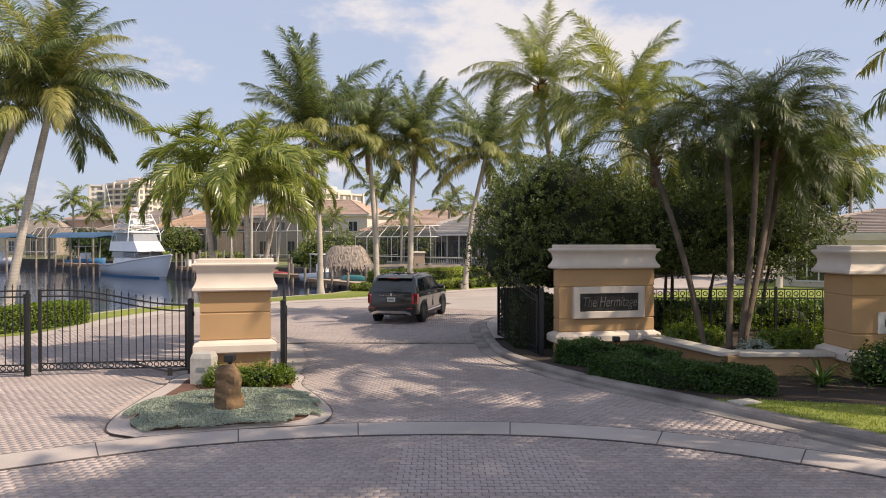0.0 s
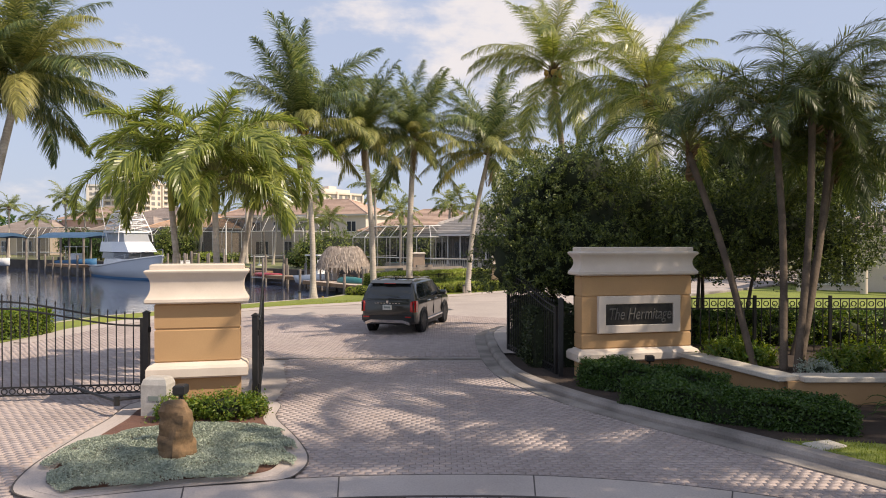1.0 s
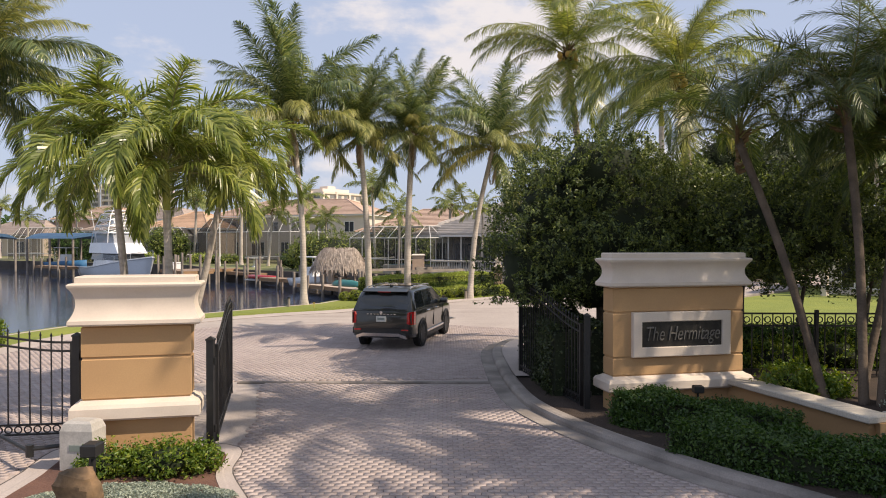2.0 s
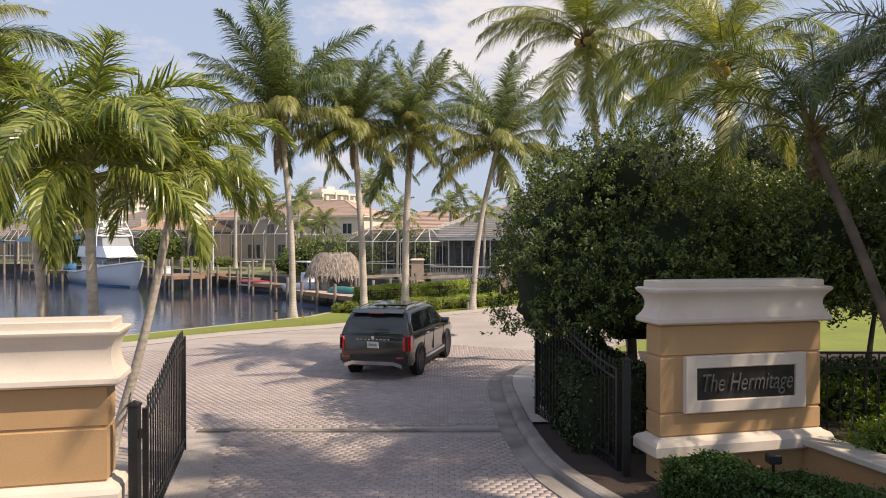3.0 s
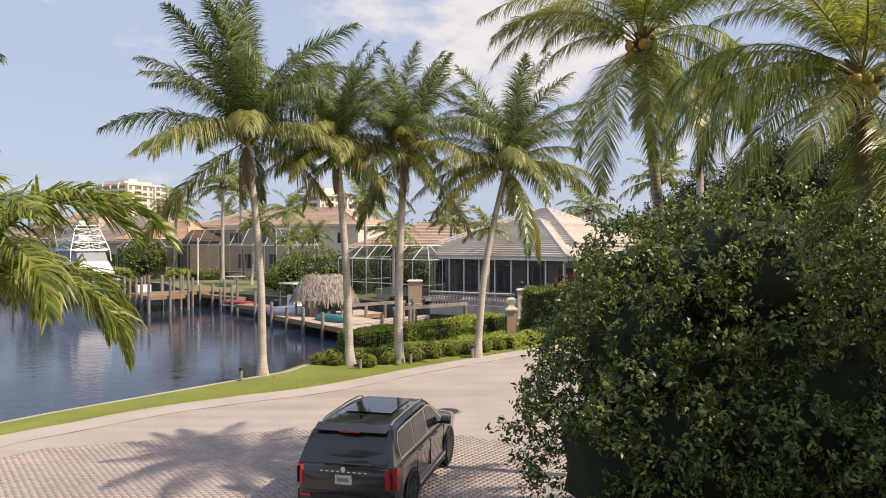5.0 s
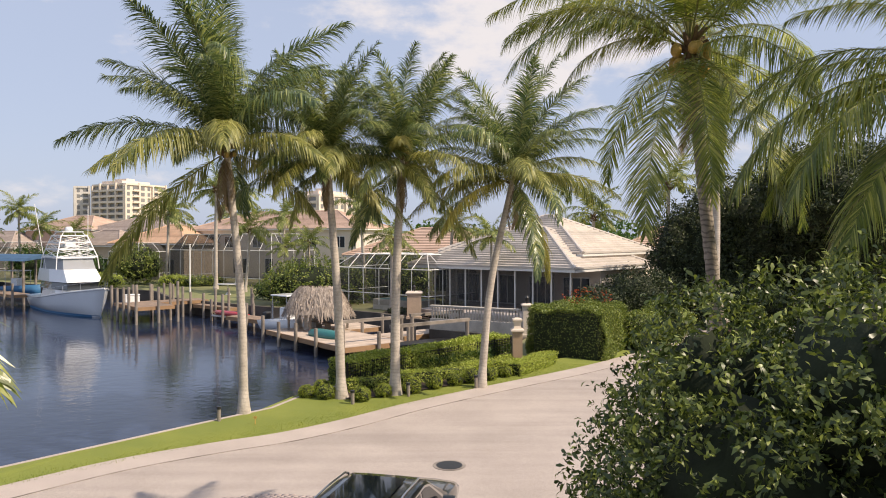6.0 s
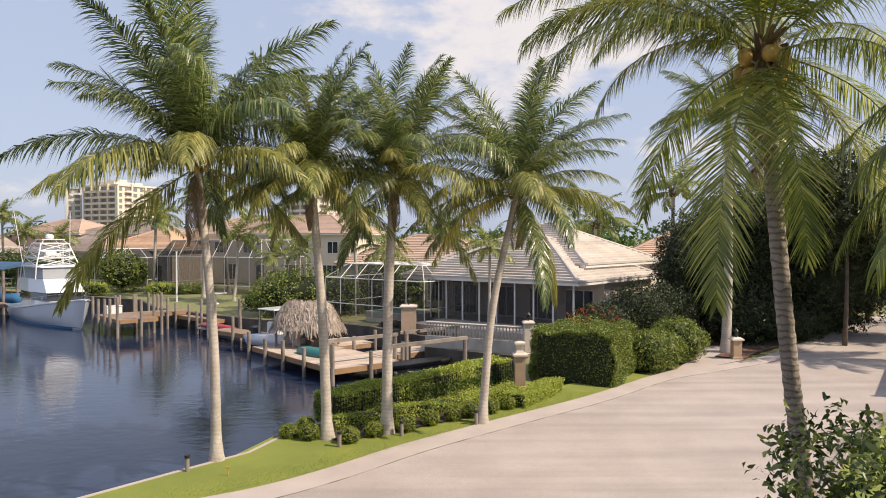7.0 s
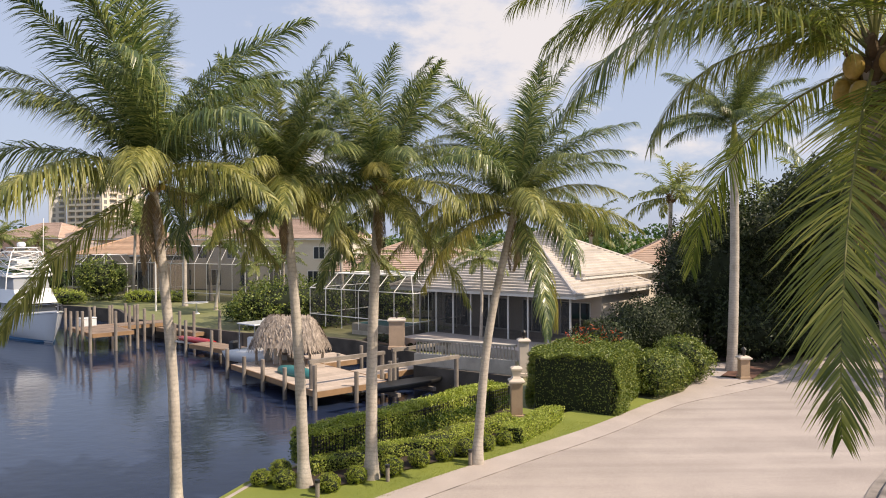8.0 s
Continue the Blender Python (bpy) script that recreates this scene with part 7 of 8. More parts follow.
tower("apartment_tower", "cream apartment tower with rows of balconies", Matrix.Translation((-163, 385, 0)) @ pose(0, 0, 0, 0, 0, 63), 26, 26, 11, 3.05, 6, "tower")
tower("apartment_tower", "slim white apartment tower beside the cream one", Matrix.Translation((-196, 398, 0)) @ pose(0, 0, 0, 0, 0, 25), 7, 10, 11, 3.0, 2, "tower_white", False)
tower("apartment_tower", "cream apartment tower seen between the palms", Matrix.Translation((-54, 330, 0)) @ pose(0, 0, 0, 0, 0, 50), 24, 16, 8, 3.05, 6, "tower")

# docks and small boats along the far bank
PIER = Matrix(((0.66, 0.75, 0, 0), (-0.75, 0.66, 0, 0), (0, 0, 1, 0), (0, 0, 0, 1)))
deck("dock", "weathered brown finger pier with tall grey pilings beside the yacht", (-28.9, 78.4), [(0, 5.9, 0, 3.0), (0, 2.4, 3.15, 7.4)],
     [(-0.2, -0.2, 1.6), (1.6, -0.3, 1.5), (3.1, -0.25, 1.6), (4.6, -0.3, 1.7), (6.1, -0.2, 1.9), (6.1, 1.6, 1.7), (6.1, 3.2, 2.1), (4.4, 3.2, 1.9), (-0.2, 1.6, 1.6), (-0.3, 3.2, 1.6), (-0.2, 5.2, 1.5), (2.6, 5.0, 1.4), (-1.6, 2.4, 1.5), (-2.8, 4.2, 1.4), (-3.6, 5.6, 1.4)], 0.1, axes=PIER, wood="old_deck")
dbx = thing("dock_box", "white storage box on the finger pier", "dock box", Matrix.Translation((-28.9, 78.4, 0.1)) @ PIER @ pose(0.6, 1.2, 0))
part("body", Soup().box(-0.35, 0.35, -0.6, 0.6, 0, 0.6, bevel=0.04), M["white_boat"], dbx)
part("lid", Soup().box(-0.38, 0.38, -0.63, 0.63, 0.6, 0.72, bevel=0.04), M["white_boat"], dbx)
deck("dock", "weathered dock along the far seawall", (-17.2, 72.0), [(0, 6.0, 0, 1.6)], [(-0.2, -0.2, 1.3), (3, -0.2, 0.8), (6.2, -0.2, 0.9), (6.2, 1.7, 0.7), (-0.2, 2.6, 1.2)], -0.4, wood="old_deck")
deck("dock", "brown timber dock along the far bank", (-22.6, 80.2), [(0, 5.6, 0, 2.0)], [(-0.2, -0.2, 0.9), (1.9, -0.2, 0.9), (3.8, -0.2, 1.4), (5.8, -0.2, 1.5), (5.8, 2.1, 1.4)], -0.2, wood="old_deck")
deck("dock", "brown timber dock at the canopied lifts", (-50.5, 94.0), [(0, 9.0, 0, 1.8)], [(-0.2, -0.2, 1.2), (2.2, -0.2, 0.9), (4.6, -0.2, 1.4), (7.0, -0.2, 0.9), (9.2, -0.2, 1.2)], 0.0, wood="old_deck")


def covered_lift(x, y, ang, seed):
    root = thing("boat_lift", "boat lift with grey canopy on timber piles", "boat lift", pose(x, y, 0, 0, 0, ang), "canopied boat lifts")
    part("canopy", Soup().rings([[(x, -2.3, 3.3), (x, -1.7, 3.62), (x, -0.9, 3.9), (x, 0, 4.02), (x, 0.9, 3.9), (x, 1.7, 3.62), (x, 2.3, 3.3), (x, 0, 3.6)] for x in (0, 4.5, 9)], close=True), M["canvas"], root, "pale grey canvas canopy")
    for px in (0.3, 4.5, 8.7):
        for py in (-2.2, 2.2):
            part("piling", Soup().tube([(px, py, -3), (px, py, 3.3)], 0.14, 8), M["pile"], root)


def small_boat(x, y, ang, L, z, label, hull="white_boat"):
    root = thing("motor_boat", label, "boat", pose(x, y, z, 0, 0, ang), "small motor boats")
    rings = []
    for i in range(9):
        u = i / 8
        w = 1.15 * (1 - max(0, (u - 0.5) / 0.5) ** 2.2) + 0.03
        rings.append([(L * u, -w, 0.9 + 0.35 * u), (L * u, -w * 0.75, 0.25), (L * u, 0, 0.0 + 0.3 * max(0, u - 0.7)), (L * u, w * 0.75, 0.25), (L * u, w, 0.9 + 0.35 * u)])
    part("hull", Soup().rings(rings, close=True), M[hull], root, smooth=True)
    part("console", Soup().box(L * 0.35, L * 0.5, -0.5, 0.5, 0.9, 1.9, bevel=0.08), M["white_boat"], root)
    part("hardtop", Soup().box(L * 0.25, L * 0.6, -0.9, 0.9, 2.7, 2.8, bevel=0.03), M["white_boat"], root)
    for px in (0.27, 0.58):
        for py in (-0.8, 0.8):
            part("top_post", Soup().tube([(L * px, py, 0.9), (L * px, py, 2.7)], 0.025, 5), M["chrome"], root)
    part("outboard", Soup().box(-0.5, -0.05, -0.3, 0.3, 0.5, 1.4, bevel=0.1), M["iron"], root)


covered_lift(-52, 98, -25, 1)
covered_lift(-68, 106, -25, 2)
small_boat(-50.5, 97.5, -25, 6.5, -0.6, "blue motor boat on a canopied lift", "boot_blue")
small_boat(-66.5, 105.5, -25, 6.5, -0.7, "white motor boat on a canopied lift")
small_boat(-82, 108, 160, 7.5, -1.4, "white motor boat at the far dock")
small_boat(-12.9, 68.4, -40, 5.2, -1.1, "small white motor boat moored behind the dock")
covered_lift(-95, 116, -20, 3)

# far palms and garden trees
pr2 = random.Random(23)
far = palm("garden_palm", "palm among the far gardens", (-21.5, 93.0, 0), (-21.0, 93.0, 6.6), FARC, (5, 8, 7), pr2, scale=0.9, r0=0.16, r1=0.12, group="garden palms")
far2 = palm("garden_palm", "palm among the far gardens", (-17.0, 90.0, 0), (-16.6, 90.2, 8.0), FARC, (5, 8, 6), pr2, scale=0.95, r0=0.16, r1=0.12, group="garden palms")
spots = [(-26.1, 97.6, 1.42), (-35.6, 107.2, 1.3), (-25.2, 104.0, 1.35), (-12.8, 84.5, 0.8), (-14.5, 79.5, 0.62), (-4.2, 71.5, 0.85), (3.2, 66.5, 0.72), (0.2, 79, 1.0), (-7.0, 80, 1.05), (-58, 118, 1.1), (-62, 121, 1.2), (-66, 119, 1.0), (-88, 140, 1.1), (-96, 138, 1.2), (-106, 143, 1.2), (-115, 148, 1.2), (-124, 150, 1.3), (-140, 158, 1.2), (-42, 128, 1.3), (-35, 131, 1.3), (-150, 160, 1.3), (13.0, 78, 1.15), (20, 80, 1.3), (26, 77, 1.3), (31, 72, 1.25), (-54, 119.5, 1.0), (-79, 133, 1.1), (34, 60, 1.2), (24.5, 66.5, 1.2)]
for i, (x, y, sc) in enumerate(spots):
    copy_thing(far if i % 2 else far2, pose(x, y, 0, 0, 0, pr2.uniform(0, 360)) @ Matrix.Scale(sc, 4))
palm("royal_palm", "tall palm with straight pale trunk at the driveway", (15.9, 58.0, 0.0), (16.0, 58.0, 11.5), COCO, (5, 6, 7, 5, 2), pr2, r0=0.28, r1=0.2, flare=1.3, scale=1.0, shaft=1.6)

def garden_mass(seed, x, y, z, r, h, n, sz, mt, nm, lb):
    """A leafy shrub or tree of three lobes on one stem."""
    shrub(nm, lb, [(x, y, z, r, r * 0.8, h), (x + r * 0.6, y + 0.5, z * 0.9, r * 0.6, r * 0.6, h * 0.75), (x - r * 0.5, y - 0.3, z * 1.15, r * 0.55, r * 0.6, h * 0.7)], n, sz, M[mt], seed, "shrub" if "shrub" in nm else "tree", inner=0.7, stems=[((x, y, 0), (x, y, z), 0.15)], sprig=8)


garden_mass(900, -11.5, 79.0, 1.6, 4.2, 2.3, 14000, 0.22, "hedge", "garden_shrub", "broad bright green shrub on the far bank")
garden_mass(901, -38.6, 105.5, 2.4, 2.5, 2.5, 8000, 0.24, "hedge", "garden_shrub", "tall green shrub beside the pool cage")
garden_mass(902, -47.5, 109.5, 2.2, 2.3, 2.2, 5000, 0.24, "hedge_dark", "garden_shrub", "loose dark green shrub on the far bank")
garden_mass(914, -40.5, 100.5, 0.7, 2.0, 0.8, 4000, 0.18, "hedge_bright", "garden_shrub", "low yellow-green shrub on the far bank")
garden_mass(920, -16.4, 83.2, 0.7, 1.4, 0.8, 3000, 0.16, "hedge_dark", "garden_shrub", "low dark green shrub on the far bank")
garden_mass(903, -4.5, 84.0, 2.2, 3.0, 2.6, 7000, 0.25, "hedge", "garden_shrub", "green garden shrub between the houses")
garden_mass(904, 20.5, 65.5, 5.0, 3.6, 5.0, 22000, 0.24, "dark_tree", "broadleaf_tree", "dark broadleaf tree beside the road")
garden_mass(905, 26.0, 73.0, 5.0, 5.0, 5.5, 20000, 0.28, "dark_tree", "broadleaf_tree", "dark broadleaf tree beside the road")
garden_mass(906, 17.2, 64.6, 4.2, 3.0, 4.4, 18000, 0.22, "dark_tree", "broadleaf_tree", "dark broadleaf tree behind the driveway")
garden_mass(907, 18.4, 61.5, 1.6, 2.0, 2.0, 6000, 0.22, "dark_tree", "garden_shrub", "dark garden shrub beside the driveway")
garden_mass(908, 25.5, 65.3, 4.6, 3.8, 4.8, 20000, 0.24, "dark_tree", "broadleaf_tree", "dark broadleaf tree beside the road")
garden_mass(909, 32.0, 71.5, 7.5, 5.5, 5.5, 24000, 0.28, "dark_tree", "broadleaf_tree", "dark broadleaf tree beside the road")
# high crowns added to throw shade on the trees and the road
garden_mass(910, 24.0, 60.5, 8.2, 4.2, 2.6, 16000, 0.26, "dark_tree", "broadleaf_tree", "tall dark tree with high crown added for its shade")
garden_mass(911, 31.0, 62.0, 8.5, 4.5, 3.0, 16000, 0.26, "dark_tree", "broadleaf_tree", "tall dark tree with high crown added for its shade")
garden_mass(912, 22.0, 63.2, 1.1, 2.2, 1.3, 7000, 0.18, "dark_tree", "garden_shrub", "dark low shrub beside the road")
garden_mass(913, 26.5, 68.0, 1.1, 2.4, 1.2, 7000, 0.18, "dark_tree", "garden_shrub", "dark low shrub beside the road")
garden_mass(915, -29.5, 103.0, 0.5, 2.2, 0.55, 4000, 0.16, "hedge", "garden_shrub", "low green shrub on the far bank")
garden_mass(917, -52.5, 112.5, 1.8, 2.0, 1.9, 5000, 0.24, "hedge_dark", "garden_shrub", "tall dark green shrub on the far bank")
garden_mass(918, -58.0, 117.0, 2.2, 3.0, 2.4, 7000, 0.26, "hedge_dark", "garden_shrub", "tall dark green shrub on the far bank")
garden_mass(921, -33.0, 103.2, 0.5, 1.6, 0.6, 3500, 0.18, "hedge_bright", "garden_shrub", "low yellow-green shrub on the far bank")
garden_mass(922, 40.0, 92.0, 4.0, 8.0, 5.5, 10000, 0.4, "hedge_dark", "broadleaf_tree", "dark broadleaf tree at the bend of the road")


def far_woods():
    rng = np.random.default_rng(88)
    P, N = [], []
    for i in range(150):
        x = rng.uniform(-420, 160)
        y = rng.uniform(185, 260)
        r = rng.uniform(5, 9)
        d = rng.normal(0, 1, (260, 3))
        d /= np.linalg.norm(d, axis=1)[:, None]
        P.append(np.array([x, y, r * 0.55]) + d * np.array([r, r, r * 0.75]) * rng.uniform(0.7, 1.05, (260, 1)))
        N.append(d)
    P, N = np.concatenate(P), np.concatenate(N)
    k = P[:, 2] > 0
    me = leaves_mesh("far_woods", P[k], N[k], 1.5, rng, 0.6, 0.6)
    me.materials.append(M["hedge_dark"])
    tagged(new("far_woods", me), "hazy belt of trees behind the far houses", "trees", kind="stuff")


far_woods()

tbl = thing("patio_table", "white round patio table on the far lawn", "table", pose(-22.3, 89.5, 0))
part("tabletop", Soup().rings([[(1.1 * math.cos(w), 1.1 * math.sin(w), z) for w in [j * math.pi / 8 for j in range(16)]] for z in (1.0, 1.06)]), M["white_boat"], tbl)
part("pedestal", Soup().tube([(0, 0, -0.08), (0, 0, 0.2), (0, 0, 1.0)], [0.35, 0.07, 0.07], 8), M["white_boat"], tbl)


def patio_chair(x, y, ang):
    """A white slatted garden chair."""
    root = thing("patio_chair", "white slatted patio chair beside the thatched hut", "chair", pose(x, y, -0.06, 0, 0, ang), "white patio chairs")
    for i in range(5):
        part("seat_slat", Soup().box(-0.28 + i * 0.115, -0.19 + i * 0.115, -0.28, 0.28, 0.4, 0.43), M["white_boat"], root)
    for i in range(5):
        y0 = -0.27 + i * 0.115
        part("back_slat", Soup().rings([[(-0.3, y0, 0.42), (-0.27, y0, 0.42), (-0.27, y0 + 0.09, 0.42), (-0.3, y0 + 0.09, 0.42)], [(-0.5, y0, 1.05), (-0.47, y0, 1.05), (-0.47, y0 + 0.09, 1.05), (-0.5, y0 + 0.09, 1.05)]]), M["white_boat"], root)
    for px in (-0.26, 0.26):
        for py in (-0.28, 0.28):
            part("leg", Soup().box(px - 0.03, px + 0.03, py - 0.03, py + 0.03, 0, 0.4), M["white_boat"], root)
    for py in (-0.31, 0.31):
        part("armrest", Soup().box(-0.36, 0.3, py - 0.05, py + 0.05, 0.6, 0.64), M["white_boat"], root)


patio_chair(-12.6, 75.6, -80)
patio_chair(-11.6, 75.0, -110)

bed_sheet("mulch_bank", [(-4.8, 70.6), (-2.4, 67.2), (0.4, 65.0), (1.0, 67.5), (-1.5, 70.4), (-4.2, 73.2)], 0.02, M["soil"], "bare brown mulch bank between the dock and the pool cage", "planting bed")
for i in range(14):
    rx, ry = -3.9 + i * 0.31 + (i % 3) * 0.2, 70.4 - i * 0.36 + (i % 2) * 0.7
    shrub("mulch_mound", "low heap of dark brown mulch and stones", [(rx, ry, 0.12, 0.55, 0.45, 0.3)], 120, 0.2, M["soil"], 950 + i, "mound", group="mulch mounds", inner=0.95)
pool = thing("swimming_pool", "raised teal swimming pool inside the cage", "pool", Matrix.Translation((-5.6, 74.4, 0)) @ AX)
part("basin", Soup().box(-0.2, 4.6, -0.2, 2.6, -0.1, 0.75, bevel=0.02), M["stone_cap"], pool)
part("pool_water", Soup().box(0.1, 4.3, 0.1, 2.3, 0.74, 0.765), M["kayak"], pool, "teal pool water")

bed_sheet("driveway", [(8.6, 50.2), (11.5, 53.0), (13.6, 56.6), (14.7, 60.6), (16.9, 60.4), (15.9, 58.2), (14.6, 56.4), (16.0, 55.6)], 0.012, M["concrete"], "pale concrete driveway apron beside the hedges", "driveway")
bed_sheet("mulch_patch", [(14.7, 56.5), (16.0, 55.7), (17.8, 58.2), (17.0, 60.3), (16.0, 58.3)], 0.05, M["red_mulch"], "red-brown mulch round the driveway post", "planting bed")
# dark sheet laid where the trees shade the ground
bed_sheet("tree_shade_sheet", [(17.3, 57.4), (22.2, 62.4), (28.8, 70.0), (26, 80), (14, 72), (14.8, 61.0), (17.2, 60.6)], 0.035, M["soil"], "dark ground sheet standing in for shade under the trees", "planting bed")
# ---- the SUV on the drive ----


def suv(m):
    root = thing("suv", "dark grey-green SUV with red tail lamps on the drive", "car", m)
    # half widths and heights along the length (y forward, origin under the middle)
    ST = [(-2.50, 0.80, 0.50, 0.98), (-2.46, 0.90, 0.42, 1.06), (-2.36, 0.955, 0.34, 1.10), (-2.0, 0.985, 0.28, 1.11), (-1.2, 0.99, 0.26, 1.10), (0.0, 0.985, 0.26, 1.08), (1.0, 0.985, 0.26, 1.07), (1.35, 0.98, 0.27, 1.08), (1.9, 0.965, 0.30, 1.03), (2.25, 0.92, 0.34, 0.97), (2.42, 0.84, 0.40, 0.88), (2.50, 0.70, 0.48, 0.74)]

    def half(w, zb, zs):
        return [(w * 0.80, zb), (w * 0.955, zb + 0.05), (w * 0.985, zb + 0.16), (w * 0.975, (zb + zs) * 0.5 - 0.06), (w, zs - 0.19), (w * 0.992, zs - 0.10), (w * 0.955, zs - 0.03), (w * 0.88, zs), (w * 0.45, zs + 0.025)]

    rings = []
    for y, w, zb, zs in ST:
        hp = half(w, zb, zs)
        rings.append([(x, y, z) for x, z in hp] + [(-x, y, z) for x, z in reversed(hp)])
    body = part("body", Soup().rings(rings), M["car_paint"], root)
    smooth_by_angle(body, 38)

    # roof and pillars
    GS = [(-2.40, 0.80, 1.08, 1.10), (-2.22, 0.80, 1.08, 1.42), (-2.06, 0.79, 1.08, 1.64), (-1.85, 0.785, 1.08, 1.69), (-1.0, 0.785, 1.07, 1.72), (-0.2, 0.785, 1.06, 1.715), (0.30, 0.78, 1.06, 1.66), (0.75, 0.78, 1.06, 1.40), (1.28, 0.78, 1.06, 1.09)]
    gr = []
    for y, w, z0, z1 in GS:
        k = (z1 - z0) / 0.64
        hp = [(0.93, z0 - 0.03), (0.93 - 0.155 * k * 0.86, z0 + (z1 - z0) * 0.86), (0.93 - 0.20 * k, z1 - 0.03 * k), (0.62, z1), (0.3, z1 + 0.01)]
        gr.append([(x, y, z) for x, z in hp] + [(-x, y, z) for x, z in reversed(hp)])
    cabin = part("cabin", Soup().rings(gr), M["car_paint"], root)
    smooth_by_angle(cabin, 38)

    def side_x(z):
        return 0.93 - 0.155 * 0.86 * min(1, max(0, (z - 1.08) / (0.64 * 0.86)))

    def side_panel(nm, poly, material, off, sg, label="", parent=root):
        n = len(poly)
        vs = [(sg * (side_x(z) + off), y, z) for y, z in poly] + [(sg * (side_x(z) - 0.02), y, z) for y, z in poly]
        s = Soup().add(vs, [tuple(range(n)), tuple(range(2 * n - 1, n - 1, -1))] + [(i, (i + 1) % n, n + (i + 1) % n, n + i) for i in range(n)])
        return part(nm, s, material, parent, label)

    for sg in (-1, 1):
        trim = [(-1.98, 1.12), (-1.99, 1.40), (-1.86, 1.585), (-1.6, 1.605), (0.12, 1.605), (0.36, 1.55), (0.98, 1.16), (0.95, 1.11)]
        side_panel("window_trim", trim, M["chrome"], 0.006, sg, "bright window surround")
        side_panel("side_window", [(-1.93, 1.15), (-1.94, 1.39), (-1.83, 1.56), (-1.1, 1.575), (-1.1, 1.13)], M["dark_glass"], 0.012, sg)
        side_panel("side_window", [(-1.04, 1.13), (-1.04, 1.575), (-0.22, 1.575), (-0.22, 1.13)], M["dark_glass"], 0.012, sg)
        side_panel("side_window", [(-0.13, 1.13), (-0.13, 1.575), (0.10, 1.575), (0.32, 1.525), (0.86, 1.17), (0.86, 1.13)], M["dark_glass"], 0.012, sg)
        part("roof_rail", Soup().tube([(sg * 0.70, -1.9, 1.665), (sg * 0.70, -1.75, 1.715), (sg * 0.70, -0.6, 1.745), (sg * 0.70, 0.1, 1.72), (sg * 0.69, 0.25, 1.66)], 0.018, 6), M["chrome"], root)
        part("sill_trim", Soup().box(sg * 0.985 - 0.02, sg * 0.985 + 0.02, -1.0, 1.0, 0.36, 0.43, bevel=0.01), M["chrome"], root)
        part("sill", Soup().box(sg * 0.955 - 0.03, sg * 0.955 + 0.03, -1.05, 1.05, 0.24, 0.36, bevel=0.015), M["car_black"], root)
        for y in (-0.82, 0.22):
            part("door_handle", Soup().box(sg * 0.99 - 0.03, sg * 0.99 + 0.028, y - 0.11, y + 0.11, 0.985, 1.02, bevel=0.012), M["chrome"], root)
        for y in (-1.12, -0.17, 0.95):
            part("door_seam", Soup().box(sg * 0.978 - 0.012, sg * 0.978 + 0.012, y - 0.004, y + 0.004, 0.5, 1.0), M["car_black"], root)
        mir = part("mirror", Soup().rings([[(sg * (1.12 + dx), 0.72 + 0.12 * math.cos(a), 1.16 + 0.085 * math.sin(a)) for a in [j * math.pi / 5 for j in range(10)]] for dx in (-0.13, -0.1, 0.06, 0.09)]), M["car_paint"], root, smooth=True)
        part("mirror_arm", Soup().box(sg * 0.99 - 0.08, sg * 0.99 + 0.06, 0.70, 0.78, 1.08, 1.12), M["car_black"], mir)
        # tail lamp: dark housing with upright red lenses
        part("tail_lamp", Soup().add([(sg * 0.99, -2.20, 0.72), (sg * 0.99, -2.20, 1.07), (sg * 0.975, -2.36, 1.09), (sg * 0.975, -2.37, 0.72), (sg * 0.86, -2.505, 0.74), (sg * 0.85, -2.49, 1.07), (sg * 0.80, -2.515, 0.98), (sg * 0.80, -2.517, 0.76), (sg * 0.75, -2.40, 0.76), (sg * 0.75, -2.38, 1.06)], [(0, 1, 2, 3), (3, 2, 5, 4), (4, 5, 6, 7), (0, 3, 4, 7, 8), (1, 2, 5, 9), (5, 6, 9), (6, 7, 8, 9)]), M["tail_red"], root, "red upright tail lamp")
        part("lamp_bar", Soup().box(sg * 0.915 - 0.012, sg * 0.915 + 0.012, -2.475, -2.43, 0.76, 1.04, bevel=0.005), M["car_black"], root)
        part("reflector", Soup().box(sg * 0.74 - 0.1, sg * 0.74 + 0.1, -2.53, -2.50, 0.565, 0.60), M["tail_red"], root)
        part("head_lamp", Soup().box(sg * 0.74 - 0.14, sg * 0.74 + 0.14, 2.30, 2.44, 0.66, 0.86, bevel=0.03), M["chrome"], root)

    def wheel(x, y, sg):
        w = part("wheel", Soup().tube([(x - 0.02, y, 0.37), (x + 0.02, y, 0.37)], 0.1, 12), M["rim"], root)
        t = []
        for r, dx in ((0.265, -0.11), (0.345, -0.125), (0.37, -0.10), (0.375, 0), (0.37, 0.10), (0.345, 0.125), (0.265, 0.11)):
            t.append([(x + dx, y + r * math.cos(a), 0.375 + r * math.sin(a)) for a in [j * math.pi / 14 for j in range(28)]])
        part("tyre", Soup().rings(t, cap=False), M["tyre"], w, smooth=True)
        s = Soup().tube([(x + sg * 0.02, y, 0.375), (x + sg * 0.085, y, 0.375)], 0.07, 12)
        for i in range(10):
            a = i * math.pi / 5
            c, d = math.cos(a), math.sin(a)
            s.tube([(x + sg * 0.075, y + 0.05 * c, 0.375 + 0.05 * d), (x + sg * 0.10, y + 0.26 * c, 0.375 + 0.26 * d)], 0.018, 4)
        part("spokes", s, M["rim"], w, "dark ten-spoke alloy rim")
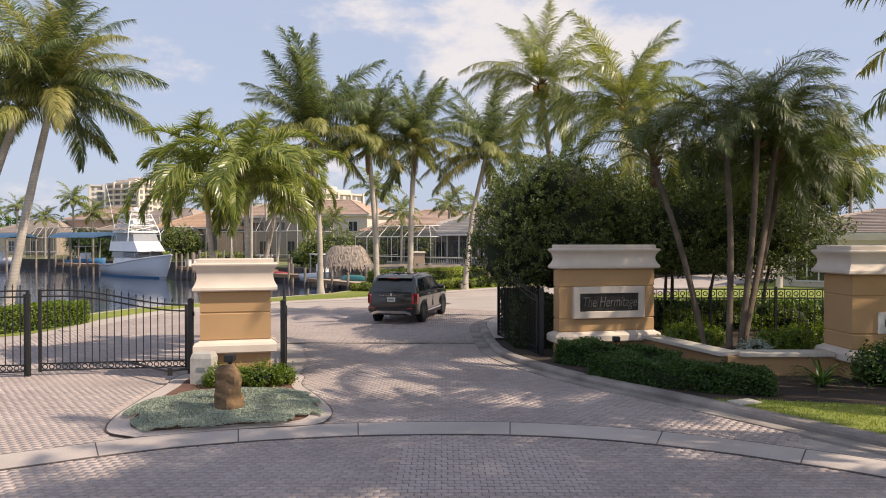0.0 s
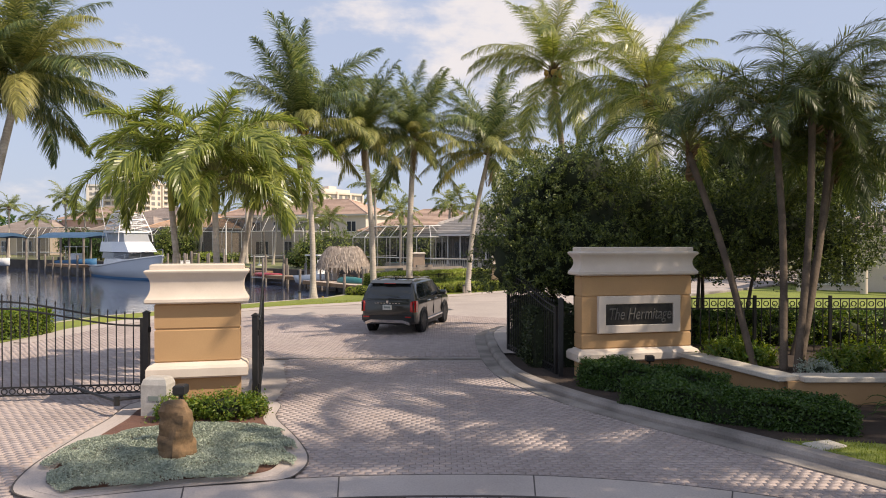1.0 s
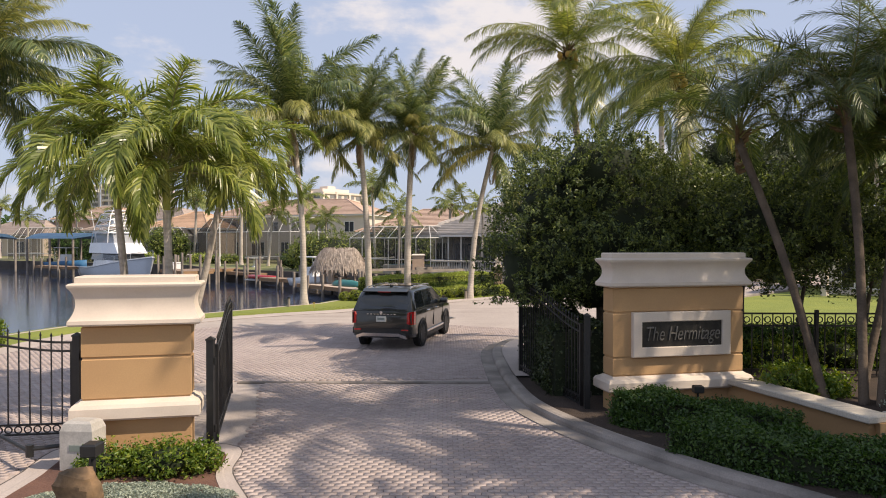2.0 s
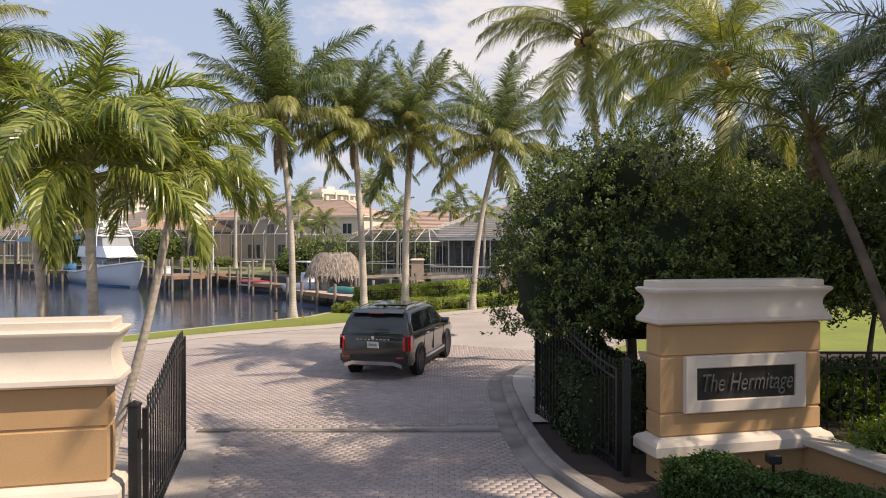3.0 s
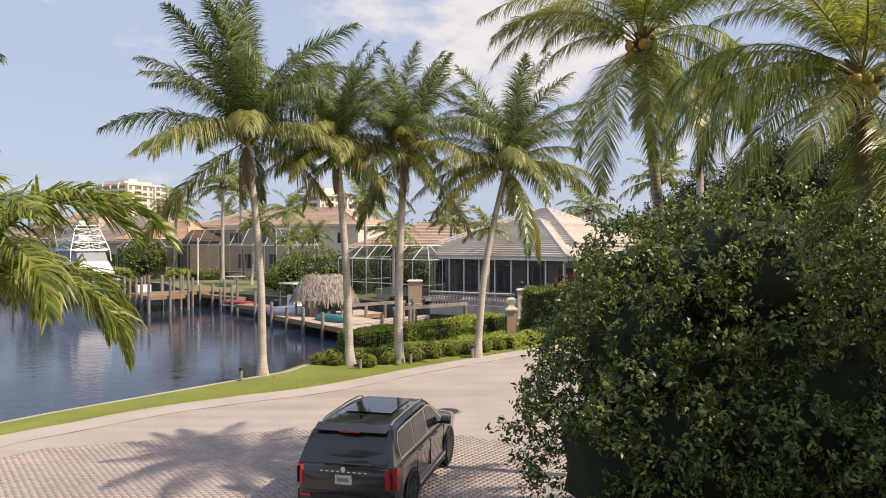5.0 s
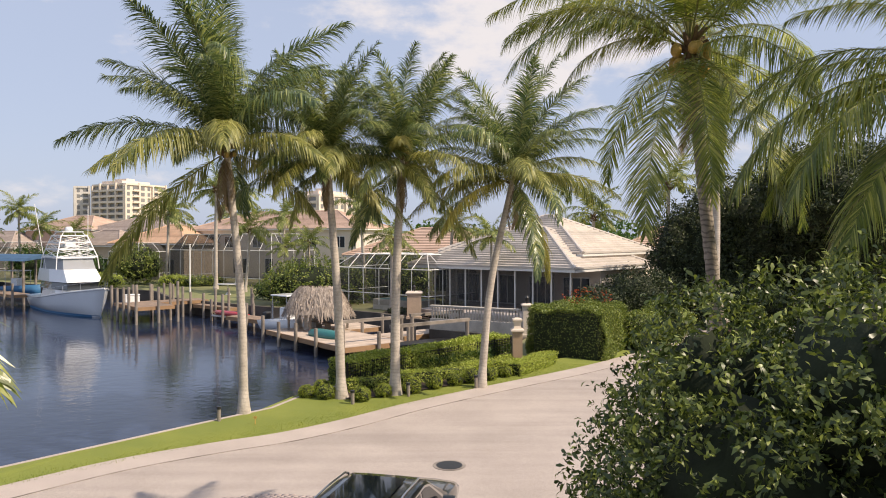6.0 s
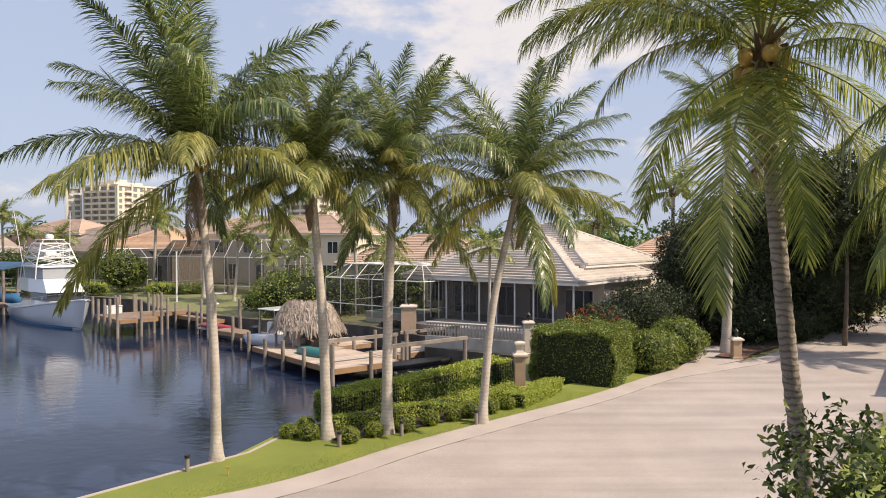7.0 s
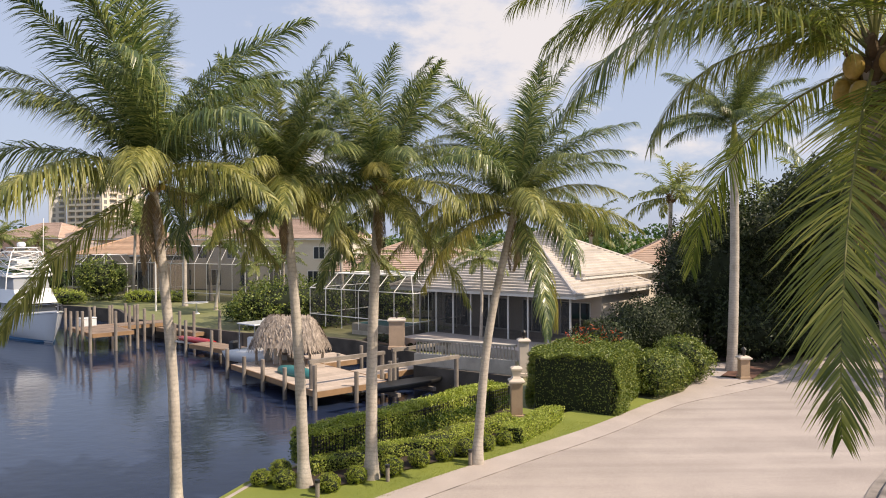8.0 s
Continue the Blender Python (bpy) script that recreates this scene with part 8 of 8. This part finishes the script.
        part("rim_back", Soup().tube([(x - sg * 0.05, y, 0.375), (x - sg * 0.02, y, 0.375)], 0.262, 24), M["car_black"], w)
        s = Soup()
        ring = []
        for j in range(15):
            a = math.pi * (j / 14) * 1.10 - 0.05 * math.pi
            ring.append([(sg * 0.975, y + r * math.cos(a), 0.375 + r * math.sin(a)) if q == 0 else (sg * 1.0, y + r * math.cos(a), 0.375 + r * math.sin(a)) for r, q in ((0.385, 0), (0.385, 1), (0.45, 1), (0.46, 0))])
        s.rings(ring)
        part("wheel_arch", s, M["car_black"], root, "black arch cladding")
        part("arch_liner", Soup().tube([(sg * 0.93, y, 0.375), (sg * 0.988, y, 0.375)], 0.395, 24), M["car_black"], root)

    for y in (-1.45, 1.45):
        for sg in (-1, 1):
            wheel(sg * 0.885, y, sg)

    def rear_y(z):
        return -2.40 + 0.35 * (z - 1.09) / 0.55 if z > 1.09 else -2.49

    def rear_panel(nm, poly, material, off, label=""):
        n = len(poly)
        vs = [(x, rear_y(z) - off, z) for x, z in poly] + [(x, rear_y(z) + 0.03, z) for x, z in poly]
        s = Soup().add(vs, [tuple(range(n - 1, -1, -1)), tuple(range(n, 2 * n))] + [(i, (i + 1) % n, n + (i + 1) % n, n + i) for i in range(n)])
        return part(nm, s, material, root, label)

    rear_panel("rear_window", [(-0.76, 1.14), (-0.79, 1.3), (-0.70, 1.56), (0.70, 1.56), (0.79, 1.3), (0.76, 1.14)], M["dark_glass"], 0.02, "dark tinted rear window")
    part("spoiler", Soup().rings([[(-0.72, -2.02, 1.66), (-0.70, -2.2, 1.60), (-0.70, -2.22, 1.62), (-0.72, -2.0, 1.70)], [(0.72, -2.02, 1.66), (0.70, -2.2, 1.60), (0.70, -2.22, 1.62), (0.72, -2.0, 1.70)]]), M["car_paint"], root)
    part("brake_light", Soup().box(-0.2, 0.2, -2.235, -2.20, 1.60, 1.62), M["tail_red"], root)
    part("tailgate_seam", Soup().box(-0.74, 0.74, -2.512, -2.495, 0.655, 0.663), M["car_black"], root)
    part("bumper", Soup().rings([[(x, y - 0.02, z) for y, z in ((-2.40 + 0.13 * abs(x) ** 3, 0.42), (-2.52 + 0.13 * abs(x) ** 3, 0.46), (-2.52 + 0.13 * abs(x) ** 3, 0.62), (-2.44 + 0.13 * abs(x) ** 3, 0.64))] for x in (-0.93, -0.85, -0.6, -0.3, 0, 0.3, 0.6, 0.85, 0.93)]), M["car_black"], root)
    part("skid_plate", Soup().rings([[(x, -2.575 + 0.1 * abs(x) ** 3 + dy, z - 0.06 * max(0, abs(x) - 0.55) / 0.2) for dy, z in ((0.0, 0.40), (-0.02, 0.49), (0.03, 0.51), (0.05, 0.40))] for x in (-0.78, -0.68, -0.55, -0.25, 0, 0.25, 0.55, 0.68, 0.78)]), M["chrome"], root, "silver skid plate")
    pl = part("number_plate", Soup().box(-0.155, 0.155, -2.53, -2.505, 0.80, 0.955, bevel=0.004), M["plate"], root)
    part("print_bar", Soup().box(-0.11, 0.11, -2.5325, -2.53, 0.85, 0.91), M["bar_grey"], pl)
    part("emblem", Soup().tube([(0, -2.50, 1.055), (0, -2.525, 1.055)], 0.045, 12), M["chrome"], root)
    for i in range(9):
        x = -0.42 + i * 0.105
        part("badge_bar", Soup().box(x - 0.03, x + 0.03, -2.515, -2.495, 1.0, 1.02), M["chrome"], root)
    part("rear_wiper", Soup().tube([(0, -2.44, 1.15), (0.42, -2.42, 1.19)], 0.012, 5), M["car_black"], root)
    part("sunroof", Soup().add([(-0.5, -1.3, 1.742), (0.5, -1.3, 1.742), (0.5, 0.0, 1.738), (-0.5, 0.0, 1.738)], [(0, 1, 2, 3)]), M["dark_glass"], root)
    part("antenna", Soup().rings([[(-0.03, -1.62, 1.71), (0.03, -1.62, 1.71), (0.02, -1.45, 1.71), (-0.02, -1.45, 1.71)], [(-0.006, -1.66, 1.785), (0.006, -1.66, 1.785), (0.006, -1.6, 1.785), (-0.006, -1.6, 1.785)]]), M["car_paint"], root)
    wy = lambda z: 1.29 - 0.99 * (z - 1.085) / 0.575
    part("windscreen", Soup().add([(-0.78, wy(1.12) + 0.012, 1.12), (0.78, wy(1.12) + 0.012, 1.12), (0.64, wy(1.6) + 0.012, 1.6), (-0.64, wy(1.6) + 0.012, 1.6)], [(0, 1, 2, 3)]), M["dark_glass"], root)
    part("grille", Soup().box(-0.5, 0.5, 2.42, 2.5, 0.55, 0.82, bevel=0.03), M["car_black"], root)
    return root


suv(Matrix.Translation((-1.22, 27.45, 0.0)) @ pose(0, 0, 0, 0, 0, -13.6) @ Matrix.Diagonal((0.93, 1, 1, 1)))
# ---- interlocking pavers, the smallest pieces last ----
PX, PY = 0.158, 0.104


def paver_shape(w=PX - 0.004, d=PY - 0.004, cut=0.02, h=0.012, ins=0.98):
    """One paver: an eight-sided block whose cut corners leave small dark pockets."""
    a, b = w / 2, d / 2
    top = [(-a + cut, -b), (a - cut, -b), (a, -b + cut), (a, b - cut), (a - cut, b), (-a + cut, b), (-a, b - cut), (-a, -b + cut)]
    V = [(x * 1.0, y * 1.0, -0.03) for x, y in top] + [(x * ins, y * ins, h) for x, y in top]
    F = [(i, (i + 1) % 8, 8 + (i + 1) % 8, 8 + i) for i in range(8)] + [tuple(range(8, 16))]
    return V, F


FRONT = [(-9.5, 6.5)] + [(x, y - 0.64) for x, y in arc if -7.4 <= x <= 7.2] + [(8.4, 6.5)]
east_edge = [(x - 0.03, y) for x, y in gl if 10.8 < y < 27.5]
west_edge = [(-3.05, 15.6), (-2.72, 14.4), (-2.2, 13.3), (-1.88, 12.4), (-1.85, 11.7)]
GATE = [(x, y + 0.01) for x, y in arc if -1.85 < x < 4.7] + [p for p in east_edge if p[1] < 20.4] + [(-3.9, 20.4), (-3.2, 17.5)] + west_edge
INNER = [(-5.55, 20.58)] + [p for p in east_edge if 20.58 < p[1] < 27.0] + [(2.6, 28.2), (2.8, 29.6), (0.0, 31.0), (-4.0, 31.4), (-9.4, 29.8), (-11.4, 27.0), (-12.2, 22.02), (-5.58, 22.02)]
WEST = [(x, y + 0.01) for x, y in arc if x < -4.9] + [(-5.75, 12.2), (-5.8, 14.2), (-5.7, 16.2), (-5.6, 22), (-12.4, 22), (-12.4, 9.2)]


def lay(polys, seed):
    rng = np.random.default_rng(seed)
    P = []
    for poly in polys:
        xs, ys = [p[0] for p in poly], [p[1] for p in poly]
        ny, nx = int((max(ys) - min(ys)) / PY) + 2, int((max(xs) - min(xs)) / PX) + 2
        j, i = np.meshgrid(np.arange(ny), np.arange(nx), indexing="ij")
        x = min(xs) + (i + 0.5 * (j % 2)) * PX
        y = min(ys) + j * PY
        k = np.zeros(x.size, bool)
        for dx in (-0.07, 0.07):
            for dy in (-0.045, 0.045):
                k |= inside(poly, x.ravel() + dx, y.ravel() + dy)
        P.append(np.stack([x.ravel()[k], y.ravel()[k]], 1))
    P = np.concatenate(P)
    return P, rng


def pavers():
    V0, F0 = paver_shape()
    V0 = np.array(V0)
    bedding = Soup()
    for poly, z in ((FRONT, -0.004), (GATE, -0.003), (WEST, -0.003), (INNER, -0.003)):
        bedding.add([(x, y, z) for x, y in poly], [tuple(range(len(poly)))])
    part("bedding", bedding, M["joint"], road, "dark sand joints")
    P, rng = lay([FRONT, GATE, WEST, INNER], 8)
    near = (np.abs(P[:, 0] - 0.6) < 1.25) & (P[:, 1] > 8.3) & (P[:, 1] < 10.4)
    pick = np.flatnonzero(near)[:300]
    one = mesh_np("paver", V0, [tuple(f) for f in F0])
    one.materials.append(M["paver"])
    for q in pick:
        ob = new("paver", one)
        ob.parent = road
        ob.matrix_basis = pose(P[q, 0], P[q, 1], rng.uniform(-0.002, 0.002), rng.normal(0, 0.35), rng.normal(0, 0.35), rng.normal(0, 0.5))
    rest = np.delete(P, pick, axis=0)
    n = len(rest)
    tilt = rng.normal(0, 0.006, (n, 2))
    V = V0[None] + np.concatenate([rest, rng.uniform(-0.002, 0.002, (n, 1))], 1)[:, None]
    V[..., 2] += (V0[None, :, 0] * tilt[:, :1] + V0[None, :, 1] * tilt[:, 1:])
    side = np.array(F0[:8])
    topf = np.array([[8, 9, 10, 11], [8, 11, 12, 15], [15, 12, 13, 14]])
    Fs = np.concatenate([side, topf])
    F = (np.arange(n)[:, None, None] * 16 + Fs[None]).reshape(-1, 4)
    me = mesh_np("paver_field", V.reshape(-1, 3), F)
    me.materials.append(M["paver"])
    ob = new("paver_field", me)
    ob.parent = road
    tagged(ob, "field of interlocking clay pavers", kind="stuff")


pavers()
solid("concrete_band", Soup().box(-4.5, 1.05, 20.42, 20.56, -0.03, 0.022, bevel=0.004), M["kerb"], "narrow worn concrete strip across the drive inside the gate", "pavement", kind="structure")
